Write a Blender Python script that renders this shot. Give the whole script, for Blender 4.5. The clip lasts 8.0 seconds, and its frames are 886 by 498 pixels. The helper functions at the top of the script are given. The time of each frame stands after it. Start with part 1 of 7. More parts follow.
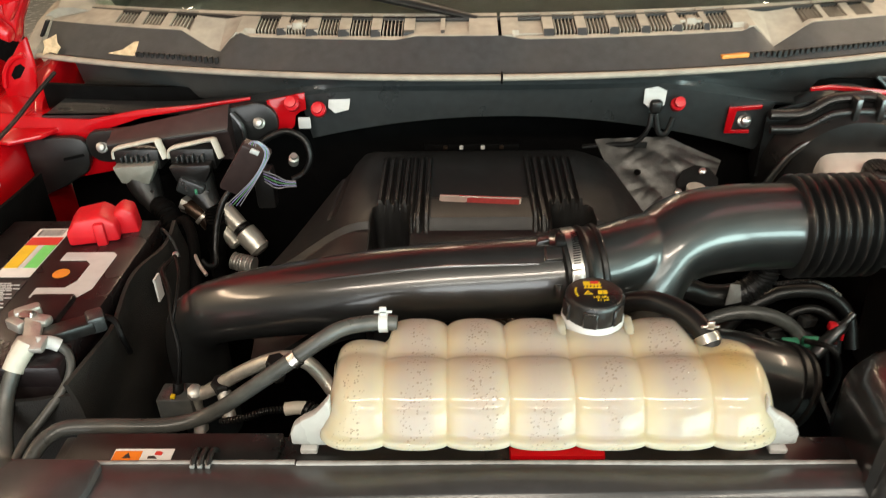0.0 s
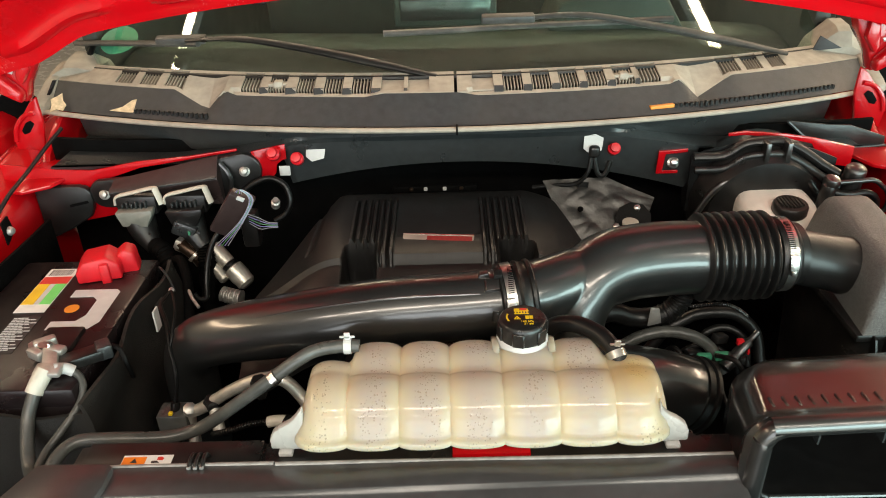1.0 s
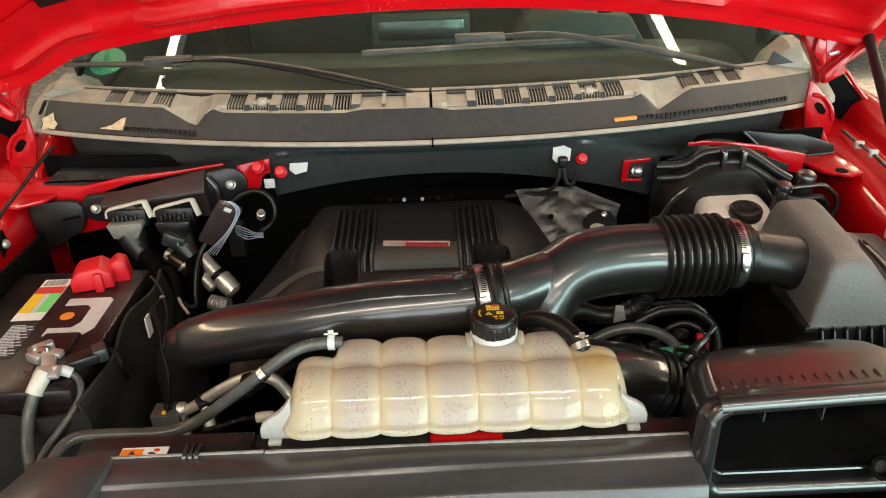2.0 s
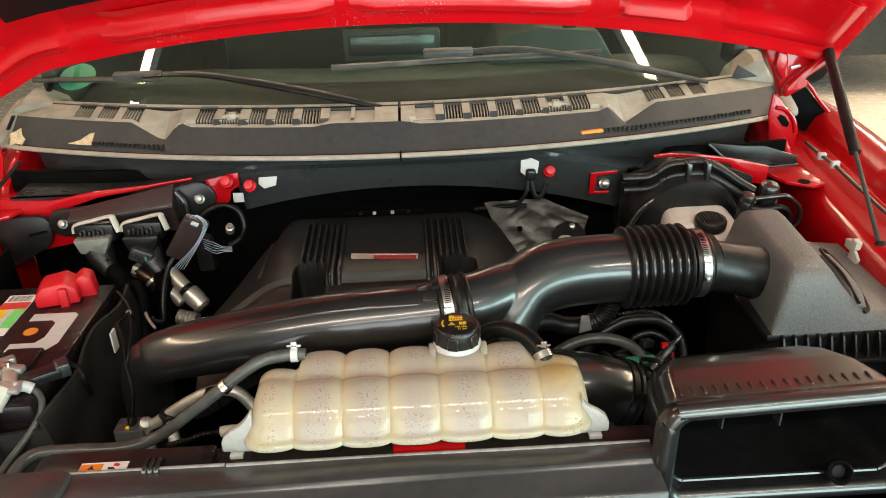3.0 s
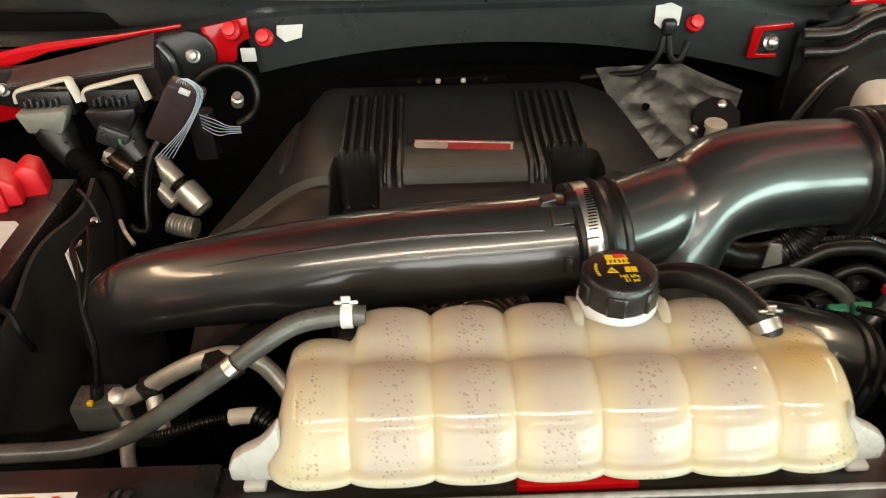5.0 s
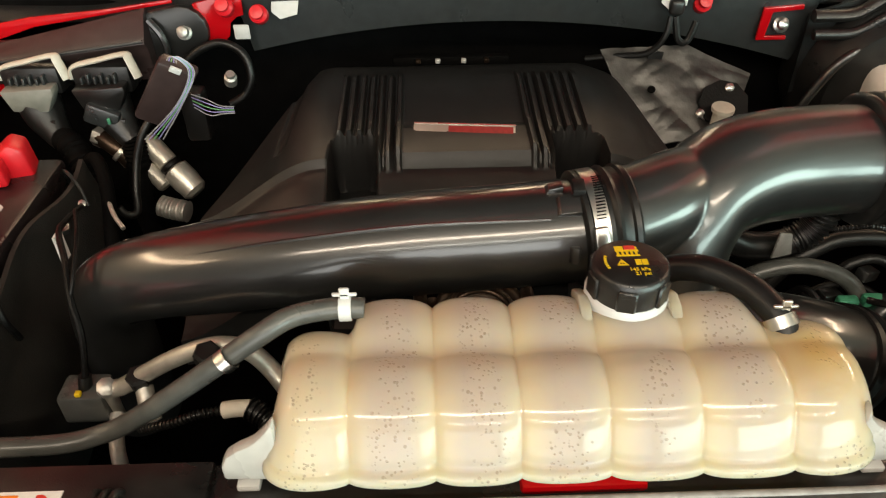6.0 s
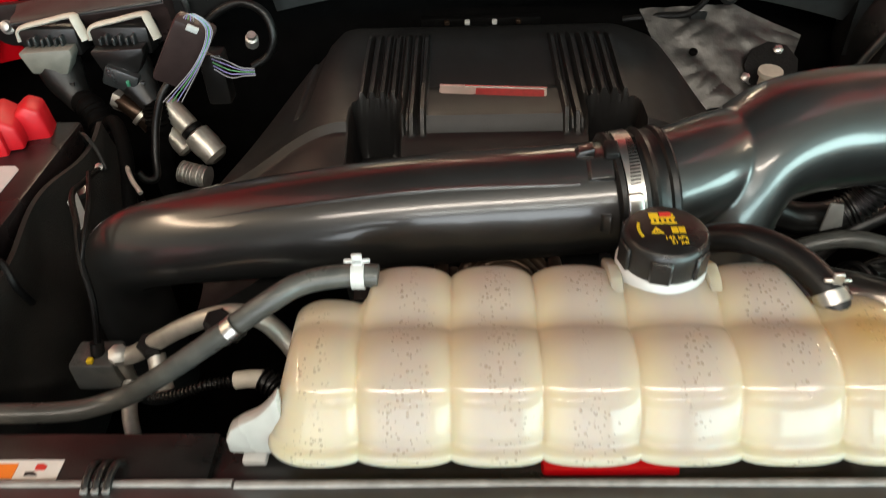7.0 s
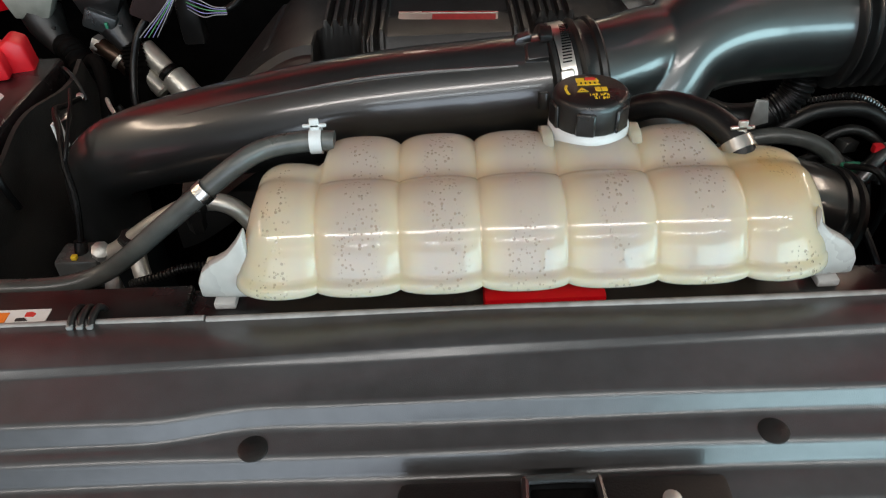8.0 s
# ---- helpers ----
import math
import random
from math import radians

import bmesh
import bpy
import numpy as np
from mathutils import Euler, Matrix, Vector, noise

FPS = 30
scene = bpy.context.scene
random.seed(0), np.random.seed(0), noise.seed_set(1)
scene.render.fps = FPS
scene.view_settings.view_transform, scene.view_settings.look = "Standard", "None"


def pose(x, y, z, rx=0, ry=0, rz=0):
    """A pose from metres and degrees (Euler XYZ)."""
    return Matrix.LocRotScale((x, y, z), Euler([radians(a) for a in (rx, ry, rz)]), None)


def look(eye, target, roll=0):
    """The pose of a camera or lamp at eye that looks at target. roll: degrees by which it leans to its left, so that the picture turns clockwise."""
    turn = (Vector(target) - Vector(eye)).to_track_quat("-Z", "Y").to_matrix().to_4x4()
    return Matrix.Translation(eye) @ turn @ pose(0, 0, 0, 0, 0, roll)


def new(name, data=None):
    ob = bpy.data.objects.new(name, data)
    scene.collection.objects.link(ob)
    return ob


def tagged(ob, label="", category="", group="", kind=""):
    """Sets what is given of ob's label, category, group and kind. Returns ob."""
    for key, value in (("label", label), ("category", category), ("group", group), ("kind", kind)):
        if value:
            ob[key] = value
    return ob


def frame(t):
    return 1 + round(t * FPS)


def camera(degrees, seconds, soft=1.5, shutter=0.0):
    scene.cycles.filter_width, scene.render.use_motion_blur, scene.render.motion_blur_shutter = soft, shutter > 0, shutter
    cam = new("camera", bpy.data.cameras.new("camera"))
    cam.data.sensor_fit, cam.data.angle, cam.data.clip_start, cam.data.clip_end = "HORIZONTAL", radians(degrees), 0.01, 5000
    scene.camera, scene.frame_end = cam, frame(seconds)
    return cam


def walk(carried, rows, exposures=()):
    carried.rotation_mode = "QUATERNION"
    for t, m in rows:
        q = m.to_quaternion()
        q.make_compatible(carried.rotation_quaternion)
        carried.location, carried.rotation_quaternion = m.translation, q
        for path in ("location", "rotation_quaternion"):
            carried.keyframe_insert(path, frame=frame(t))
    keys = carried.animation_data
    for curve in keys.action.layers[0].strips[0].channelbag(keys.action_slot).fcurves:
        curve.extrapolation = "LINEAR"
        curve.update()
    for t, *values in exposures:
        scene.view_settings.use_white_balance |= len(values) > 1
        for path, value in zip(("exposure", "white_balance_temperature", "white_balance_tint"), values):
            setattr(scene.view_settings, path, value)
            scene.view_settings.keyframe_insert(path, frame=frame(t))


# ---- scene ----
cam = camera(61.6, 8.0, soft=0.95, shutter=0.4)
PATH = [
    (0, (-0.073, 0.114, 1.695), (-0.12, 1.824, 0.66), -1.2),
    (0.5, (-0.052, 0.055, 1.764), (-0.066, 1.787, 0.765), -1.0),
    (1, (-0.018, -0.021, 1.791), (-0.042, 1.722, 0.812), -1.8),
    (1.5, (-0.017, -0.076, 1.809), (-0.018, 1.676, 0.845), -1.9),
    (3, (0.022, -0.109, 1.804), (0.09, 1.675, 0.902), -1.7),
    (3.5, (0.031, -0.074, 1.787), (0.122, 1.702, 0.87), -1.3),
    (4, (0.036, 0.009, 1.734), (0.109, 1.757, 0.766), -0.2),
    (4.5, (-0.003, 0.141, 1.656), (0.008, 1.811, 0.555), -1.1),
    (4.7, (-0.043, 0.242, 1.629), (-0.026, 1.876, 0.475), -1.5),
    (5.8, (-0.105, 0.328, 1.612), (-0.074, 1.921, 0.404), -0.9),
    (6, (-0.088, 0.322, 1.61), (-0.055, 1.901, 0.383), -0.7),
    (6.5, (-0.077, 0.393, 1.602), (-0.05, 1.937, 0.331), -1.2),
    (7, (-0.076, 0.348, 1.579), (-0.138, 1.886, 0.303), -2.2),
    (7.5, (-0.042, 0.259, 1.55), (-0.096, 1.809, 0.286), -2.3),
    (8, (-0.046, 0.223, 1.522), (-0.075, 1.78, 0.268), -2.9),
]
walk(cam, [(t, look(eye, target, roll)) for t, eye, target, roll in PATH],
     [(0, 0.08, 7900, 14), (1.0, -0.04, 7800, 14), (3.0, -0.15, 7700, 14), (3.6, -0.12, 7700, 14), (4.5, 0.12, 8200, 15), (6.0, 0.02, 8500, 15), (6.5, 0.06, 8000, 14), (6.9, 0.0, 7600, 14), (7.4, -0.2, 7100, 14), (8.0, -0.45, 6700, 14)])

# ---- world, lights ----
world = bpy.data.worlds.new("garage_air")
scene.world = world
world.use_nodes = True
world.node_tree.nodes["Background"].inputs[0].default_value = (0.9, 0.95, 1.0, 1)
world.node_tree.nodes["Background"].inputs[1].default_value = 0.004
scene.view_settings.exposure = -0.05


def strip_lamp(name, x, y, z, lx, ly, watts, color):
    data = bpy.data.lights.new(name, "AREA")
    data.shape, data.size, data.size_y, data.energy = "RECTANGLE", lx, ly, watts
    data.color = color
    lamp = new(name, data)
    lamp.location = (x, y, z)
    return lamp


# ---- materials ----
def mat(name, color, rough=0.5, metal=0.0, vary=0.15, grain=40.0, bump=0.0, bump_scale=300.0, coat=0.0,
        rough_vary=0.08, stain=None, stain_scale=6.0, stain_amount=0.3, spec=0.5, coat_rough=0.09, ior=1.5):
    m = bpy.data.materials.new(name)
    m.use_nodes = True
    nt = m.node_tree
    b = nt.nodes["Principled BSDF"]
    tc = nt.nodes.new("ShaderNodeTexCoord")
    n1 = nt.nodes.new("ShaderNodeTexNoise")
    n1.inputs["Scale"].default_value, n1.inputs["Detail"].default_value = grain, 6.0
    nt.links.new(tc.outputs["Object"], n1.inputs["Vector"])
    ramp = nt.nodes.new("ShaderNodeMapRange")
    ramp.inputs["To Min"].default_value, ramp.inputs["To Max"].default_value = 1 - vary, 1 + vary
    ramp.inputs["From Min"].default_value, ramp.inputs["From Max"].default_value = 0.3, 0.7
    nt.links.new(n1.outputs["Fac"], ramp.inputs["Value"])
    mul = nt.nodes.new("ShaderNodeVectorMath")
    mul.operation = "SCALE"
    mul.inputs[0].default_value = color[:3]
    nt.links.new(ramp.outputs["Result"], mul.inputs["Scale"])
    last = mul.outputs["Vector"]
    if stain:
        n2 = nt.nodes.new("ShaderNodeTexNoise")
        n2.inputs["Scale"].default_value, n2.inputs["Detail"].default_value = stain_scale, 8.0
        nt.links.new(tc.outputs["Object"], n2.inputs["Vector"])
        r2 = nt.nodes.new("ShaderNodeMapRange")
        r2.inputs["From Min"].default_value, r2.inputs["From Max"].default_value = 0.5, 0.72
        r2.inputs["To Max"].default_value = stain_amount
        nt.links.new(n2.outputs["Fac"], r2.inputs["Value"])
        mix = nt.nodes.new("ShaderNodeMix")
        mix.data_type = "RGBA"
        nt.links.new(r2.outputs["Result"], mix.inputs["Factor"])
        nt.links.new(last, mix.inputs["A"])
        mix.inputs["B"].default_value = (*stain, 1)
        last = mix.outputs["Result"]
    nt.links.new(last, b.inputs["Base Color"])
    rr = nt.nodes.new("ShaderNodeMapRange")
    rr.inputs["From Min"].default_value, rr.inputs["From Max"].default_value = 0.3, 0.7
    rr.inputs["To Min"].default_value, rr.inputs["To Max"].default_value = max(0.02, rough - rough_vary), min(1, rough + rough_vary)
    n3 = nt.nodes.new("ShaderNodeTexNoise")
    n3.inputs["Scale"].default_value, n3.inputs["Detail"].default_value = 14.0, 8.0
    nt.links.new(tc.outputs["Object"], n3.inputs["Vector"])
    nt.links.new(n3.outputs["Fac"], rr.inputs["Value"])
    nt.links.new(rr.outputs["Result"], b.inputs["Roughness"])
    b.inputs["Metallic"].default_value = metal
    b.inputs["Coat Weight"].default_value = coat
    b.inputs["Coat Roughness"].default_value = coat_rough
    b.inputs["Specular IOR Level"].default_value = spec
    b.inputs["IOR"].default_value = ior
    if bump:
        n4 = nt.nodes.new("ShaderNodeTexNoise")
        n4.inputs["Scale"].default_value, n4.inputs["Detail"].default_value = bump_scale, 3.0
        nt.links.new(tc.outputs["Object"], n4.inputs["Vector"])
        bp = nt.nodes.new("ShaderNodeBump")
        bp.inputs["Strength"].default_value, bp.inputs["Distance"].default_value = bump, 0.002
        nt.links.new(n4.outputs["Fac"], bp.inputs["Height"])
        nt.links.new(bp.outputs["Normal"], b.inputs["Normal"])
    return m


def chip_paint(m, chip, scale):
    """Scatters small stone chips, in patches, over a paint."""
    nt = m.node_tree
    base = nt.nodes["Principled BSDF"].inputs["Base Color"]
    old = base.links[0].from_socket
    tc = nt.nodes.new("ShaderNodeTexCoord")
    vor = nt.nodes.new("ShaderNodeTexVoronoi")
    vor.inputs["Scale"].default_value = scale
    patch = nt.nodes.new("ShaderNodeTexNoise")
    patch.inputs["Scale"].default_value = 5.0
    nt.links.new(tc.outputs["Object"], vor.inputs["Vector"])
    nt.links.new(tc.outputs["Object"], patch.inputs["Vector"])
    size = nt.nodes.new("ShaderNodeMapRange")
    size.inputs["From Min"].default_value, size.inputs["From Max"].default_value, size.inputs["To Max"].default_value = 0.48, 0.72, 0.26
    nt.links.new(patch.outputs["Fac"], size.inputs["Value"])
    hit_ = nt.nodes.new("ShaderNodeMath")
    hit_.operation = "LESS_THAN"
    nt.links.new(vor.outputs["Distance"], hit_.inputs[0])
    nt.links.new(size.outputs["Result"], hit_.inputs[1])
    mix = nt.nodes.new("ShaderNodeMix")
    mix.data_type = "RGBA"
    nt.links.new(hit_.outputs["Value"], mix.inputs["Factor"])
    nt.links.new(old, mix.inputs["A"])
    mix.inputs["B"].default_value = (*chip, 1)
    nt.links.new(mix.outputs["Result"], base)
    return m


# deeper than the bonnet's red: the bonnet's shade is in the colour
RED_PAINT = mat("red_paint", (0.47, 0.004, 0.008), 0.22, 0.0, 0.06, 8, 0.02, 500, coat=0.5, rough_vary=0.04, stain=(0.30, 0.012, 0.014), stain_scale=30, stain_amount=0.15, spec=0.35)
CHIPPED_RED = chip_paint(mat("chipped_red_paint", (0.56, 0.004, 0.008), 0.24, 0.0, 0.06, 8, 0.03, 500, coat=0.5, spec=0.35, rough_vary=0.05, stain=(0.30, 0.02, 0.02), stain_scale=30, stain_amount=0.15), (0.60, 0.22, 0.20), 170.0)
RED_PLASTIC = mat("red_plastic", (0.62, 0.012, 0.02), 0.38, 0, 0.1, 60, 0.1, 500)
GLOSS_BLACK = mat("moulded_black_plastic", (0.010, 0.0102, 0.010), 0.34, 0, 0.2, 30, 0.0, 260, coat=1.0, coat_rough=0.13, rough_vary=0.015, spec=0.7)
SATIN_BLACK = mat("satin_black_plastic", (0.009, 0.0086, 0.0084), 0.34, 0, 0.25, 50, 0.12, 700, stain=(0.05, 0.046, 0.042), stain_scale=20, stain_amount=0.25)
MATT_BLACK = mat("textured_black_plastic", (0.0050, 0.0051, 0.0053), 0.40, 0, 0.3, 60, 0.22, 900, stain=(0.012, 0.0115, 0.011), stain_scale=16, stain_amount=0.2, spec=0.32)
ENGINE_BLACK = mat("grained_cover_plastic", (0.0085, 0.0083, 0.0082), 0.43, 0, 0.3, 60, 0.22, 900, stain=(0.016, 0.015, 0.014), stain_scale=16, stain_amount=0.25, spec=0.45)
# pale grey paints the light that the cover's rolled edge catches
PALE_RIM = mat("pale_rim_plastic", (0.26, 0.25, 0.24), 0.36, 0, 0.25, 80, 0.15, 500, stain=(0.10, 0.095, 0.09), stain_scale=25, stain_amount=0.4)
GREY_PLASTIC = mat("grained_grey_plastic", (0.022, 0.0255, 0.0265), 0.33, 0, 0.2, 60, 0.3, 1100, coat=0.6, coat_rough=0.25, stain=(0.035, 0.032, 0.03), stain_scale=12, stain_amount=0.3)
AIRBOX_GREY = mat("pebbled_airbox_plastic", (0.14, 0.142, 0.140), 0.38, 0, 0.25, 300, 0.8, 600, stain=(0.09, 0.085, 0.08), stain_scale=14, stain_amount=0.15)
COVER_BLACK = mat("shroud_black_plastic", (0.040, 0.039, 0.040), 0.36, 0, 0.15, 60, 0.12, 1100, coat=0.6, coat_rough=0.22, rough_vary=0.03, stain=(0.03, 0.028, 0.027), stain_scale=12, stain_amount=0.15)
LOOM_BLACK = mat("taped_loom", (0.003, 0.0028, 0.0028), 0.45, 0, 0.3, 60, 0.3, 300, spec=0.16)
# dusty, and the pale tone also paints reflections along the blades
DUSTY_BLACK = mat("dusty_wiper_plastic", (0.050, 0.047, 0.043), 0.42, 0, 0.25, 60, 0.15, 500, stain=(0.16, 0.145, 0.125), stain_scale=12, stain_amount=0.6)
PLUG_GREY = mat("grey_plug_nylon", (0.20, 0.20, 0.175), 0.4, 0, 0.15, 60, 0.1, 300)
TINNED = mat("tinned_sleeve", (0.52, 0.49, 0.43), 0.36, 0.7, 0.15, 60, 0.08, 300)
SHELL_BROWN = mat("brown_black_shell", (0.035, 0.022, 0.021), 0.34, 0, 0.2, 60, 0.08, 400)
CREAM = mat("cream_polymer", (0.80, 0.76, 0.69), 0.35, 0, 0.1, 30, 0.03, 300)
RUBBER = mat("black_rubber", (0.0045, 0.0044, 0.0043), 0.40, 0, 0.3, 50, 0.12, 400, stain=(0.014, 0.013, 0.012), stain_scale=25, stain_amount=0.3, spec=0.4)
HOSE_GREY = mat("grey_rubber_hose", (0.058, 0.060, 0.056), 0.33, 0, 0.15, 60, 0.08, 500, stain=(0.13, 0.12, 0.10), stain_scale=30, stain_amount=0.3)
COWL_TAUPE = mat("weathered_cowl_plastic", (0.39, 0.335, 0.275), 0.62, 0, 0.14, 45, 0.3, 900, stain=(0.17, 0.15, 0.13), stain_scale=9, stain_amount=0.5)
# dark copy of the cowl plastic, with the shade of turned-away faces in it
COWL_DARK = mat("shaded_cowl_plastic", (0.034, 0.035, 0.037), 0.55, 0, 0.2, 60, 0.25, 900, stain=(0.06, 0.055, 0.05), stain_scale=10, stain_amount=0.3)
STEEL = mat("bright_steel", (0.62, 0.60, 0.57), 0.28, 1.0, 0.12, 60, 0.06, 300)
ALLOY = mat("cast_aluminium", (0.52, 0.51, 0.48), 0.46, 0.8, 0.18, 60, 0.25, 300, stain=(0.28, 0.25, 0.22), stain_scale=30, stain_amount=0.4)
FOIL = mat("heat_shield_foil", (0.075, 0.073, 0.070), 0.44, 0.9, 0.4, 30, 0.7, 60, stain=(0.06, 0.056, 0.052), stain_scale=14, stain_amount=0.6)
BRONZE = mat("browned_steel", (0.075, 0.048, 0.034), 0.36, 0.8, 0.3, 40, 0.2, 200)
WHITE_NYLON = mat("white_nylon", (0.50, 0.50, 0.49), 0.42, 0, 0.08, 60, 0.05, 300)
EAR_NYLON = mat("milky_ear_nylon", (0.40, 0.385, 0.36), 0.30, 0, 0.12, 40, 0.05, 300, spec=0.6)
IVORY_NYLON = mat("ivory_nylon", (0.52, 0.49, 0.42), 0.45, 0, 0.1, 60, 0.05, 300)
BATTERY_BLACK = mat("battery_case", (0.011, 0.0075, 0.008), 0.30, 0, 0.2, 60, 0.08, 600, stain=(0.03, 0.026, 0.024), stain_scale=15, stain_amount=0.3, spec=0.4)
FABRIC = mat("thermal_jacket_fabric", (0.006, 0.0057, 0.0048), 0.7, 0, 0.3, 90, 0.5, 500, stain=(0.02, 0.018, 0.014), stain_scale=14, stain_amount=0.4)
LABEL_WHITE = mat("white_label", (0.72, 0.72, 0.70), 0.5, 0, 0.06, 60)
LABEL_GREY = mat("silver_grey_label", (0.54, 0.55, 0.55), 0.4, 0, 0.06, 60)
LABEL_RED = mat("red_label", (0.62, 0.04, 0.03), 0.5, 0, 0.06, 60)
BADGE_RED = mat("dull_red_enamel", (0.26, 0.025, 0.025), 0.4, 0, 0.2, 200)
LABEL_YELLOW = mat("yellow_label", (0.78, 0.50, 0.03), 0.5, 0, 0.06, 60)
LABEL_GREEN = mat("green_label", (0.14, 0.62, 0.16), 0.5, 0, 0.06, 60)
LABEL_ORANGE = mat("orange_label", (0.80, 0.20, 0.02), 0.5, 0, 0.06, 60)
PRINT_YELLOW = mat("yellow_print", (0.72, 0.47, 0.02), 0.55, 0, 0.1, 200)
PRINT_DARK = mat("dark_print", (0.03, 0.025, 0.025), 0.6, 0, 0.1, 60)
ORANGE_PLASTIC = mat("orange_plastic", (0.75, 0.25, 0.03), 0.45, 0, 0.1, 60)
GREEN_PLASTIC = mat("green_plastic", (0.04, 0.26, 0.15), 0.42, 0, 0.1, 60)
WIRE_WHITE = mat("white_wire", (0.32, 0.32, 0.33), 0.45, 0, 0.05, 60)
WIRE_GREEN = mat("green_wire", (0.10, 0.36, 0.14), 0.45, 0, 0.05, 60)
WIRE_VIOLET = mat("violet_wire", (0.30, 0.27, 0.55), 0.45, 0, 0.05, 60)
LEAF = mat("dry_leaf", (0.62, 0.45, 0.28), 0.7, 0, 0.25, 120, 0.3, 200)
FLOOR = mat("polished_garage_floor", (0.70, 0.66, 0.60), 0.25, 0, 0.08, 4, 0.02, 40, stain=(0.35, 0.33, 0.3), stain_scale=2, stain_amount=0.3)
WALL_PAINT = mat("garage_wall_paint", (0.25, 0.24, 0.22), 0.7, 0, 0.05, 3)
CEILING_PAINT = mat("garage_ceiling_paint", (0.17, 0.168, 0.16), 0.8, 0, 0.05, 3)
DASH = mat("dashboard_vinyl", (0.036, 0.045, 0.038), 0.6, 0, 0.15, 30, 0.2, 800)
SEAT_CLOTH = mat("seat_cloth", (0.045, 0.053, 0.047), 0.8, 0, 0.15, 30, 0.3, 600)
# near-black: shade of the bay's depths and of holes put into the colour
UNDER = mat("bay_shade_black", (0.0022, 0.0021, 0.0021), 0.75, 0, 0.4, 30, 0.4, 120, spec=0.06)


def glass_mat():
    m = bpy.data.materials.new("green_tinted_glass")
    m.use_nodes = True
    b = m.node_tree.nodes["Principled BSDF"]
    b.inputs["Base Color"].default_value = (0.72, 0.86, 0.77, 1)
    b.inputs["Roughness"].default_value = 0.02
    b.inputs["IOR"].default_value = 1.5
    b.inputs["Transmission Weight"].default_value = 1.0
    return m


GLASS = glass_mat()


def tank_mat():
    """Milky polymer, with warm staining, glow painted into seams and foot, and clusters of condensed drops on the inner
    wall.
    """
    m = bpy.data.materials.new("milky_tank_polymer")
    m.use_nodes = True
    nt = m.node_tree
    b = nt.nodes["Principled BSDF"]
    tc = nt.nodes.new("ShaderNodeTexCoord")
    big = nt.nodes.new("ShaderNodeTexNoise")
    big.inputs["Scale"].default_value, big.inputs["Detail"].default_value = 11.0, 4.0
    nt.links.new(tc.outputs["Object"], big.inputs["Vector"])
    mix = nt.nodes.new("ShaderNodeMix")
    mix.data_type = "RGBA"
    mix.inputs["A"].default_value, mix.inputs["B"].default_value = (0.66, 0.56, 0.485, 1), (0.83, 0.70, 0.48, 1)
    mr = nt.nodes.new("ShaderNodeMapRange")
    mr.inputs["From Min"].default_value, mr.inputs["From Max"].default_value = 0.5, 0.75
    nt.links.new(big.outputs["Fac"], mr.inputs["Value"])
    # yellower resin where the walls of neighbouring lobes meet, and at both ends, with their glow painted in
    sep = nt.nodes.new("ShaderNodeSeparateXYZ")
    nt.links.new(tc.outputs["Object"], sep.inputs[0])
    wave = nt.nodes.new("ShaderNodeMath")
    wave.operation = "PINGPONG"
    wave.inputs[1].default_value = 0.03314
    shift = nt.nodes.new("ShaderNodeMath")
    shift.operation = "ADD"
    shift.inputs[1].default_value = 0.219 + 0.6628
    nt.links.new(sep.outputs["X"], shift.inputs[0])
    nt.links.new(shift.outputs["Value"], wave.inputs[0])
    # the pale seam tint also lifts the shade in the grooves
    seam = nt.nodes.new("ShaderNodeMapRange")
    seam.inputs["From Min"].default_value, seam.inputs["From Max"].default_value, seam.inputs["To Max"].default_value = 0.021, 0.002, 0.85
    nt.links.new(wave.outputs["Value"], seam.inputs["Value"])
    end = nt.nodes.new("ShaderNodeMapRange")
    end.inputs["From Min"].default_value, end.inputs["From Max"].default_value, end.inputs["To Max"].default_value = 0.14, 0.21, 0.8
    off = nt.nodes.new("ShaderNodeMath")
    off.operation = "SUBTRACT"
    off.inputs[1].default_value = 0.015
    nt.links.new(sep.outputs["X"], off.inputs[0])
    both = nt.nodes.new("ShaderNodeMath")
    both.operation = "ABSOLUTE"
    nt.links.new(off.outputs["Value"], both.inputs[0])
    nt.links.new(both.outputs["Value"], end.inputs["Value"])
    # same tint at the foot, for light glowing through the resin
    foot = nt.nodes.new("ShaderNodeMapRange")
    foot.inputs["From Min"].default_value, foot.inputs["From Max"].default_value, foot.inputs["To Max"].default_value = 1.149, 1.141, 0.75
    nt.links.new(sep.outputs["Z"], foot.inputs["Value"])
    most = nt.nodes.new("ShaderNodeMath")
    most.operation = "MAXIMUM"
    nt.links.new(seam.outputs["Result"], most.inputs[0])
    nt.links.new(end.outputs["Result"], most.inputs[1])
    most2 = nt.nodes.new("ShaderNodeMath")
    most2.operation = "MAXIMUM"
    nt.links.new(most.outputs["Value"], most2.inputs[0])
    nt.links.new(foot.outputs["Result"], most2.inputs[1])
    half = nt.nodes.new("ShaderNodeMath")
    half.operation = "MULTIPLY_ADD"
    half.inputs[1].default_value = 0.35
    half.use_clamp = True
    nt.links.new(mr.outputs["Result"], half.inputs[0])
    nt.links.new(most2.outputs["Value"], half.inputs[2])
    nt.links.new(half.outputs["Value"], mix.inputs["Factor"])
    vor = nt.nodes.new("ShaderNodeTexVoronoi")
    vor.inputs["Scale"].default_value = 300.0
    nt.links.new(tc.outputs["Object"], vor.inputs["Vector"])
    size = nt.nodes.new("ShaderNodeSeparateColor")
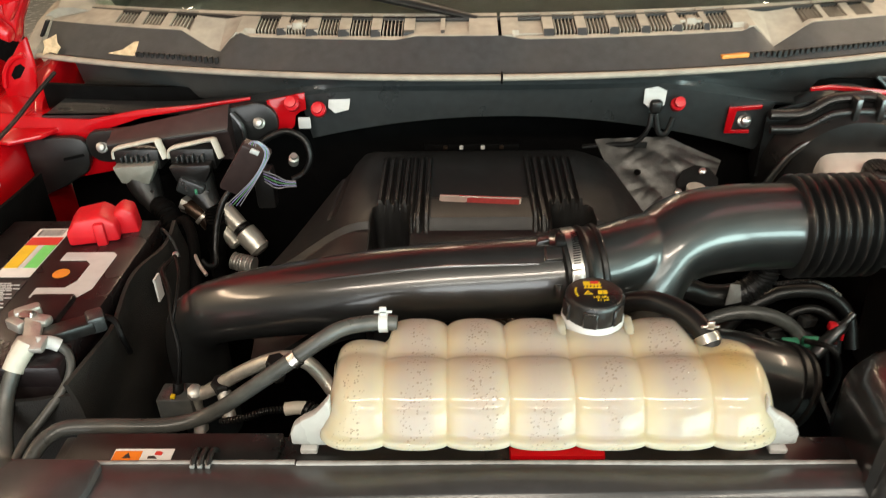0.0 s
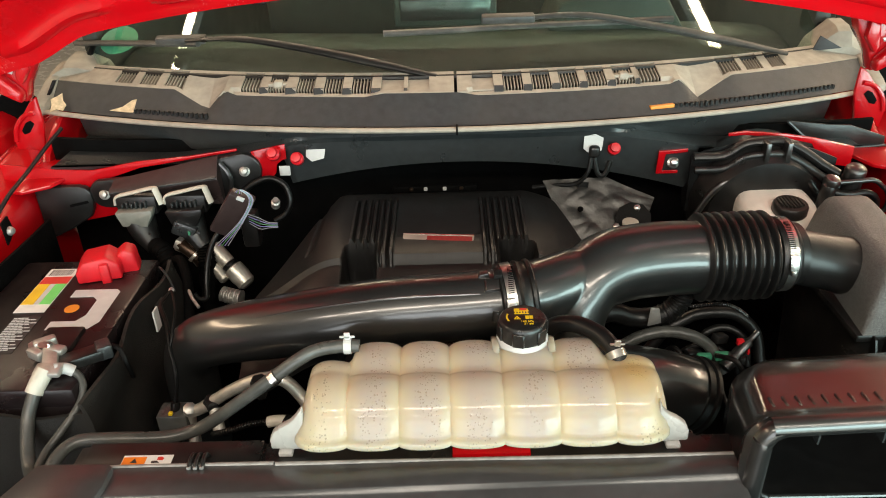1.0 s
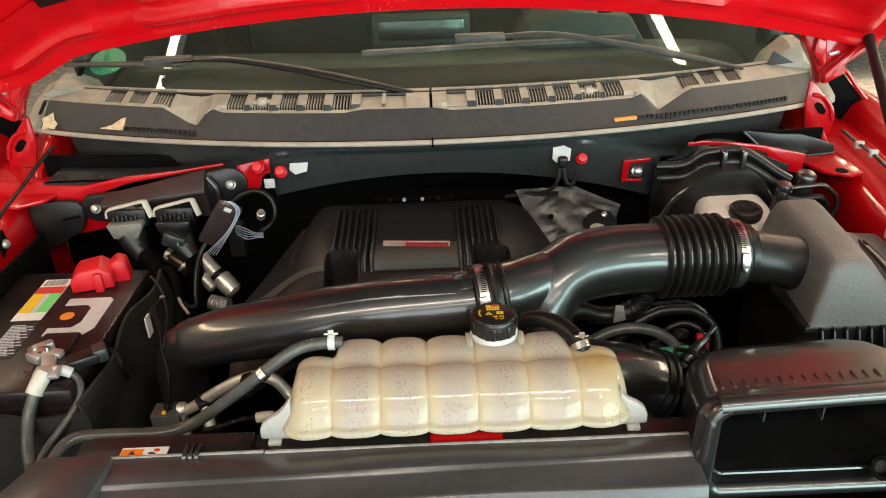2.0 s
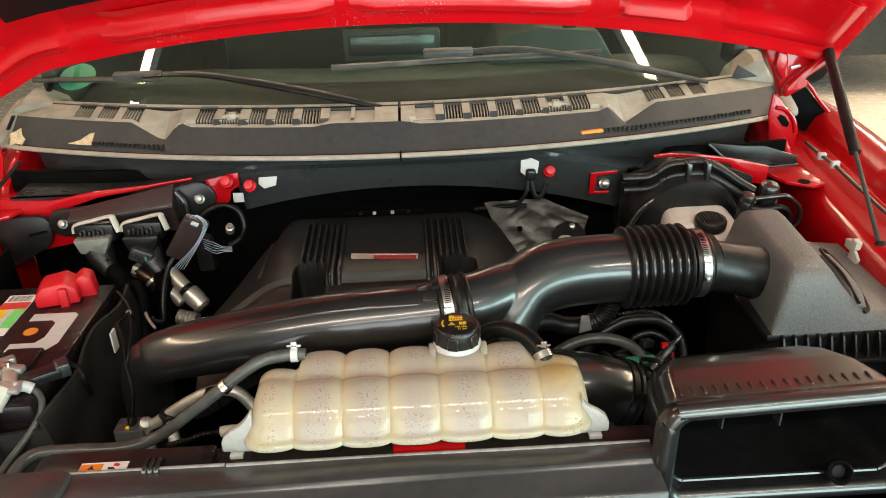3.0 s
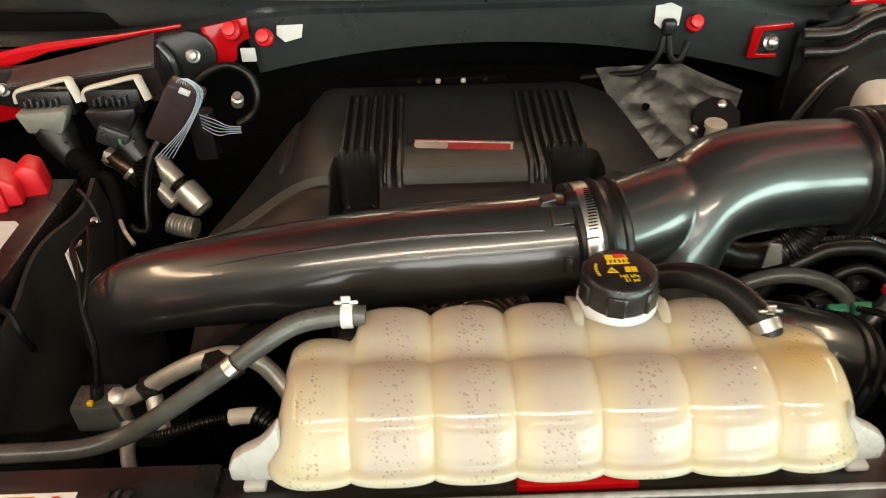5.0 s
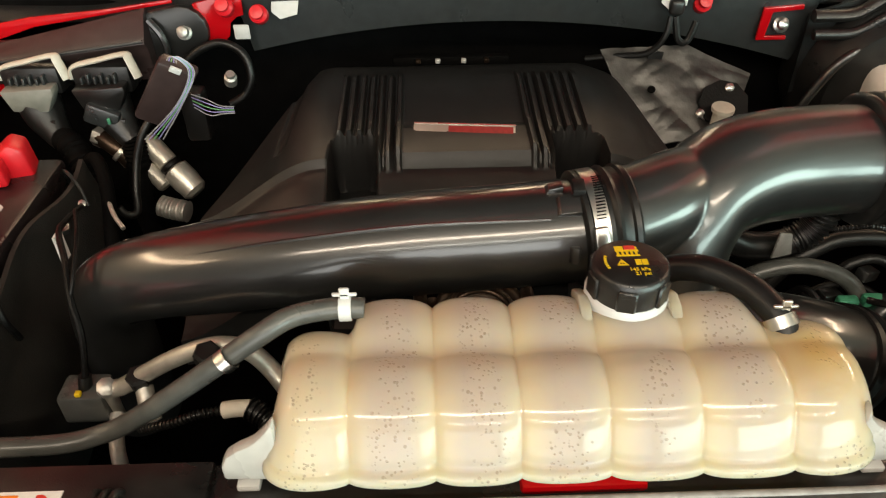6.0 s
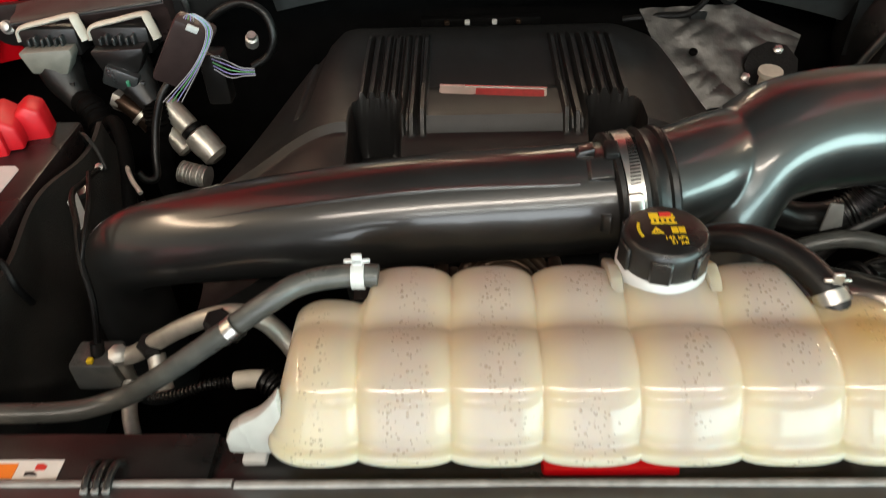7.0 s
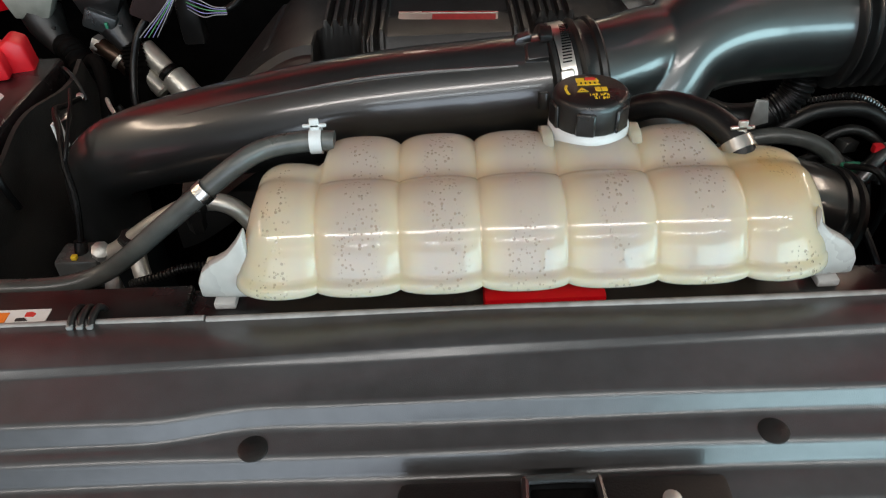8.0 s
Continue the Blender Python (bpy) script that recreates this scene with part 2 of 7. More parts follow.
    nt.links.new(vor.outputs["Color"], size.inputs[0])
    reach = nt.nodes.new("ShaderNodeMapRange")
    reach.inputs["To Min"].default_value, reach.inputs["To Max"].default_value = 0.10, 0.44
    nt.links.new(size.outputs[0], reach.inputs["Value"])
    near = nt.nodes.new("ShaderNodeMath")
    near.operation = "SUBTRACT"
    nt.links.new(reach.outputs["Result"], near.inputs[0])
    nt.links.new(vor.outputs["Distance"], near.inputs[1])
    dots = nt.nodes.new("ShaderNodeMapRange")
    dots.inputs["From Min"].default_value, dots.inputs["From Max"].default_value = 0.0, 0.10
    nt.links.new(near.outputs["Value"], dots.inputs["Value"])
    patch = nt.nodes.new("ShaderNodeTexNoise")
    patch.inputs["Scale"].default_value, patch.inputs["Detail"].default_value = 19.0, 1.0
    nt.links.new(tc.outputs["Object"], patch.inputs["Vector"])
    inside = nt.nodes.new("ShaderNodeMapRange")
    inside.inputs["From Min"].default_value, inside.inputs["From Max"].default_value, inside.inputs["To Min"].default_value, inside.inputs["To Max"].default_value = 0.008, 0.026, -0.25, 0.08
    nt.links.new(wave.outputs["Value"], inside.inputs["Value"])
    where = nt.nodes.new("ShaderNodeMath")
    where.operation = "ADD"
    nt.links.new(patch.outputs["Fac"], where.inputs[0])
    nt.links.new(inside.outputs["Result"], where.inputs[1])
    pm = nt.nodes.new("ShaderNodeMapRange")
    pm.inputs["From Min"].default_value, pm.inputs["From Max"].default_value, pm.inputs["To Max"].default_value = 0.45, 0.53, 0.6
    nt.links.new(where.outputs["Value"], pm.inputs["Value"])
    both = nt.nodes.new("ShaderNodeMath")
    both.operation = "MULTIPLY"
    nt.links.new(dots.outputs["Result"], both.inputs[0])
    nt.links.new(pm.outputs["Result"], both.inputs[1])
    mix2 = nt.nodes.new("ShaderNodeMix")
    mix2.data_type = "RGBA"
    nt.links.new(both.outputs["Value"], mix2.inputs["Factor"])
    nt.links.new(mix.outputs["Result"], mix2.inputs["A"])
    mix2.inputs["B"].default_value = (0.44, 0.335, 0.26, 1)
    # rusty stain under the right-hand outlet
    gap = nt.nodes.new("ShaderNodeVectorMath")
    gap.operation = "DISTANCE"
    gap.inputs[1].default_value = (0.205, 0.715, 1.195)
    nt.links.new(tc.outputs["Object"], gap.inputs[0])
    ring = nt.nodes.new("ShaderNodeMapRange")
    ring.inputs["From Min"].default_value, ring.inputs["From Max"].default_value, ring.inputs["To Max"].default_value = 0.046, 0.008, 0.8
    nt.links.new(gap.outputs["Value"], ring.inputs["Value"])
    mix3 = nt.nodes.new("ShaderNodeMix")
    mix3.data_type = "RGBA"
    nt.links.new(ring.outputs["Result"], mix3.inputs["Factor"])
    nt.links.new(mix2.outputs["Result"], mix3.inputs["A"])
    mix3.inputs["B"].default_value = (0.78, 0.52, 0.18, 1)
    nt.links.new(mix3.outputs["Result"], b.inputs["Base Color"])
    b.inputs["Roughness"].default_value = 0.45
    b.inputs["Specular IOR Level"].default_value = 0.0
    b.inputs["Subsurface Weight"].default_value = 0.75
    b.inputs["Subsurface Radius"].default_value = (1.0, 0.78, 0.55)
    b.inputs["Subsurface Scale"].default_value = 0.03
    thin = nt.nodes.new("ShaderNodeBsdfTranslucent")
    nt.links.new(mix3.outputs["Result"], thin.inputs["Color"])
    shell = nt.nodes.new("ShaderNodeMixShader")
    shell.inputs[0].default_value = 0.40
    nt.links.new(b.outputs[0], shell.inputs[1])
    nt.links.new(thin.outputs[0], shell.inputs[2])
    clear = nt.nodes.new("ShaderNodeBsdfTransparent")
    clear.inputs["Color"].default_value = (0.97, 0.93, 0.85, 1)
    wall = nt.nodes.new("ShaderNodeMixShader")
    wall.inputs[0].default_value = 0.14
    nt.links.new(shell.outputs[0], wall.inputs[1])
    nt.links.new(clear.outputs[0], wall.inputs[2])
    skin = nt.nodes.new("ShaderNodeBsdfGlossy")
    skin.inputs["Roughness"].default_value = 0.11
    grazing = nt.nodes.new("ShaderNodeFresnel")
    grazing.inputs["IOR"].default_value = 1.47
    gloss = nt.nodes.new("ShaderNodeMixShader")
    nt.links.new(grazing.outputs[0], gloss.inputs[0])
    nt.links.new(wall.outputs[0], gloss.inputs[1])
    nt.links.new(skin.outputs[0], gloss.inputs[2])
    nt.links.new(gloss.outputs[0], nt.nodes["Material Output"].inputs["Surface"])
    bp = nt.nodes.new("ShaderNodeBump")
    bp.inputs["Strength"].default_value, bp.inputs["Distance"].default_value = 0.7, 0.002
    nt.links.new(both.outputs["Value"], bp.inputs["Height"])
    for node in (b, skin, grazing):
        nt.links.new(bp.outputs["Normal"], node.inputs["Normal"])
    return m


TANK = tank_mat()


# ---- shape helpers ----
def part(name, bm, material, parent=None, label="", sharp=0.7):
    """Links a bmesh as one mesh object, under a thing or a part when one is given."""
    bmesh.ops.recalc_face_normals(bm, faces=bm.faces)
    for f in bm.faces:
        f.smooth = True
    for e in bm.edges:
        if len(e.link_faces) == 2 and e.calc_face_angle(0) > sharp:
            e.smooth = False
    me = bpy.data.meshes.new(name)
    bm.to_mesh(me)
    bm.free()
    me.materials.append(material)
    ob = new(name, me)
    if parent is not None:
        ob.parent = parent
        if parent.type == "EMPTY":
            ob.matrix_parent_inverse = Matrix.Translation(-parent.location)
    if label:
        ob["label"] = label
    return ob


def thing(name, base, label, category, group="", kind=""):
    ob = new(name)
    ob.empty_display_size = 0.02
    ob.location = base
    return tagged(ob, label, category, group, kind)


def spline(pts, n):
    """Points along a smooth line through pts; each may carry a radius as a fourth number."""
    p = [np.array(q, float) for q in pts]
    p = [2 * p[0] - p[1]] + p + [2 * p[-1] - p[-2]]
    out = []
    for i in range(1, len(p) - 2):
        for k in range(n):
            t = k / n
            out.append(0.5 * (2 * p[i] + (p[i + 1] - p[i - 1]) * t + (2 * p[i - 1] - 5 * p[i] + 4 * p[i + 1] - p[i + 2]) * t * t
                              + (3 * p[i] - p[i - 1] - 3 * p[i + 1] + p[i + 2]) * t ** 3))
    out.append(p[-2])
    return out


def tube(pts, r=0.01, seg=14, n=6, bm=None, flat=1.0, ribs=0.0, pitch=0.004):
    """A round hose along pts. ribs: height of the corrugation rings."""
    bm = bm or bmesh.new()
    line = spline([(*q, r) if len(q) == 3 else q for q in pts], n)
    side = None
    rings = []
    run = 0.0
    for i, q in enumerate(line):
        a, b = line[max(i - 1, 0)][:3], line[min(i + 1, len(line) - 1)][:3]
        d = Vector(b - a).normalized()
        if side is None:
            side = d.cross(Vector((0, 0, 1)))
            if side.length < 0.1:
                side = d.cross(Vector((1, 0, 0)))
        side = (side - d * side.dot(d)).normalized()
        up = side.cross(d)
        c, rad = Vector(q[:3]), q[3]
        if i:
            run += float(np.linalg.norm(q[:3] - line[i - 1][:3]))
        if ribs:
            rad += ribs * (1 if math.sin(2 * math.pi * run / pitch) > 0 else -1)
        rings.append([bm.verts.new(c + side * rad * math.cos(2 * math.pi * k / seg) + up * rad * flat * math.sin(2 * math.pi * k / seg)) for k in range(seg)])
    for a, b in zip(rings, rings[1:]):
        for k in range(seg):
            bm.faces.new((a[k], a[(k + 1) % seg], b[(k + 1) % seg], b[k]))
    bm.faces.new(rings[0])
    bm.faces.new(rings[-1][::-1])
    return bm


def lathe(profile, origin, axis, seg=28, bm=None, closed=False):
    """Turns (radius, height) pairs about an axis through origin."""
    bm = bm or bmesh.new()
    d = Vector(axis).normalized()
    s = d.cross(Vector((0, 0, 1)))
    s = s.normalized() if s.length > 0.05 else Vector((1, 0, 0))
    u = s.cross(d)
    o = Vector(origin)
    rings = [[bm.verts.new(o + d * h + (s * math.cos(2 * math.pi * k / seg) + u * math.sin(2 * math.pi * k / seg)) * max(r, 1e-5)) for k in range(seg)] for r, h in profile]
    pairs = list(zip(rings, rings[1:])) + ([(rings[-1], rings[0])] if closed else [])
    for a, b in pairs:
        for k in range(seg):
            bm.faces.new((a[k], a[(k + 1) % seg], b[(k + 1) % seg], b[k]))
    if not closed:
        bm.faces.new(rings[0])
        bm.faces.new(rings[-1][::-1])
    return bm


def rbox(x0, x1, y0, y1, z0, z1, bev=0.003, m=None, bm=None, seg=2):
    """A box with rounded edges, turned by m when given."""
    new_bm = bmesh.new()
    bmesh.ops.create_cube(new_bm, size=1)
    for v in new_bm.verts:
        v.co = Vector((x0 + (v.co.x + 0.5) * (x1 - x0), y0 + (v.co.y + 0.5) * (y1 - y0), z0 + (v.co.z + 0.5) * (z1 - z0)))
    if bev:
        bmesh.ops.bevel(new_bm, geom=list(new_bm.edges), offset=bev, segments=seg, affect="EDGES", profile=0.5)
    if m is not None:
        new_bm.transform(m)
    return join(bm, new_bm)


def join(bm, other):
    if bm is None:
        return other
    me = bpy.data.meshes.new("scratch")
    other.to_mesh(me)
    other.free()
    bm.from_mesh(me)
    bpy.data.meshes.remove(me)
    return bm


def prism(poly, axis, a0, a1, bev=0.0, bm=None, m=None):
    """A polygon pushed along an axis from a0 to a1. The other two axes come in the order x, y, z."""
    nb = bmesh.new()
    i = "xyz".index(axis)
    def at(p, a):
        q = list(p)
        q.insert(i, a)
        return Vector(q)
    lo = [nb.verts.new(at(p, a0)) for p in poly]
    hi = [nb.verts.new(at(p, a1)) for p in poly]
    n = len(poly)
    nb.faces.new(lo)
    nb.faces.new(hi[::-1])
    for k in range(n):
        nb.faces.new((lo[k], hi[k], hi[(k + 1) % n], lo[(k + 1) % n]))
    if bev:
        bmesh.ops.recalc_face_normals(nb, faces=nb.faces)
        bmesh.ops.bevel(nb, geom=list(nb.edges), offset=bev, segments=2, affect="EDGES", profile=0.5)
    if m is not None:
        nb.transform(m)
    return join(bm, nb)


def sheet(fn, nu, nv, thick, bm=None, skip=None):
    """A surface fn(u, v) with depth: thick is a vector or a function of the point."""
    nb = bm or bmesh.new()
    off = thick if callable(thick) else (lambda p: Vector(thick))
    top = [[nb.verts.new(fn(i / nu, j / nv)) for j in range(nv + 1)] for i in range(nu + 1)]
    low = [[nb.verts.new(v.co + off(v.co)) for v in row] for row in top]
    keep = [[not (skip and skip(i, j)) for j in range(nv)] for i in range(nu)]
    def has(i, j):
        return 0 <= i < nu and 0 <= j < nv and keep[i][j]
    for i in range(nu):
        for j in range(nv):
            if not keep[i][j]:
                continue
            nb.faces.new((top[i][j], top[i + 1][j], top[i + 1][j + 1], top[i][j + 1]))
            nb.faces.new((low[i][j], low[i][j + 1], low[i + 1][j + 1], low[i + 1][j]))
            for (di, dj), (a, b) in {(-1, 0): ((i, j), (i, j + 1)), (1, 0): ((i + 1, j), (i + 1, j + 1)), (0, -1): ((i, j), (i + 1, j)), (0, 1): ((i, j + 1), (i + 1, j + 1))}.items():
                if not has(i + di, j + dj):
                    nb.faces.new((top[a[0]][a[1]], top[b[0]][b[1]], low[b[0]][b[1]], low[a[0]][a[1]]))
    loose = [v for v in nb.verts if not v.link_faces]
    bmesh.ops.delete(nb, geom=loose, context="VERTS")
    return nb


def loft(rings, bm=None, cap=True):
    nb = bm or bmesh.new()
    vs = [[nb.verts.new(p) for p in ring] for ring in rings]
    n = len(vs[0])
    for a, b in zip(vs, vs[1:]):
        for k in range(n):
            nb.faces.new((a[k], a[(k + 1) % n], b[(k + 1) % n], b[k]))
    if cap:
        nb.faces.new(vs[0])
        nb.faces.new(vs[-1][::-1])
    return nb


def words(name, text, size, m, material, parent, depth=0.0003):
    cu = bpy.data.curves.new(name, "FONT")
    cu.body, cu.size, cu.extrude, cu.align_x, cu.align_y, cu.resolution_u = text, size, depth, "CENTER", "CENTER", 2
    tmp = new("scratch_text", cu)
    me = bpy.data.meshes.new_from_object(tmp)
    bpy.data.objects.remove(tmp)
    bpy.data.curves.remove(cu)
    me.transform(m)
    me.materials.clear()
    me.materials.append(material)
    me.name = name
    ob = new(name, me)
    ob.parent = parent
    if parent.type == "EMPTY":
        ob.matrix_parent_inverse = Matrix.Translation(-parent.location)
    return ob


def smooth01(a, b, x):
    t = min(max((x - a) / (b - a), 0.0), 1.0)
    return t * t * (3 - 2 * t)


# ---- garage ----
floor = part("floor", rbox(-6, 7, -5, 9, -0.1, 0, 0), FLOOR)
tagged(floor, "pale polished concrete garage floor with faint stains", "floor", kind="structure")
ceiling = part("ceiling", rbox(-6, 7, -5, 9, 3.4, 3.5, 0), CEILING_PAINT)
tagged(ceiling, "plain grey painted garage ceiling", "ceiling", kind="structure")
for nm, box in (("wall_north", (-6, 7, 9, 9.2, 0, 3.4)), ("wall_south_left", (-6, -3.2, -5.2, -5, 0, 3.4)), ("wall_south_right", (6.9, 7, -5.2, -5, 0, 3.4)), ("wall_south_top", (-3.2, 6.9, -5.2, -5, 3.3, 3.4)), ("wall_west", (-6.2, -6, -5, 9, 0, 3.4)), ("wall_east", (7, 7.2, -5, 9, 0, 3.4))):
    tagged(part(nm, rbox(*box, 0), WALL_PAINT), "plain pale painted garage wall", "wall", kind="structure")

def daylight(eye, ahead, wide, high, watts, color):
    """Daylight through an opening in a wall."""
    data = bpy.data.lights.new("daylight_opening", "AREA")
    data.shape, data.size, data.size_y, data.energy, data.color = "RECTANGLE", wide, high, watts, color
    new("daylight_opening", data).matrix_world = look(eye, Vector(eye) + Vector(ahead))


daylight((4.3, -5.0, 1.6), (0, 1, 0), 5.0, 2.6, 520, (0.56, 0.90, 1.0))
# added unseen panel before the solid east wall, for the duct's cool highlights
daylight((6.98, -2.9, 1.5), (-1, 0, 0), 4.0, 2.4, 400, (0.55, 0.92, 1.0))
daylight((-0.9, -5.0, 1.65), (0, 1, 0), 4.6, 3.1, 230, (0.72, 0.86, 1.0))
WARM, COOL = (1.0, 0.86, 0.68), (0.85, 0.95, 1.0)
# place, half sizes and power of each strip
LAMPS = [(-1.50, 3.3, 0.05, 1.5, 45, WARM, -0.75), (1.20, 3.0, 0.05, 1.9, 60, WARM, 1.0), (0.0, -1.55, 2.4, 0.06, 125, (0.98, 0.96, 0.92), 0.0), (0.6, -3.2, 2.4, 0.06, 80, COOL, 0.0),
         # unseen strips, added as fill for the wings and the far floor
         (-3.6, 0.5, 0.05, 1.5, 75, (1.0, 0.82, 0.62), 0.0), (4.3, 2.6, 0.05, 1.5, 95, (1.0, 0.86, 0.70), 0.0), (5.2, 6.0, 0.05, 1.5, 320, WARM, 0.0)]


def ceiling_light(x, y, hx, hy, watts, color, turn):
    lamp = thing("ceiling_light", (x, y, 3.4), "long white strip light fixed under the ceiling", "lamp", "strip lights on the ceiling")
    part("housing", rbox(-hx - 0.03, hx + 0.03, -hy - 0.03, hy + 0.03, 3.345, 3.4, 0.006, pose(x, y, 0, 0, 0, math.degrees(turn))), WHITE_NYLON, lamp)
    strip_lamp("strip_lamp", x, y, 3.338, 2 * hx, 2 * hy, watts, color).rotation_euler.z = turn


for row in LAMPS:
    ceiling_light(*row)


# ---- truck body ----
def fender(side):
    """Red wing: inner apron, shelf with the bonnet gap, rolled outer skin."""
    prof = [(0.83, 0.72), (0.838, 1.02), (0.842, 1.13), (0.85, 1.155), (0.865, 1.165), (0.905, 1.172), (0.94, 1.172), (0.95, 1.165), (0.958, 1.165), (0.964, 1.178),
            (0.975, 1.20), (1.0, 1.215), (1.03, 1.214), (1.06, 1.20), (1.085, 1.165), (1.10, 1.10), (1.105, 0.95), (1.10, 0.75), (1.08, 0.55)]
    def at(u, v):
        k = v * (len(prof) - 1)
        i = min(int(k), len(prof) - 2)
        f = k - i
        x = prof[i][0] * (1 - f) + prof[i + 1][0] * f
        z = prof[i][1] * (1 - f) + prof[i + 1][1] * f
        y = 0.30 + 1.42 * u
        x += 0.035 * smooth01(0.9, 1.7, y)
        z += 0.05 * smooth01(0.9, 1.7, y) - 0.06 * (1 - smooth01(0.2, 0.9, y))
        return Vector((side * x, y, z))
    return sheet(at, 24, 36, (-side * 0.002, 0, -0.002))


def beside(sd, poly):
    """A cross-section of the driver's hinge corner, or its twin on the passenger's side."""
    return [(x, z) if sd > 0 else (-(x + 0.05), z - 0.017) for x, z in poly]


truck = thing("truck_body", (0, 1.2, 0.6), "red painted pickup truck body around the open engine bay", "truck")
for sd in (1, -1):
    part("fender", fender(sd), RED_PAINT, truck)
    # hinge pillar between wing and cowl
    hp = prism([(1.42, 1.16), (1.46, 1.215), (1.52, 1.25), (1.60, 1.285), (1.68, 1.28), (1.70, 1.20), (1.66, 1.14)], "x", sd * 0.868, sd * 0.885, 0.003)
    part("hinge_pillar", hp, RED_PAINT, truck)
    # solid black slab stands in for the shaded opening
    part("cavity_shade", prism(beside(sd, [(0.910, 1.301), (0.956, 1.338), (1.059, 1.232), (1.068, 1.210), (1.066, 1.174), (1.008, 1.172), (0.951, 1.207), (0.940, 1.250)]), "y", 1.61, 1.64, 0.002), UNDER, truck)
    rim = beside(sd, [(0.906, 1.304), (0.956, 1.341), (1.010, 1.288), (1.062, 1.233), (1.070, 1.205)])
    part("cavity_flange", tube([(x, 1.606, z) for x, z in rim], 0.0045, 8, 5), RED_PAINT, truck)
    part("hinge_plate", prism(beside(sd, [(0.835, 1.346), (0.853, 1.333), (0.886, 1.293), (0.909, 1.258), (0.905, 1.208), (0.881, 1.228), (0.848, 1.225), (0.834, 1.290)]), "y", 1.496, 1.506, 0.004), RED_PAINT, truck)
    # dark inlay paints the shade of the plate's hole
    part("plate_hole_shade", prism(beside(sd, [(0.853, 1.287), (0.860, 1.295), (0.871, 1.290), (0.884, 1.273), (0.880, 1.264), (0.868, 1.268)]), "y", 1.4935, 1.4965, 0.001), UNDER, truck)
    part("plate_rib", tube([(x, 1.494, z) for x, z in beside(sd, [(0.846, 1.312), (0.872, 1.304), (0.893, 1.280), (0.902, 1.250)])], 0.005, 8, 5), RED_PAINT, truck)
    if sd > 0:
        # flat dark disc in place of a cut, shaded hole
        part("bracket_hole_shade", lathe([(0.013, 0), (0.013, 0.0015), (0.001, 0.0015)], (sd * 0.845, 1.318, 1.2015), (0, 0, 1), 16), UNDER, truck)
    # bonnet hinge: a folded channel with a diagonal rib, and its bolted foot
    part("hinge_arm", prism(beside(sd, [(0.800, 1.425), (0.833, 1.3745), (0.845, 1.339), (0.868, 1.352), (0.890, 1.369), (0.884, 1.383), (0.926, 1.408), (0.945, 1.432), (0.935, 1.470), (0.850, 1.475), (0.790, 1.458)]), "y", 1.478, 1.512, 0.005), RED_PAINT, truck)
    part("hinge_rib", prism(beside(sd, [(0.842, 1.344), (0.890, 1.371), (0.880, 1.386), (0.928, 1.420), (0.922, 1.440), (0.870, 1.400), (0.838, 1.366)]), "y", 1.452, 1.480, 0.006), RED_PAINT, truck)
    part("hinge_fold", prism(beside(sd, [(0.812, 1.412), (0.836, 1.380), (0.846, 1.392), (0.836, 1.440), (0.815, 1.448)]), "y", 1.462, 1.480, 0.005), RED_PAINT, truck)
    part("hinge_slot", prism(beside(sd, [(0.852, 1.408), (0.872, 1.413), (0.878, 1.407), (0.856, 1.400)]), "y", 1.475, 1.4785, 0.001), ALLOY, truck)
    br = prism([(sd * 0.775, 1.42), (sd * 0.81, 1.325), (sd * 0.855, 1.295), (sd * 0.885, 1.305), (sd * 0.895, 1.52), (sd * 0.86, 1.54), (sd * 0.81, 1.45)], "z", 1.194, 1.202, 0.002)
    part("fender_bracket", br, RED_PAINT, truck)
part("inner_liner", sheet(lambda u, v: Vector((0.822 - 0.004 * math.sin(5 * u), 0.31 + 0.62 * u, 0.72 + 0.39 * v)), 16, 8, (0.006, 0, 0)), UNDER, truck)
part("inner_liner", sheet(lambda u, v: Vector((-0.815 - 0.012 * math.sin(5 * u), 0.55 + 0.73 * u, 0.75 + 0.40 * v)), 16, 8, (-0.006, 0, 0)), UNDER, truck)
# near-black sheets close the bay; their colour stands for its deep shade
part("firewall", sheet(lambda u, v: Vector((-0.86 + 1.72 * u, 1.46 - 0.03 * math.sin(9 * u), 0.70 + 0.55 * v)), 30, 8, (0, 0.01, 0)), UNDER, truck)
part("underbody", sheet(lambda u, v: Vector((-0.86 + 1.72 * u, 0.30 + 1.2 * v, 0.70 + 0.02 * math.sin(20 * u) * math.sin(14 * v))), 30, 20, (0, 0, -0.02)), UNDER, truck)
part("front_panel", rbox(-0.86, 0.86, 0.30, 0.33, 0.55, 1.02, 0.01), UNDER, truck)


def cowl_y(x):
    return 1.383 + 0.32 * x * x


def lip_y(x):
    return 1.312 + 0.30 * x * x


# cross member under the windscreen
def member_low(x):
    if x < -0.34:
        side = 1.262 + 0.13 * (x + 0.34) if x > -0.7 else 1.215 + 0.25 * (x + 0.7)
        return side + (1.183 - side) * smooth01(-0.36, -0.34, x)
    mid = 1.210 - 0.33 * x * x
    side = 1.262 - 0.09 * (x - 0.46)
    return mid + (side - mid) * smooth01(0.465, 0.485, x)


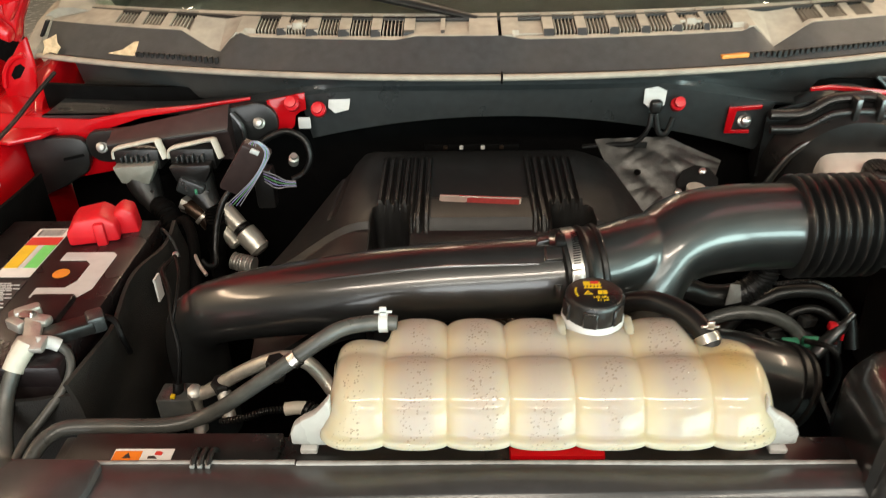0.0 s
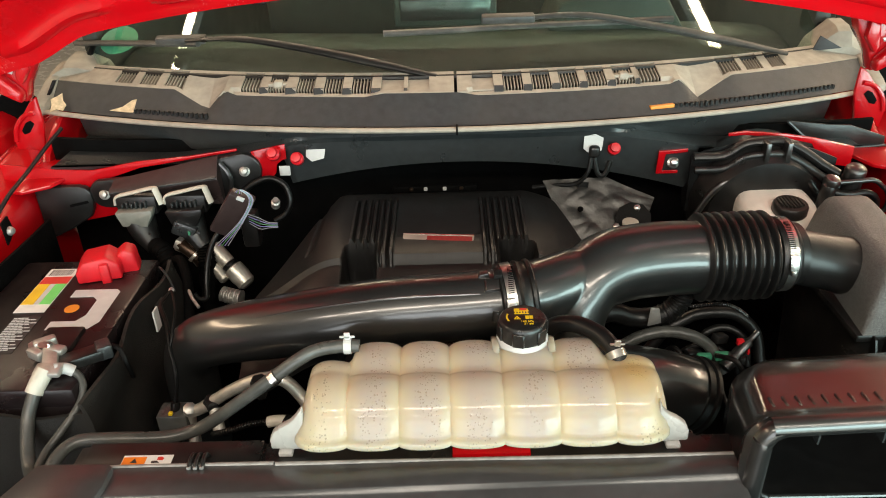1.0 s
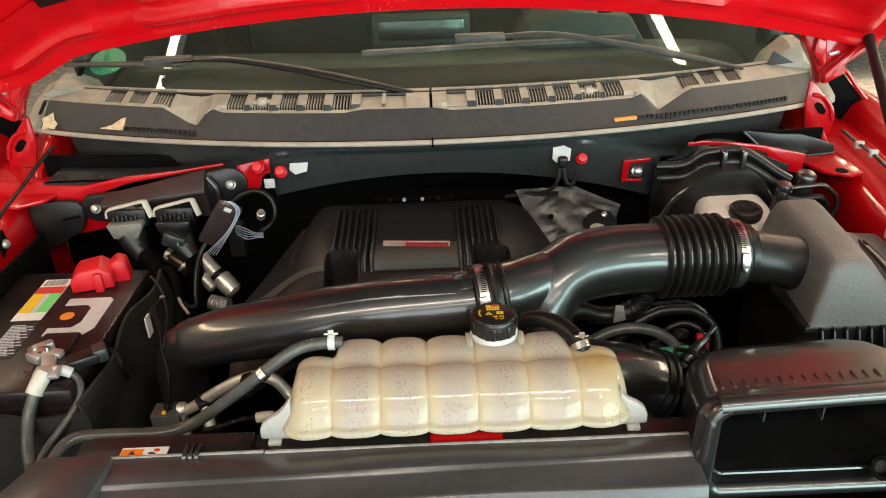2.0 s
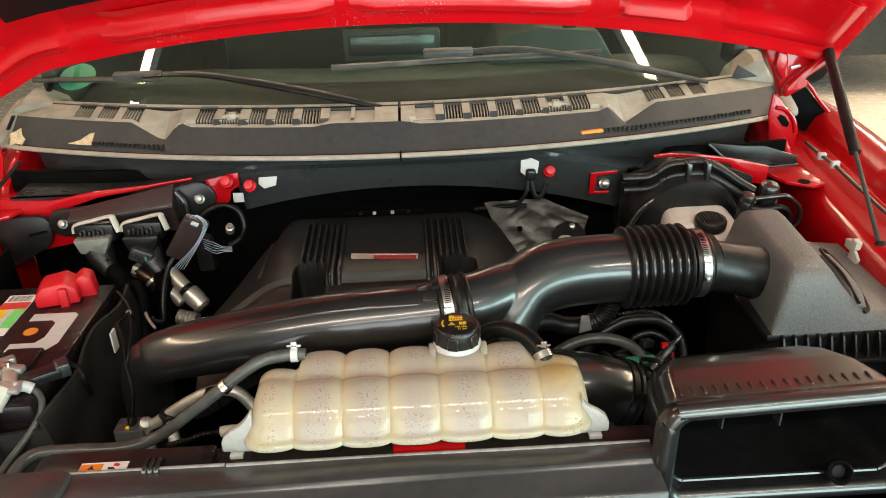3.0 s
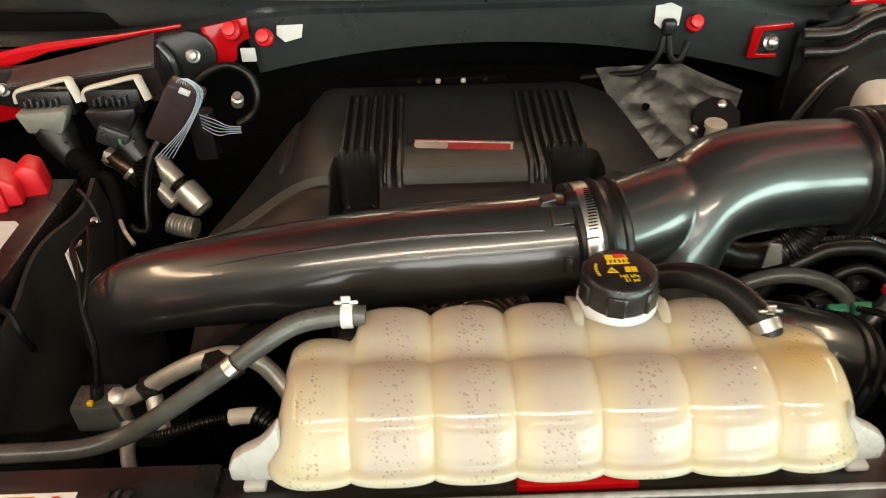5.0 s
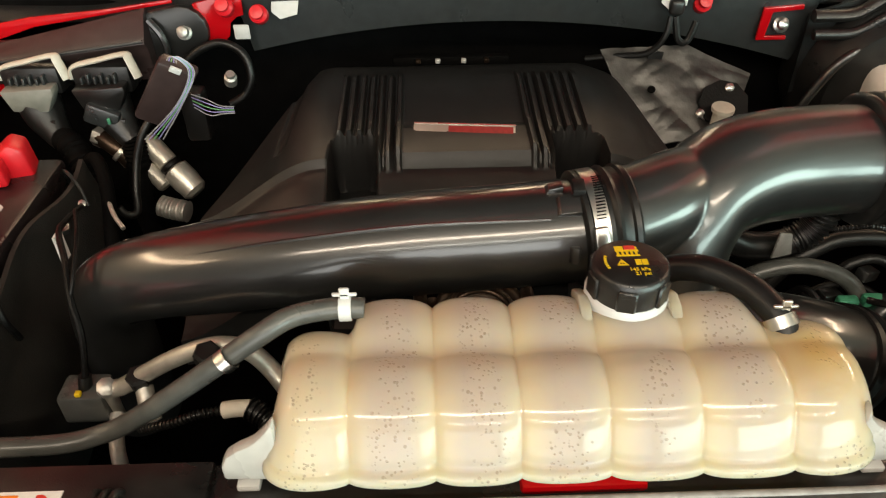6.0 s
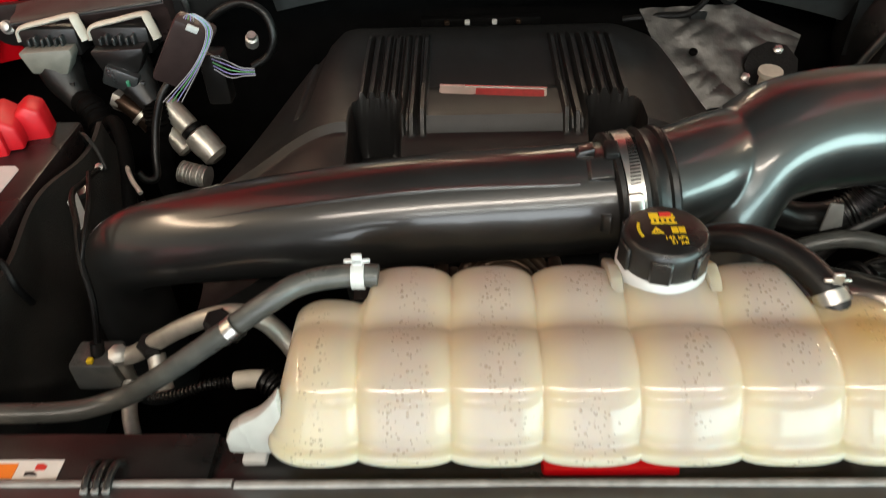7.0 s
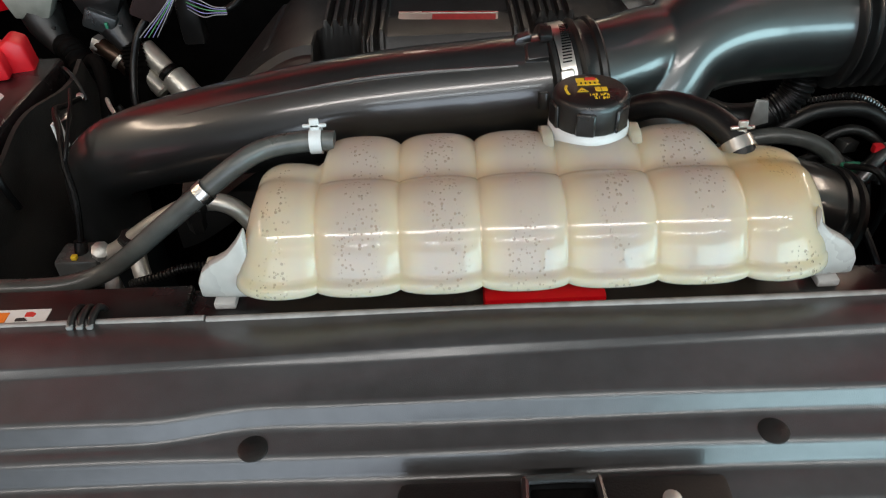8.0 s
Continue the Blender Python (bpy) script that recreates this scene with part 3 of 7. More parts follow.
def cross_member(u, v):
    x = -0.82 + 1.62 * u
    low = member_low(x)
    wall_y = max(lip_y(x) + 0.03, 1.366)
    ends = smooth01(0.25, 0.6, abs(x))
    path = [Vector((x, lip_y(x) + 0.010, 1.294 - 0.02 * x * x)), Vector((x, wall_y - 0.004, 1.288 - 0.060 * ends)), Vector((x, wall_y, 1.276 - 0.052 * ends)),
            Vector((x, 1.370, 1.268 - 0.046 * ends)), Vector((x, 1.362, 1.262 - 0.038 * ends)), Vector((x, 1.372, min(low, 1.24 - 0.02 * ends)))]
    k = v * (len(path) - 1)
    i = min(int(k), len(path) - 2)
    return path[i].lerp(path[i + 1], k - i)


cross = thing("cross_panel", (0, 1.37, 1.2), "dark grey plastic cross panel under the windscreen cowl", "panel")
for nm, v0, v1, nv in (("upper_wall", 0.0, 0.4, 6), ("shelf", 0.4, 0.8, 6), ("front_face", 0.8, 1.0, 4)):
    part(nm, sheet(lambda u, v: cross_member(u, v0 + (v1 - v0) * v), 162, nv, (0, 0.010, 0)), GREY_PLASTIC, cross)

# ---- cowl grille ----
cowl = thing("cowl_grille", (0, 1.42, 1.30), "weathered taupe plastic cowl grille below the windscreen", "cowl")
VENTS = [(-0.745, -0.698), (-0.681, -0.636), (-0.618, -0.572), (-0.440, -0.399), (-0.381, -0.344), (-0.322, -0.285), (-0.265, -0.227), (-0.209, -0.169),
         (0.0905, 0.130), (0.147, 0.186), (0.203, 0.242), (0.258, 0.298), (0.3155, 0.356), (0.3665, 0.411), (0.548, 0.594), (0.606, 0.648), (0.668, 0.706)]
PANS = [(-0.150, -0.105), (-0.097, -0.055), (0.030, 0.072)]


def cowl_top(x, v):
    y = cowl_y(x) + 0.082 * v
    z = 1.351 - 0.035 * x * x + 0.017 * v
    # two noses: a long outer flank, a steep inner one
    for px, out in ((-0.51, -1), (0.485, 1)):
        d = (x - px) * out
        w = 1 - min(d / 0.078 if d > 0 else -d / 0.034, 1)
        z -= 0.034 * w * (1 - v)
        y -= 0.018 * w * (1 - v)
    # lower ledge in front of the two inner banks of vents
    bank = smooth01(-0.462, -0.455, x) * smooth01(-0.16, -0.165, x) + smooth01(0.018, 0.023, x) * smooth01(0.438, 0.432, x)
    z -= 0.007 * bank * smooth01(0.20, 0.14, v)
    return Vector((x, y, z))


xs = sorted({round(-0.9125 + i * 0.0125, 4) for i in range(147)} | {v for pair in VENTS + PANS for v in pair} | {-0.006, 0.0, -0.462, -0.455, 0.018, 0.023, 0.432, 0.438, -0.51, 0.485})
vs_ = [0.0, 0.05, 0.14, 0.20, 0.30, 0.45, 0.60, 0.74, 0.86, 0.94, 1.0]


def cowl_skip(i, j):
    xm = (xs[i] + xs[i + 1]) / 2
    if -0.006 < xm < 0.0:
        return True
    return any(a < xm < b for a, b in VENTS + PANS) and 2 <= j <= 8


def cowl_fn(u, v):
    return cowl_top(xs[round(u * (len(xs) - 1))], vs_[round(v * (len(vs_) - 1))])


part("top_panel", sheet(cowl_fn, len(xs) - 1, len(vs_) - 1, (0, 0.001, -0.004), skip=cowl_skip), COWL_TAUPE, cowl, sharp=0.22)


def cowl_face(u, v):
    x = -0.9125 + 1.825 * u
    a = cowl_top(x, 0) + Vector((0, -0.0005, -0.001))
    b = Vector((x, lip_y(x) + 0.012, 1.303 - 0.03 * x * x))
    return a.lerp(b, v)


part("front_face", sheet(cowl_face, 90, 4, (0, 0.004, -0.002)), COWL_DARK, cowl)
seal = tube([(x, lip_y(x), 1.300 - 0.03 * x * x) for x in np.linspace(-0.915, 0.915, 15)], 0.007, 10, 6, flat=0.75)
part("lip_seal", seal, COWL_TAUPE, cowl, "scuffed taupe rubber lip seal")


def vent_insert(a, b, pan=False):
    n = 6
    v0 = 0.20 if abs(a) < 0.5 else 0.14
    def floor_fn(u, v):
        x = a + (b - a) * u
        return cowl_top(x, v0 + (0.94 - v0) * v) + Vector((0, 0, -0.016 if not pan else -0.006))
    # black floor of the open vents stands for the shade below the slats
    fl = part("vent_pan" if pan else "vent", sheet(floor_fn, 2, 4, (0, 0, -0.003)), COWL_TAUPE if pan else MATT_BLACK, cowl)
    if pan:
        return
    bm = None
    for k in range(n):
        x = a + (b - a) * (k + 0.5) / n
        w = (b - a) / n * 0.13
        p0, p1 = cowl_top(x, v0), cowl_top(x, 0.92)
        mid = (p0 + p1) / 2
        tilt = Matrix.Translation(mid) @ Matrix.Rotation(math.atan2(p1.z - p0.z, p1.y - p0.y), 4, "X")
        L = (p1 - p0).length / 2
        bm = rbox(-w, w, -L, L, -0.013, -0.003, 0.0006, tilt, bm, 1)
    part("slats", bm, COWL_TAUPE, fl)


for a, b in VENTS:
    vent_insert(a, b)
for a, b in PANS:
    vent_insert(a, b, True)
# the ribs between neighbouring vents end in sloping feet, their shade painted dark
feet = sorted(VENTS[3:14] + PANS)
for (_, b0), (a1, _) in zip(feet, feet[1:]):
    if a1 - b0 < 0.04:
        p, q = cowl_top((b0 + a1) / 2, 0.10), cowl_top((b0 + a1) / 2, 0.21)
        part("rib_foot", prism([(p.y, p.z - 0.004), (p.y, p.z + 0.001), (q.y, q.z + 0.0012), (q.y + 0.003, q.z - 0.004)], "x", b0 + 0.0005, a1 - 0.0005, 0), COWL_DARK, cowl)
# clip in the second vent of each bank
for cx in (-0.3625, 0.336):
    p = cowl_top(cx, 0.45)
    part("clip_bar", rbox(p.x - 0.020, p.x + 0.020, p.y - 0.006, p.y + 0.010, p.z - 0.006, p.z + 0.0005, 0.002), COWL_TAUPE, cowl)
    part("clip", rbox(p.x - 0.009, p.x + 0.009, p.y - 0.010, p.y + 0.012, p.z - 0.010, p.z + 0.005, 0.003), COWL_TAUPE, cowl)
# comb of drain teeth along the lip, outboard of each ridge
for x0, x1 in ((-0.67, -0.49), (0.43, 0.82)):
    for k in range(int((x1 - x0) / 0.011)):
        x = x0 + k * 0.011
        p = Vector((x, lip_y(x) + 0.024, 1.308 - 0.03 * x * x))
        part("drain_tooth", rbox(p.x - 0.003, p.x + 0.003, p.y - 0.002, p.y + 0.006, p.z - 0.006, p.z + 0.010, 0.0008, None, None, 1), MATT_BLACK, cowl)
# rounded end caps, with a raised corner behind each
for sd in (-1, 1):
    part("end_cap", prism([(1.553, 1.266), (1.549, 1.284), (1.562, 1.294), (1.640, 1.326), (1.735, 1.346), (1.735, 1.266)], "x", sd * 0.902, sd * 0.936, 0.012), COWL_TAUPE, cowl)
    part("raised_corner", loft([[Vector((sd * x, y, z)) for x, z in ((0.800, 1.315), (0.815, 1.335 + h * 0.3), (0.862, 1.345 + h), (0.892, 1.345 + h), (0.922, 1.330 + h * 0.3), (0.930, 1.300))] for y, h in ((1.655, 0.0), (1.672, 0.030 if sd > 0 else 0.008), (1.690, 0.040 if sd > 0 else 0.013), (1.735, 0.046 if sd > 0 else 0.018))]), COWL_TAUPE, cowl, sharp=0.4)
# flat dark triangle paints the shade in the corner's recess
part("corner_recess_shade", prism([(0.815, 1.372), (0.868, 1.343), (0.802, 1.338)], "y", 1.652, 1.656, 0.0008), COWL_DARK, cowl)
part("end_slot", prism([(-0.912, 1.303), (-0.905, 1.303), (-0.884, 1.334), (-0.890, 1.336)], "y", 1.5905, 1.600, 0.0008), MATT_BLACK, cowl)


# ---- windscreen and cab ----
def screen_at(u, v):
    x = -0.86 + 1.72 * u
    y = cowl_y(x) + 0.070 + 0.75 * v
    z = 1.358 - 0.035 * x * x + 0.46 * v + 0.03 * v * v
    return Vector((x * (1 - 0.06 * v), y, z))


screen = thing("windscreen", (0, 1.45, 1.35), "green-tinted curved windscreen glass with ceiling lights reflected", "windscreen")
pane = part("glass", sheet(screen_at, 40, 16, (0, 0.002, -0.005)), GLASS, screen)
pane.visible_shadow = False
part("edge_seal", tube([screen_at(u, 0.0) + Vector((0, -0.002, 0.002)) for u in np.linspace(0, 1, 13)], 0.006, 8, 5), RUBBER, screen)
for u in (0.0, 1.0):
    part("edge_seal", tube([screen_at(u, v) for v in (0, 0.3, 0.6, 1.0)], 0.009, 8, 5), RUBBER, screen)
dash = thing("dashboard", (0, 1.9, 1.2), "dark grey-green vinyl dashboard behind the windscreen", "dashboard")
part("dash_top", sheet(lambda u, v: Vector((-0.82 + 1.64 * u, 1.50 + 0.32 * (-0.82 + 1.64 * u) ** 2 + 0.42 * v, 1.335 + 0.035 * math.sin(3.1 * v) - 0.05 * (2 * u - 1) ** 4)), 30, 10, (0, 0, -0.2)), DASH, dash)
part("cluster_hood", prism([(0.22, 1.36), (0.25, 1.43), (0.35, 1.455), (0.50, 1.44), (0.55, 1.36)], "y", 1.78, 1.98, 0.01), DASH, dash)
part("display_frame", rbox(-0.145, 0.105, 1.84, 1.88, 1.37, 1.448, 0.008), DASH, dash)
part("screen", rbox(-0.130, 0.090, 1.836, 1.842, 1.386, 1.437, 0.003), GLOSS_BLACK, dash)
# darker strip over the front of the dash
part("dark_front_strip", sheet(lambda u, v: Vector((-0.80 + 1.60 * u, 1.475 + 0.32 * (-0.80 + 1.60 * u) ** 2 + 0.15 * v, 1.352 + 0.020 * v - 0.05 * (2 * u - 1) ** 4)), 30, 4, (0, 0, -0.03)), MATT_BLACK, dash)
cab = thing("cab", (0, 2.8, 0.6), "dim truck cab interior behind the windscreen", "cab")
part("rear_wall", rbox(-0.86, 0.86, 3.6, 3.64, 0.6, 2.0, 0.01), SEAT_CLOTH, cab)
part("roof", rbox(-0.80, 0.80, 2.22, 3.6, 1.86, 1.90, 0.01), RED_PAINT, cab)
for sd in (-1, 1):
    part("side_wall", rbox(sd * 0.86 - 0.02, sd * 0.86 + 0.02, 1.75, 3.6, 0.6, 1.42, 0.01), DASH, cab)
for sx in (-0.40, 0.40):
    seat = thing("seat", (sx, 2.6, 1.0), "grey-green cloth front seat inside the cab", "seat", "front seats")
    part("backrest", rbox(sx - 0.25, sx + 0.25, 2.65, 2.80, 0.95, 1.52, 0.05), SEAT_CLOTH, seat)
    part("headrest", rbox(sx - 0.13, sx + 0.13, 2.70, 2.80, 1.54, 1.72, 0.04), SEAT_CLOTH, seat)
    part("cushion", rbox(sx - 0.26, sx + 0.26, 2.2, 2.75, 0.85, 1.0, 0.05), SEAT_CLOTH, seat)


# ---- wipers ----
def wiper(tip, head, joint, heel, pivot, arm_mat, label):
    w = thing("wiper", pivot, label, "wiper", "windscreen wipers")
    part("blade", tube([tip, ((tip[0] + heel[0]) / 2, (tip[1] + heel[1]) / 2, (tip[2] + heel[2]) / 2), heel], 0.010, 8, 6, flat=0.7), DUSTY_BLACK, w)
    part("arm", tube([(*head, 0.008), (*joint, 0.010), ((joint[0] * 2 + pivot[0]) / 3, (joint[1] * 2 + pivot[1]) / 3, (joint[2] * 2 + pivot[2]) / 3 + 0.006, 0.0125), ((joint[0] + pivot[0] * 2) / 3, (joint[1] + pivot[1] * 2) / 3, (joint[2] + pivot[2] * 2) / 3 + 0.004, 0.0145), (*pivot, 0.008)], 0.012, 10, 6, flat=0.6), arm_mat, w)
    part("blade_clip", rbox(-0.055, 0.055, -0.012, 0.012, -0.006, 0.010, 0.004, Matrix.Translation(head) @ Matrix.Rotation(0.2, 4, "X")), DUSTY_BLACK, w)


def on_screen(x, v, lift=0.012):
    y = cowl_y(x) + 0.070 + 0.75 * v
    z = 1.358 - 0.035 * x * x + 0.46 * v + 0.03 * v * v
    return (x, y - lift * 0.5, z + lift)


wiper(on_screen(-0.90, 0.075), on_screen(-0.60, 0.09, 0.02), on_screen(-0.46, 0.085, 0.03), on_screen(-0.56, 0.088, 0.014), (-0.04, 1.452, 1.362), SATIN_BLACK, "black wiper arm and blade parked on the passenger glass")
wiper(on_screen(-0.15, 0.125), on_screen(0.11, 0.15, 0.02), on_screen(0.26, 0.14, 0.03), on_screen(0.47, 0.135), (0.72, 1.595, 1.350), DUSTY_BLACK, "dusty wiper arm and blade parked on the driver glass")


# ---- bonnet ----
HOOD_TILT = radians(44)


def hood_edge(x):
    return Vector((x, 1.40 + 0.10 * x * x, 1.545 - 0.150 * x * x - 0.032 * smooth01(-0.70, -0.85, x)))


def hood_at(u, v):
    x = -0.95 + 1.90 * u
    e = hood_edge(x)
    run = 1.05 * v
    lip = 0.030 * smooth01(0.0, 0.04, v)
    step = 0.025 * smooth01(0.05, 0.08, v) * smooth01(0.93, 0.80, abs(x)) if abs(x) < 0.93 else 0
    return e + Vector((0, -math.cos(HOOD_TILT) * run + 0.6 * (lip - 0.03), math.sin(HOOD_TILT) * run)) + Vector((0, math.sin(HOOD_TILT), math.cos(HOOD_TILT))) * step


hood = thing("bonnet", (0, 1.5, 1.45), "raised red painted bonnet seen from below", "bonnet")
part("inner_panel", sheet(hood_at, 60, 60, (0, 0.02, 0.01)), CHIPPED_RED, hood)
for u0, u1, v0, v1 in ((0.02, 0.17, 0.035, 0.16), (0.20, 0.44, 0.030, 0.10), (0.455, 0.70, 0.030, 0.10), (0.73, 0.81, 0.035, 0.13), (0.84, 0.985, 0.035, 0.18)):
    def press(u, v):
        bow = 0.011 * smooth01(0.0, 0.12, u) * smooth01(1.0, 0.88, u) * smooth01(0.0, 0.25, v)
        return hood_at(u0 + (u1 - u0) * u, v0 + (v1 - v0) * v) + Vector((0, -0.7, -0.7)) * (bow - 0.001)
    part("pressed_panel", sheet(press, 24, 10, (0, 0.003, 0.002)), CHIPPED_RED, hood)
part("outer_skin", sheet(lambda u, v: hood_at(u, v) + Vector((0, 0.06, 0.035)), 30, 20, (0, 0.002, 0.001)), RED_PAINT, hood)
part("insulation_pad", sheet(lambda u, v: hood_at(0.12 + 0.76 * u, 0.14 + 0.78 * v) + Vector((0, -0.012, -0.008)), 20, 20, (0, 0.008, 0.005)), MATT_BLACK, hood)


for bx in (-0.366, -0.205, 0.184, 0.347):
    p = hood_edge(bx)
    part("edge_bumper", rbox(p.x - 0.014, p.x + 0.014, p.y - 0.008, p.y + 0.008, p.z - 0.006, p.z + 0.006, 0.003), RUBBER, hood)


# ---- bonnet strut ----
strut = thing("gas_strut", (0.875, 1.075, 1.17), "black gas strut holding the bonnet up", "strut")
sa, sb = Vector((0.918, 1.454, 1.443)), Vector((0.876, 1.075, 1.165))
sm = sa.lerp(sb, 0.55)
part("cylinder", tube([sa, sa.lerp(sm, 0.5), sm], 0.011, 14, 3), SATIN_BLACK, strut)
part("rod", tube([sm, sm.lerp(sb, 0.5), sb], 0.0042, 10, 3), HOSE_GREY, strut)
part("ball_socket", lathe([(0.006, -0.01), (0.011, -0.006), (0.011, 0.012), (0.006, 0.016)], sa, sa - sb, 14), SATIN_BLACK, strut)
part("lower_socket", lathe([(0.006, -0.016), (0.010, -0.010), (0.010, 0.010), (0.005, 0.014)], sb, sa - sb, 14), SATIN_BLACK, strut)

# ---- car parked beyond ----
car = thing("parked_car", (4.3, 7.6, 0), "dark grey car parked further back in the garage", "car")
part("body", loft([[Vector((3.50 + 1.7 * a, y, z)) for a, z in ((0.0, 0.35), (0.02, 0.7), (0.10, 0.95), (0.22, 1.35 if 7.0 < y < 8.6 else 1.0), (0.78, 1.35 if 7.0 < y < 8.6 else 1.0), (0.90, 0.95), (0.98, 0.7), (1.0, 0.35))] for y in (6.0, 6.1, 6.9, 7.2, 8.5, 8.9)]), SATIN_BLACK, car)
for wy in (6.5, 8.3):
    wheel = part("wheel", lathe([(0.20, -0.10), (0.33, -0.10), (0.345, -0.06), (0.345, 0.06), (0.33, 0.10), (0.20, 0.10)], (3.58, wy, 0.345), (1, 0, 0), 32), RUBBER, car)
    part("rim", lathe([(0.20, -0.06), (0.205, -0.09), (0.06, -0.05), (0.05, -0.08), (0.001, -0.08)], (3.58, wy, 0.345), (1, 0, 0), 20), STEEL, wheel)

# ---- radiator cover ----
shield = thing("radiator_cover", (-0.05, 0.55, 1.05), "satin black plastic radiator cover with stepped edges", "cover")
PROFILE = [(0.642, 1.112), (0.6405, 1.124), (0.637, 1.1275), (0.6105, 1.1280), (0.6085, 1.1274), (0.6055, 1.1235), (0.6030, 1.1220), (0.5665, 1.1185), (0.5630, 1.1175), (0.5605, 1.1145), (0.5580, 1.1035), (0.5555, 1.1008), (0.5520, 1.0998),
           (0.5370, 1.0990), (0.5335, 1.0978), (0.5310, 1.0945), (0.5285, 1.0835), (0.5260, 1.0800), (0.5220, 1.0788), (0.500, 1.078), (0.4965, 1.0768), (0.494, 1.0735), (0.4915, 1.064), (0.38, 1.06), (0.36, 1.04), (0.36, 1.02), (0.60, 1.06), (0.648, 1.09)]


def cover_section(x):
    """The stepped section; the first step runs askew, the second swings forward towards the passenger end."""
    swing = 0.011 * smooth01(-0.18, -0.27, x)
    ahead = {0: 0.0, 1: 0.009 - 0.022 * x, 2: 0.004 + swing, 3: 0.0035}
    which = [0 if i < 3 else 1 if i < 7 else 2 if i < 13 else 3 if i < 19 else 0 for i in range(len(PROFILE))]
    return [Vector((x, y - ahead[which[i]], z + 0.0006 * math.sin(17 * x + i))) for i, (y, z) in enumerate(PROFILE)]


part("cover_panel", loft([cover_section(x) for x in np.linspace(-0.50, 0.316, 60)]), COVER_BLACK, shield, sharp=0.9)
# highlight along the rear edge, put into the bead's pale colour
for x0, x1 in ((-0.50, -0.241), (-0.239, 0.316)):
    part("rim_bead", tube([(x0, 0.6385, 1.1262), (x0 + 0.1, 0.6390, 1.1264), (x1 - 0.1, 0.6395, 1.1264), (x1, 0.6400, 1.1262)], 0.0034, 10, 4, flat=0.8), PALE_RIM, shield, "rolled edge with its highlight painted pale")
part("end_flap", prism([(-0.585, 0.50), (-0.528, 0.632), (-0.522, 0.638), (-0.438, 0.636), (-0.432, 0.630), (-0.432, 0.60), (-0.447, 0.50)], "z", 1.100, 1.137, 0.004), COVER_BLACK, shield)
for hx in (-0.1895, 0.167):
    part("push_pin", lathe([(0.0105, 0), (0.0105, 0.0010), (0.0085, 0.0018), (0.002, 0.0020)], (hx, 0.5365, 1.0990), (0, -0.05, 1), 20), SATIN_BLACK, shield)
latch = thing("bonnet_latch", (0.016, 0.45, 1.08), "black bonnet latch housing on the radiator cover", "latch")
part("housing", rbox(-0.089, 0.127, 0.40, 0.509, 1.05, 1.097, 0.006), MATT_BLACK, latch)
# near-black block paints the shade down in the slot
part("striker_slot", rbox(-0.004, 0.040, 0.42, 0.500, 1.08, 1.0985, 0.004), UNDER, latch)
part("slot_lip", tube([(-0.006, 0.44, 1.100), (-0.006, 0.498, 1.100), (0.0, 0.504, 1.100), (0.036, 0.504, 1.100), (0.042, 0.498, 1.100), (0.042, 0.44, 1.100)], 0.003, 8, 6), GLOSS_BLACK, latch)
part("rivet", lathe([(0.006, 0), (0.006, 0.003), (0.003, 0.005)], (0.086, 0.488, 1.097), (0, 0, 1), 14), ALLOY, latch)
part("edge_trim", tube([(-0.065, 0.5145, 1.0795), (0.02, 0.5145, 1.0800), (0.110, 0.5145, 1.0795)], 0.0022, 8, 6), GLOSS_BLACK, latch)

# ---- coolant reservoir ----
tank = thing("coolant_reservoir", (0.01, 0.73, 1.115), "milky white lobed coolant reservoir with a black cap", "reservoir")
# walls between the seven lobes
WALLS = [-0.219, -0.152, -0.088, -0.025, 0.041, 0.109, 0.177, 0.245]
TX0, TX1 = WALLS[0], WALLS[-1]
FRONT = [(0.735, 1.1315), (0.68, 1.1325), (0.661, 1.1338), (0.6520, 1.1350), (0.6470, 1.1366), (0.6445, 1.1390), (0.6446, 1.1430), (0.6465, 1.1465), (0.6515, 1.1492), (0.6535, 1.1552), (0.657, 1.163), (0.6640, 1.175), (0.674, 1.1865), (0.687, 1.1945), (0.702, 1.1990), (0.715, 1.1978), (0.7235, 1.1940)]
BACK_HIGH = [(0.729, 1.1922), (0.735, 1.1950), (0.744, 1.1998), (0.756, 1.2025), (0.770, 1.2022), (0.783, 1.1985), (0.794, 1.190), (0.803, 1.172), (0.806, 1.150), (0.804, 1.125), (0.80, 1.121)]
BACK_LOW = [(0.729, 1.1962), (0.734, 1.1972), (0.740, 1.1972), (0.747, 1.1955), (0.755, 1.192), (0.762, 1.186), (0.767, 1.177), (0.770, 1.164), (0.771, 1.150), (0.769, 1.125), (0.76, 1.121)]


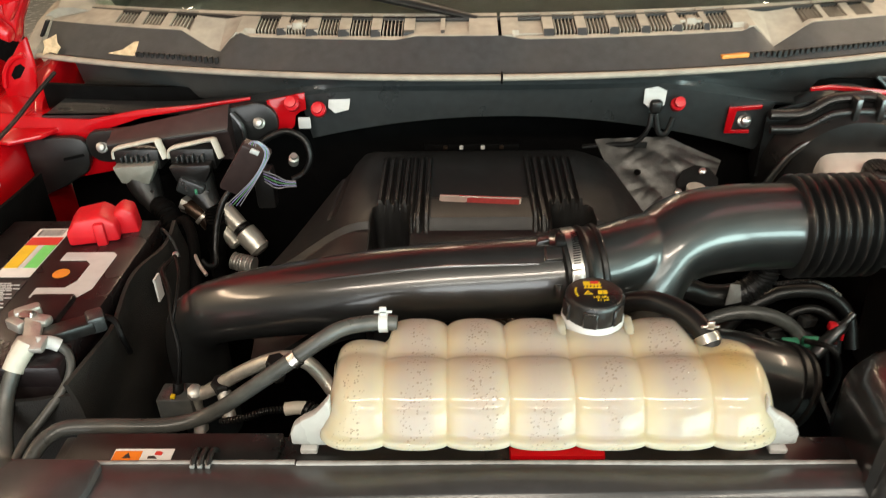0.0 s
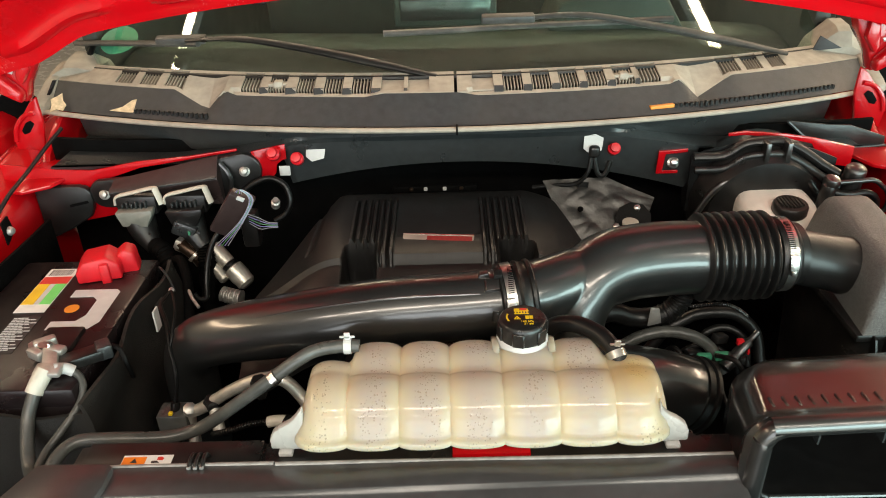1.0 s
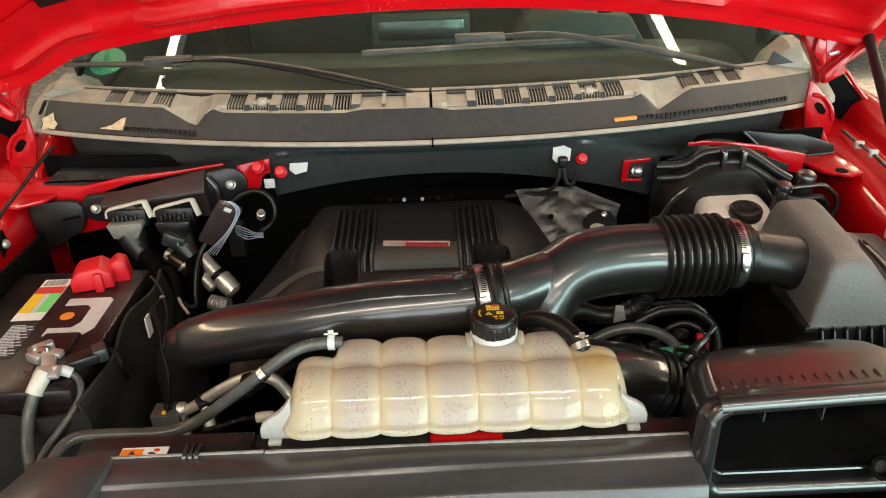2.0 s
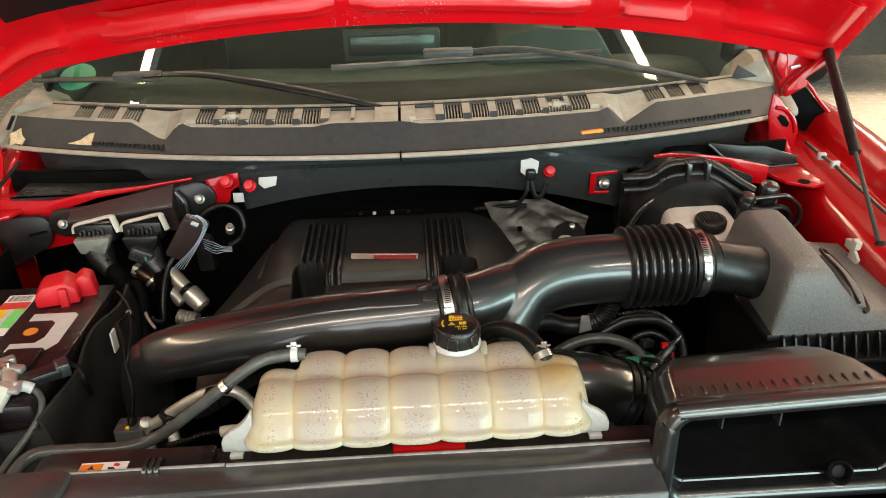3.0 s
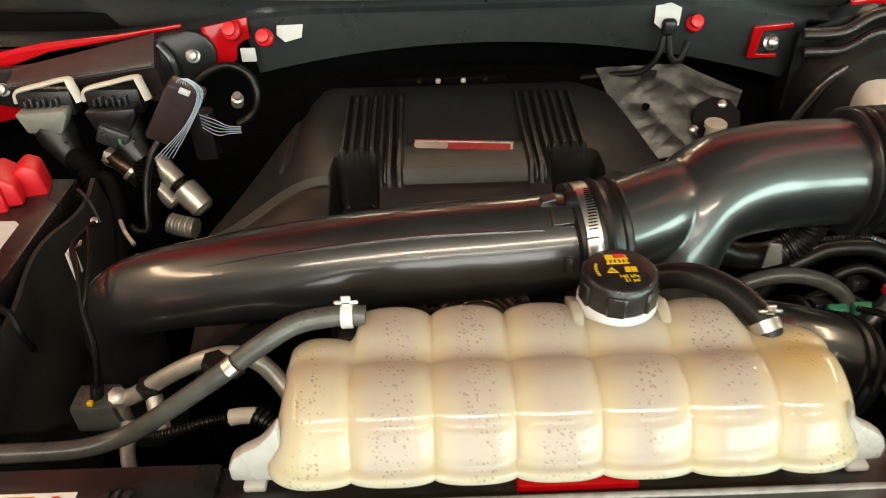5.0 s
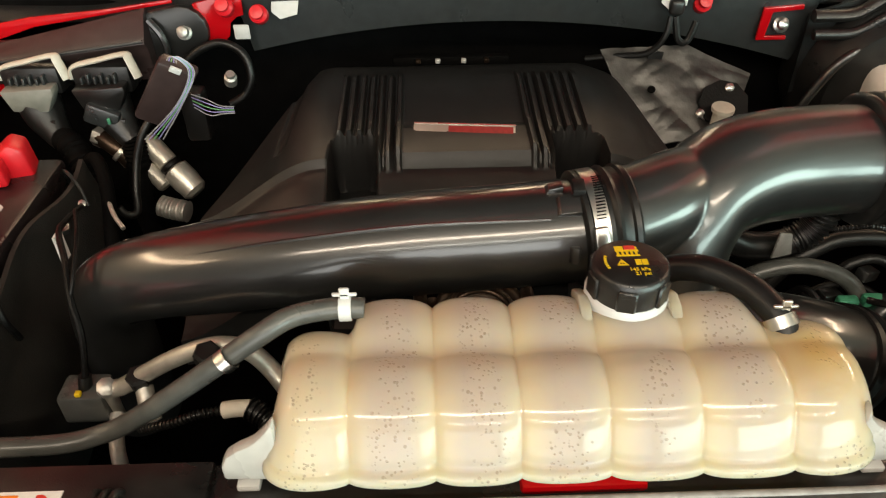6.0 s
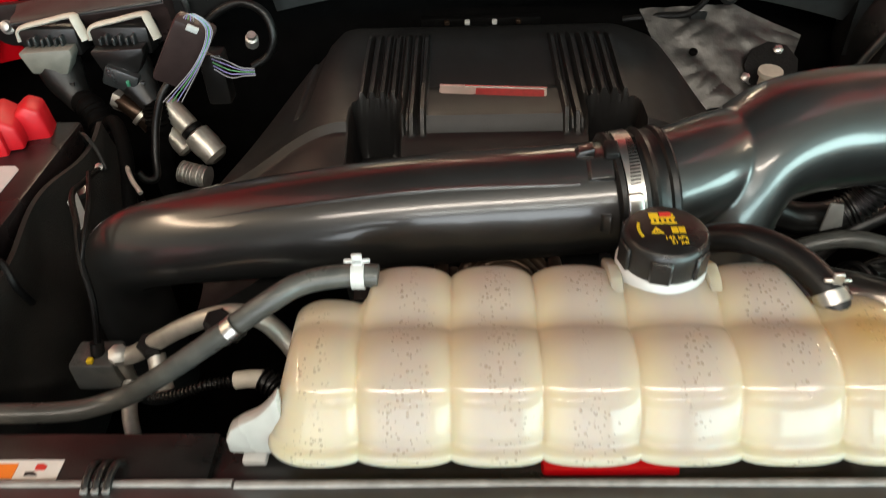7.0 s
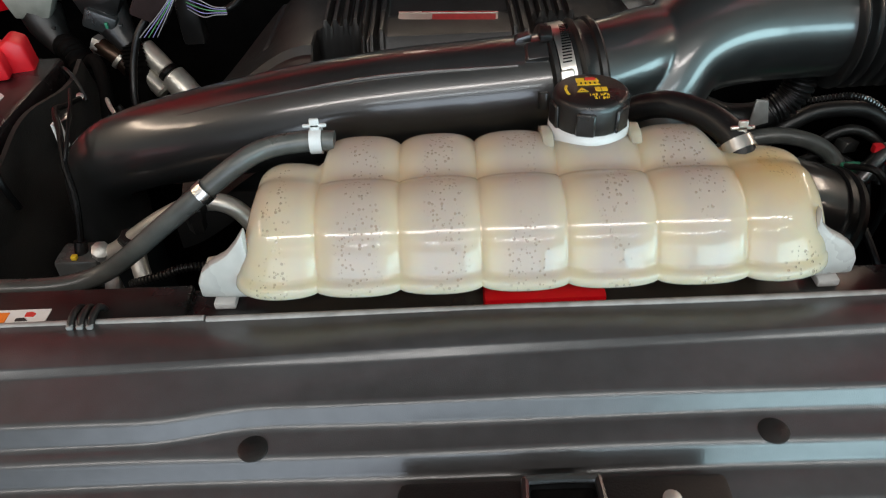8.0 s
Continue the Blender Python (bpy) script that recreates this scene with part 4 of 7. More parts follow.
def tank_ring(x):
    h = smooth01(-0.157, -0.146, x) * smooth01(0.186, 0.160, x)
    pts = [Vector(p) for p in FRONT] + [Vector(a).lerp(Vector(b), h) for a, b in zip(BACK_LOW, BACK_HIGH)]
    # the groove between the two tiers fades out over the low end lobes
    for j, lift in ((len(FRONT) - 2, 0.0012), (len(FRONT) - 1, 0.0030)):
        pts[j] = pts[j] + Vector((0, lift * (1 - h)))
    i = max(k for k in range(7) if WALLS[k] <= x + 1e-9)
    mid, wide = (WALLS[i] + WALLS[i + 1]) / 2, (WALLS[i + 1] - WALLS[i]) / 2
    q = min(abs(x - mid) / wide, 1.0)
    if (i == 0 and x < mid) or (i == 6 and x > mid):
        q = 0.0
    # each lobe is a pillow: flat in the middle, rolling over into the groove
    pillow = 1.0 - math.sqrt(max(0.0, 1 - q ** 3.0)) * 0.55 - 0.45 * (1 - q ** 2.4)
    d = min((x - TX0) / 0.040, (TX1 - x) / 0.050, 1.0)
    k = 1.006 * (0.72 + 0.28 * math.sqrt(max(0.0, 1 - (1 - d) ** 2.4)))
    # both ends lean inwards towards the top
    lean = max(0.0, 1 - d) * (0.016 if x < 0.013 else -0.007)
    c = Vector((0.730, 1.150))
    out = []
    for j, p in enumerate(pts):
        d = p - c
        deep = 0.05 if j < 8 else 0.085 if j < 14 else 0.13
        kk = k * (1 - deep * pillow)
        sink = 1 - 0.8 * (1 - k) - 0.26 * pillow
        z = c.y + d.y * (kk if d.y > 0 else sink)
        out.append(Vector((x + lean * min(max(0.0, (z - 1.14) / 0.05), 1.0), c.x + d.x * kk, z)))
    return out


def dense(ring):
    """Doubles the points of a closed ring along a smooth line."""
    n = len(ring)
    out = []
    for i in range(n):
        a, b, c, d = ring[i - 1], ring[i], ring[(i + 1) % n], ring[(i + 2) % n]
        out += [b, (9 * (b + c) - a - d) / 16]
    return out


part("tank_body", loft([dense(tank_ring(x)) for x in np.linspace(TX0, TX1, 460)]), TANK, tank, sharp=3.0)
for sd, x0, x1 in ((-1, -0.250, -0.205), (1, 0.269, 0.229)):
    ear = prism([(x0, 1.124), (x0, 1.139), (x0 - sd * 0.005, 1.150), (x0 - sd * 0.015, 1.158), (x0 - sd * 0.027, 1.165), (x0 - sd * 0.036, 1.175), (x1, 1.188), (x1, 1.122)], "y", 0.666, 0.678, 0.003)
    part("mounting_ear", ear, EAR_NYLON, tank)
    part("foot_clip", rbox(x0 - sd * 0.018 - 0.009, x0 - sd * 0.018 + 0.009, 0.662, 0.685, 1.114, 1.121, 0.002), WHITE_NYLON, tank)
    part("grommet", lathe([(0.009, -0.03), (0.009, -0.004), (0.012, 0)], (x0 - sd * 0.018, 0.675, 1.113), (0, 0, 1), 14), RUBBER, tank)
CAP = Vector((0.0725, 0.782, 1.196))
cap_axis = Vector((0.0, 0.0, 1))
part("filler_neck", lathe([(0.0335, -0.02), (0.0342, 0.004), (0.0342, 0.009), (0.032, 0.012), (0.030, 0.013)], CAP, cap_axis, 36), WHITE_NYLON, tank)
cap = part("cap", lathe([(0.0312, 0.011), (0.0320, 0.015), (0.0320, 0.032), (0.0312, 0.0362), (0.0292, 0.0384), (0.0280, 0.039), (0.001, 0.039)], CAP, cap_axis, 40), SATIN_BLACK, tank, "black screw cap with yellow warning print")
for k in range(6):
    m = Matrix.Translation(CAP) @ Matrix.Rotation(2 * math.pi * (k + 0.25) / 6, 4, "Z")
    part("grip", rbox(0.0300, 0.0337, -0.008, 0.008, 0.012, 0.033, 0.0015, m, None, 1), SATIN_BLACK, cap)
flat = Matrix.Translation(CAP + Vector((0, 0, 0.0392))) @ Matrix.Diagonal((0.8, 0.8, 1.0, 1.0))
words("print_pressure", "145 kPa", 0.0066, flat @ Matrix.Translation((0.006, -0.0125, 0)), PRINT_YELLOW, cap)
words("print_psi", "21 psi", 0.0066, flat @ Matrix.Translation((0.008, -0.0190, 0)), PRINT_YELLOW, cap)
# vehicle and fluid symbol: a comb, a base bar and a tall stack
sym = rbox(-0.013, 0.011, 0.0085, 0.0105, 0, 0.0004, 0, flat)
for k in range(5):
    sym = rbox(-0.012 + 0.0047 * k, -0.0095 + 0.0047 * k, 0.0105, 0.0160, 0, 0.0004, 0, flat, sym)
sym = rbox(-0.013, 0.011, 0.0160, 0.0185, 0, 0.0004, 0, flat, sym)
sym = rbox(-0.013, -0.004, 0.0185, 0.0245, 0, 0.0004, 0, flat, sym)
sym = rbox(0.004, 0.010, 0.0195, 0.0235, 0, 0.0004, 0, flat, sym)
part("warning_symbol", sym, PRINT_YELLOW, cap)
# hollow warning triangle and open book
tri_bm = None
corners = [Vector((-0.0155, -0.006)), Vector((-0.0035, -0.006)), Vector((-0.0095, 0.0035))]
for a, b in zip(corners, corners[1:] + corners[:1]):
    d = (b - a).normalized()
    n = Vector((-d.y, d.x)) * 0.0016
    tri_bm = prism([a, b, b + n - d * 0.002, a + n + d * 0.002], "z", 0, 0.0004, 0, tri_bm, flat)
tri_bm = rbox(-0.0101, -0.0089, -0.0030, 0.0005, 0, 0.0004, 0, flat, tri_bm)
part("warning_sign", tri_bm, PRINT_YELLOW, cap)
book = rbox(0.004, 0.0098, -0.0055, 0.0030, 0, 0.0004, 0, flat)
book = rbox(0.0106, 0.0164, -0.0055, 0.0030, 0, 0.0004, 0, flat, book)
part("manual_sign", book, PRINT_YELLOW, cap)
part("red_mark", rbox(-0.003, 0.008, 0.0190, 0.0250, 0, 0.0006, 0, flat), LABEL_RED, cap)
for k in range(7):
    part("print_bar", rbox(-0.0275, -0.0245, -0.0008, 0.0008, 0, 0.0004, 0, flat @ Matrix.Rotation(-0.35 + 0.12 * k, 4, "Z")), PRINT_YELLOW, cap)
# fins on both sides of the neck
for fx in (0.036, 0.109):
    part("neck_fin", prism([(0.752, 1.199), (0.763, 1.2045), (0.777, 1.2055), (0.80, 1.193), (0.80, 1.18)], "x", fx - 0.005, fx + 0.005, 0.0022), TANK, tank)
part("outlet_right", tube([(0.198, 0.73, 1.175), (0.192, 0.748, 1.194)], 0.009, 14, 2), WHITE_NYLON, tank)


# ---- hoses at the reservoir ----
def pinch_clip(at, direction, r, parent, label="silver spring clip"):
    bm = lathe([(r + 0.0005, -0.005), (r + 0.002, -0.005), (r + 0.002, 0.005), (r + 0.0005, 0.005)], at, direction, 20, closed=True)
    a = Vector(at)
    bm = rbox(-0.004, 0.004, -0.0015, 0.0015, r, r + 0.012, 0.0008, Matrix.Translation(a), bm, 1)
    bm = rbox(-0.010, 0.010, -0.0015, 0.0015, r + 0.004, r + 0.007, 0.0008, Matrix.Translation(a), bm, 1)
    return part("spring_clip", bm, STEEL if label.startswith("silver") else WHITE_NYLON, parent, label)


ret = thing("coolant_return_hose", (-0.34, 0.715, 1.10), "grey rubber return hose clipped to the reservoir", "hose")
part("hose", tube([(-0.143, 0.770, 1.203), (-0.165, 0.770, 1.204), (-0.200, 0.764, 1.202), (-0.228, 0.752, 1.192), (-0.290, 0.745, 1.147), (-0.350, 0.750, 1.098), (-0.382, 0.750, 1.080), (-0.42, 0.742, 1.077), (-0.490, 0.732, 1.086), (-0.530, 0.722, 1.090), (-0.548, 0.695, 1.082), (-0.553, 0.66, 1.06)], 0.0090, 16, 8), HOSE_GREY, ret)
pinch_clip((-0.158, 0.770, 1.204), (1, 0, 0), 0.0090, ret, "white pinch clip")
part("hose_band", lathe([(0.0092, -0.0045), (0.0103, -0.0045), (0.0103, 0.0045), (0.0092, 0.0045)], (-0.255, 0.744, 1.174), (0.75, 0.25, 0.55), 18, closed=True), STEEL, ret)
ov = thing("overflow_hose", (0.19, 0.80, 1.20), "short black rubber hose with a silver spring clip", "hose")
part("hose", tube([(0.194, 0.742, 1.188), (0.188, 0.757, 1.200), (0.170, 0.785, 1.206), (0.140, 0.812, 1.202), (0.112, 0.832, 1.175), (0.10, 0.845, 1.10)], 0.0120, 16, 8), RUBBER, ov)
pinch_clip((0.1915, 0.750, 1.194), (0.3, -0.75, -0.6), 0.0120, ov)

# ---- charge air duct ----
duct = thing("charge_air_pipe", (-0.2, 0.92, 1.05), "glossy black moulded air pipe across the engine", "pipe")
part("pipe", tube([(0.078, 0.894, 1.187, 0.050), (0.0, 0.893, 1.181, 0.0505), (-0.10, 0.896, 1.172, 0.051), (-0.20, 0.903, 1.156, 0.050), (-0.30, 0.915, 1.134, 0.048), (-0.38, 0.928, 1.112, 0.045), (-0.430, 0.942, 1.085, 0.043), (-0.452, 0.955, 1.040, 0.043), (-0.458, 0.962, 0.96, 0.043), (-0.46, 0.965, 0.86, 0.043)], 0.045, 40, 8), GLOSS_BLACK, duct)
part("seam", tube([(0.02, 0.862, 1.2205), (-0.10, 0.866, 1.2145), (-0.20, 0.874, 1.198), (-0.30, 0.887, 1.1735), (-0.38, 0.90, 1.149)], 0.0020, 6, 6), GLOSS_BLACK, duct)
# moulded lock tabs at the joint
for a, x0, x1, w in ((1.10, 0.026, 0.048, 0.010), (1.52, 0.018, 0.034, 0.006), (0.20, 0.036, 0.046, 0.008)):
    m = Matrix.Translation((0.0, 0.8935, 1.184)) @ Matrix.Rotation(math.pi / 2 - a, 4, "X")
    tab = prism([(x0, 0.0485), (x0 + 0.003, 0.0535), (x1 - 0.002, 0.0565), (x1, 0.0560), (x1, 0.0485)], "y", -w, w, 0.0008, None, m)
    part("lock_tab", tab, GLOSS_BLACK, duct)
intake = thing("intake_duct", (0.3, 0.95, 1.05), "glossy black moulded intake duct with a forked branch", "duct")
fork = tube([(0.375, 0.997, 1.193, 0.0585), (0.33, 0.993, 1.195, 0.0590), (0.275, 0.983, 1.197, 0.0590), (0.225, 0.965, 1.197, 0.0580), (0.190, 0.944, 1.187, 0.0545), (0.170, 0.922, 1.163, 0.0505), (0.162, 0.905, 1.132, 0.0475), (0.158, 0.890, 1.09, 0.0455), (0.158, 0.880, 1.02, 0.0450)], 0.05, 48, 12)
tube([(0.070, 0.895, 1.188, 0.0495), (0.095, 0.903, 1.190, 0.0495), (0.125, 0.916, 1.192, 0.0490), (0.155, 0.934, 1.194, 0.0470), (0.195, 0.960, 1.196, 0.0400)], 0.046, 48, 8, fork)
body = part("duct_body", fork, GLOSS_BLACK, intake)
blend = body.modifiers.new("blend", "REMESH")
blend.mode, blend.voxel_size, blend.use_smooth_shade = "VOXEL", 0.0022, True
soften = body.modifiers.new("soften", "SMOOTH")
soften.factor, soften.iterations = 0.5, 9
lower = thing("throttle_duct", (0.28, 0.86, 0.98), "glossy black duct elbow low beside the reservoir", "duct")
part("elbow", tube([(0.13, 0.87, 1.04, 0.050), (0.19, 0.86, 1.065, 0.053), (0.25, 0.855, 1.062, 0.055), (0.30, 0.857, 1.048, 0.056), (0.345, 0.862, 1.028, 0.056)], 0.05, 40, 8), GLOSS_BLACK, lower)
part("rim", lathe([(0.05, -0.008), (0.059, -0.007), (0.060, 0.0), (0.057, 0.002), (0.057, 0.006), (0.061, 0.008), (0.061, 0.014), (0.05, 0.016)], (0.337, 0.861, 1.032), (1, 0.12, -0.5), 40), RUBBER, lower)
bel = []
for k in range(8):
    h = k * 0.0143
    bel += [(0.058, h), (0.0645, h + 0.0022), (0.0695, h + 0.0032), (0.0710, h + 0.0050), (0.0695, h + 0.0068), (0.0645, h + 0.0078), (0.058, h + 0.010)]
bd = Vector((0.095, 0.005, -0.001)).normalized()
part("bellows", lathe(bel, (0.366, 0.997, 1.193), bd, 56), GLOSS_BLACK, intake, "black ribbed rubber bellows")
part("cuff", lathe([(0.057, 0), (0.0585, 0.002), (0.0585, 0.026), (0.055, 0.030), (0.050, 0.034), (0.049, 0.045)], (0.482, 1.003, 1.192), bd, 40), SATIN_BLACK, intake)


def band_clamp(at, axis, r, screw_angle, label):
    c = thing("band_clamp", at, label, "clamp", "worm-drive band clamps")
    part("band", lathe([(r, -0.007), (r + 0.0015, -0.007), (r + 0.0015, 0.007), (r, 0.007)], at, axis, 40, closed=True), STEEL, c)
    d = Vector(axis).normalized()
    slots = None
    for k in range(16):
        a = screw_angle + 0.34 + 0.055 * k
        o = Vector((0, -math.cos(a), math.sin(a)))
        m = Matrix.Translation(Vector(at) + o * (r + 0.0016)) @ Matrix((d, d.cross(o).normalized(), o)).transposed().to_4x4()
        slots = rbox(-0.0042, 0.0042, -0.0006, 0.0006, -0.0008, 0.0004, 0, m, slots)
    part("worm_slots", slots, UNDER, c)
    out = Vector((0, -math.cos(screw_angle), math.sin(screw_angle)))
    tang = d.cross(out).normalized()
    m = Matrix.Translation(Vector(at) + out * (r + 0.004)) @ Matrix((d, tang, out)).transposed().to_4x4()
    part("screw_housing", rbox(-0.0065, 0.0065, -0.012, 0.012, -0.004, 0.004, 0.002, m), STEEL, c)
    part("screw", lathe([(0.005, -0.006), (0.005, 0.0), (0.004, 0.002)], Vector(at) + out * (r + 0.005) + tang * 0.019, tang, 10), STEEL, c)
    return c


band_clamp((0.0640, 0.8945, 1.188), (1, 0.10, 0.10), 0.0548, 0.42, "bright steel worm-drive clamp on the joint of the pipes")
band_clamp((0.497, 1.004, 1.192), bd, 0.0585, 0.30, "bright steel worm-drive clamp on the bellows cuff")
part("joint_cuff", lathe([(0.046, -0.026), (0.0535, -0.0255), (0.0565, -0.0235), (0.0565, -0.0195), (0.0545, -0.0180), (0.0545, 0.0005), (0.0565, 0.002), (0.0580, 0.005), (0.0560, 0.008), (0.0545, 0.010), (0.0545, 0.017), (0.0570, 0.019), (0.0575, 0.0235), (0.0550, 0.026), (0.046, 0.0265)], (0.0735, 0.8955, 1.1885), (1, 0.12, 0.08), 48), RUBBER, intake, "black rubber joint cuff with raised rims")
part("cuff_tab", rbox(0.040, 0.052, -0.008, 0.008, 0.054, 0.062, 0.002, Matrix.Translation((0.0, 0.894, 1.187)) @ Matrix.Rotation(0.25, 4, "X")), RUBBER, intake)

# ---- air filter box ----
box = thing("air_filter_box", (0.73, 1.02, 1.0), "pebbled dark grey plastic air filter box", "filter box")


def box_ring(z, k):
    # outline shrinks from the flange to the roof, leaning over to the outer side
    x0, x1 = 0.598 + 0.012 * k, 0.86 - 0.16 * k
    y0, y1 = 0.900 + 0.037 * k, 1.180 - 0.03 * k
    r = 0.028
    pts = []
    for cx, cy, a0 in ((x1 - r, y1 - r, 0), (x0 + r, y1 - r, 90), (x0 + r, y0 + r, 180), (x1 - r, y0 + r, 270)):
        for j in range(6):
            a = radians(a0 + 18 * j)
            pts.append(Vector((cx + r * math.cos(a), cy + r * math.sin(a), z)))
    return pts


def lid_section(y, rise):
    """Flat roof, rounded inner edge, S-shaped slope to the outer flange."""
    t = (y - 0.92) / 0.24
    xl, xr = 0.611 + 0.020 * t, 0.684 + 0.024 * t
    prof = [(xl - 0.012, 1.113), (xl - 0.006, 1.160), (xl + 0.004, 1.205), (xl + 0.0085, 1.2145), (xl + 0.015, 1.2200), (xl + 0.024, 1.222), (xr - 0.014, 1.2225), (xr - 0.002, 1.2195), (xr + 0.010, 1.210), (xr + 0.032, 1.183),
            (xr + 0.052, 1.160), (xr + 0.070, 1.146), (xr + 0.095, 1.139), (xr + 0.14, 1.134), (0.866, 1.128), (0.870, 1.113)]
    return [Vector((x, y, 1.113 + (z - 1.113) * rise)) for x, z in prof]


ROWS = ((0.888, 0.02), (0.892, 0.42), (0.897, 0.74), (0.902, 0.87), (0.908, 0.94), (0.915, 0.975), (0.924, 0.995), (0.934, 1.0), (1.0, 1.0), (1.08, 1.0), (1.135, 1.0), (1.148, 0.985), (1.160, 0.93), (1.170, 0.80), (1.178, 0.5), (1.182, 0.02))
part("lid", loft([lid_section(y, k) for y, k in ROWS]), AIRBOX_GREY, box, sharp=1.1)
part("flange", rbox(0.588, 0.872, 0.888, 1.192, 1.100, 1.113, 0.003), SATIN_BLACK, box)
part("lower_case", loft([[Vector((p.x * 1.0, p.y, 1.100)) for p in box_ring(1.1, 0.1)], [Vector((0.73 + (p.x - 0.73) * 0.9, 1.04 + (p.y - 1.04) * 0.9, 0.85)) for p in box_ring(1.1, 0.1)]]), SATIN_BLACK, box)
part("front_rail", rbox(0.600, 0.872, 0.862, 0.884, 1.066, 1.074, 0.002), SATIN_BLACK, box)
for k in range(13):
    gx = 0.612 + k * 0.0200
    part("gusset", prism([(0.888, 1.112), (0.880, 1.110), (0.866, 1.080), (0.866, 1.073), (0.888, 1.073)], "x", gx, gx + 0.003), SATIN_BLACK, box)
part("inlet_stub", lathe([(0.044, -0.066), (0.0445, -0.01), (0.0455, 0.004), (0.047, 0.022)], (0.590, 1.008, 1.170), Vector((0.09, 0.003, -0.022)), 40), SATIN_BLACK, box)
part("latch_pad", tube([(0.757, 1.05, 1.166), (0.753, 0.99, 1.166), (0.748, 0.935, 1.162), (0.744, 0.905, 1.146)], 0.012, 14, 5, flat=0.5), AIRBOX_GREY, box)
part("latch", tube([(0.742, 0.905, 1.156), (0.746, 0.97, 1.174), (0.750, 1.05, 1.176), (0.760, 1.062, 1.174), (0.768, 1.05, 1.168), (0.764, 0.97, 1.164), (0.758, 0.905, 1.148), (0.748, 0.895, 1.144)], 0.0032, 8, 5), SATIN_BLACK, box, "black spring latch")

# ---- intake snorkel ----
sn = thing("intake_snorkel", (0.48, 0.68, 1.05), "glossy black plastic air scoop with an open mouth", "air scoop")


def sn_ring(y, x0, x1, z0, z1, r):
    """A rounded rectangle across the scoop; its top leans up to the outer side."""
    pts = []
    for cx, cz, a0 in ((x1 - r, z1 - r, 0), (x0 + r, z1 - r, 90), (x0 + r, z0 + r, 180), (x1 - r, z0 + r, 270)):
        for j in range(9):
            a = radians(a0 + 11.25 * j)
            x, z = cx + r * math.cos(a), cz + r * math.sin(a)
            pts.append(Vector((x, y, z + 0.045 * (x - 0.34) * smooth01(z0, z1, z))))
    return pts


def funnel(rings):
    """Rings joined into a sleeve that is shut at its last ring alone."""
    nb = loft(rings, cap=False)
    nb.verts.ensure_lookup_table()
    n = len(rings[0])
    nb.faces.new([nb.verts[len(nb.verts) - n + k] for k in range(n)])
    return nb


outer = [sn_ring(0.598, 0.314, 0.652, 1.056, 1.214, 0.030), sn_ring(0.608, 0.309, 0.655, 1.048, 1.214, 0.032), sn_ring(0.618, 0.312, 0.652, 1.044, 1.207, 0.034), sn_ring(0.628, 0.317, 0.648, 1.044, 1.199, 0.034), sn_ring(0.640, 0.320, 0.645, 1.045, 1.195, 0.034), sn_ring(0.70, 0.330, 0.630, 1.05, 1.190, 0.036), sn_ring(0.735, 0.340, 0.610, 1.055, 1.184, 0.036), sn_ring(0.758, 0.36, 0.600, 1.06, 1.173, 0.04), sn_ring(0.775, 0.385, 0.590, 1.07, 1.150, 0.038)]
inner = [sn_ring(0.598, 0.334, 0.636, 1.078, 1.202, 0.022), sn_ring(0.612, 0.338, 0.634, 1.082, 1.198, 0.022), sn_ring(0.64, 0.342, 0.628, 1.082, 1.188, 0.022), sn_ring(0.70, 0.350, 0.615, 1.075, 1.180, 0.028), sn_ring(0.76, 0.395, 0.585, 1.08, 1.145, 0.028)]
part("scoop_body", funnel(outer), GLOSS_BLACK, sn)
# darker plastic than the scoop's outside, painting the shade in its mouth
part("throat", funnel(inner), MATT_BLACK, sn)
for fx in (0.40, 0.475):
    part("mouth_rib", rbox(fx - 0.0010, fx + 0.0010, 0.618, 0.642, 1.160, 1.190, 0), GREY_PLASTIC, sn)
part("lock_knob", lathe([(0.010, -0.01), (0.016, -0.006), (0.016, 0.004), (0.0135, 0.0065), (0.010, 0.003), (0.009, -0.006), (0.001, -0.006)], (0.547, 0.584, 1.108), (-0.2, -0.9, 0.5), 18), LOOM_BLACK, sn)
part("knob_stem", tube([(0.549, 0.590, 1.10), (0.552, 0.600, 1.085), (0.553, 0.610, 1.07)], 0.008, 10, 3), GLOSS_BLACK, sn)

# ---- engine cover ----
cover = thing("engine_cover", (-0.06, 1.2, 1.0), "matt black ribbed plastic engine cover with a red badge", "engine cover")


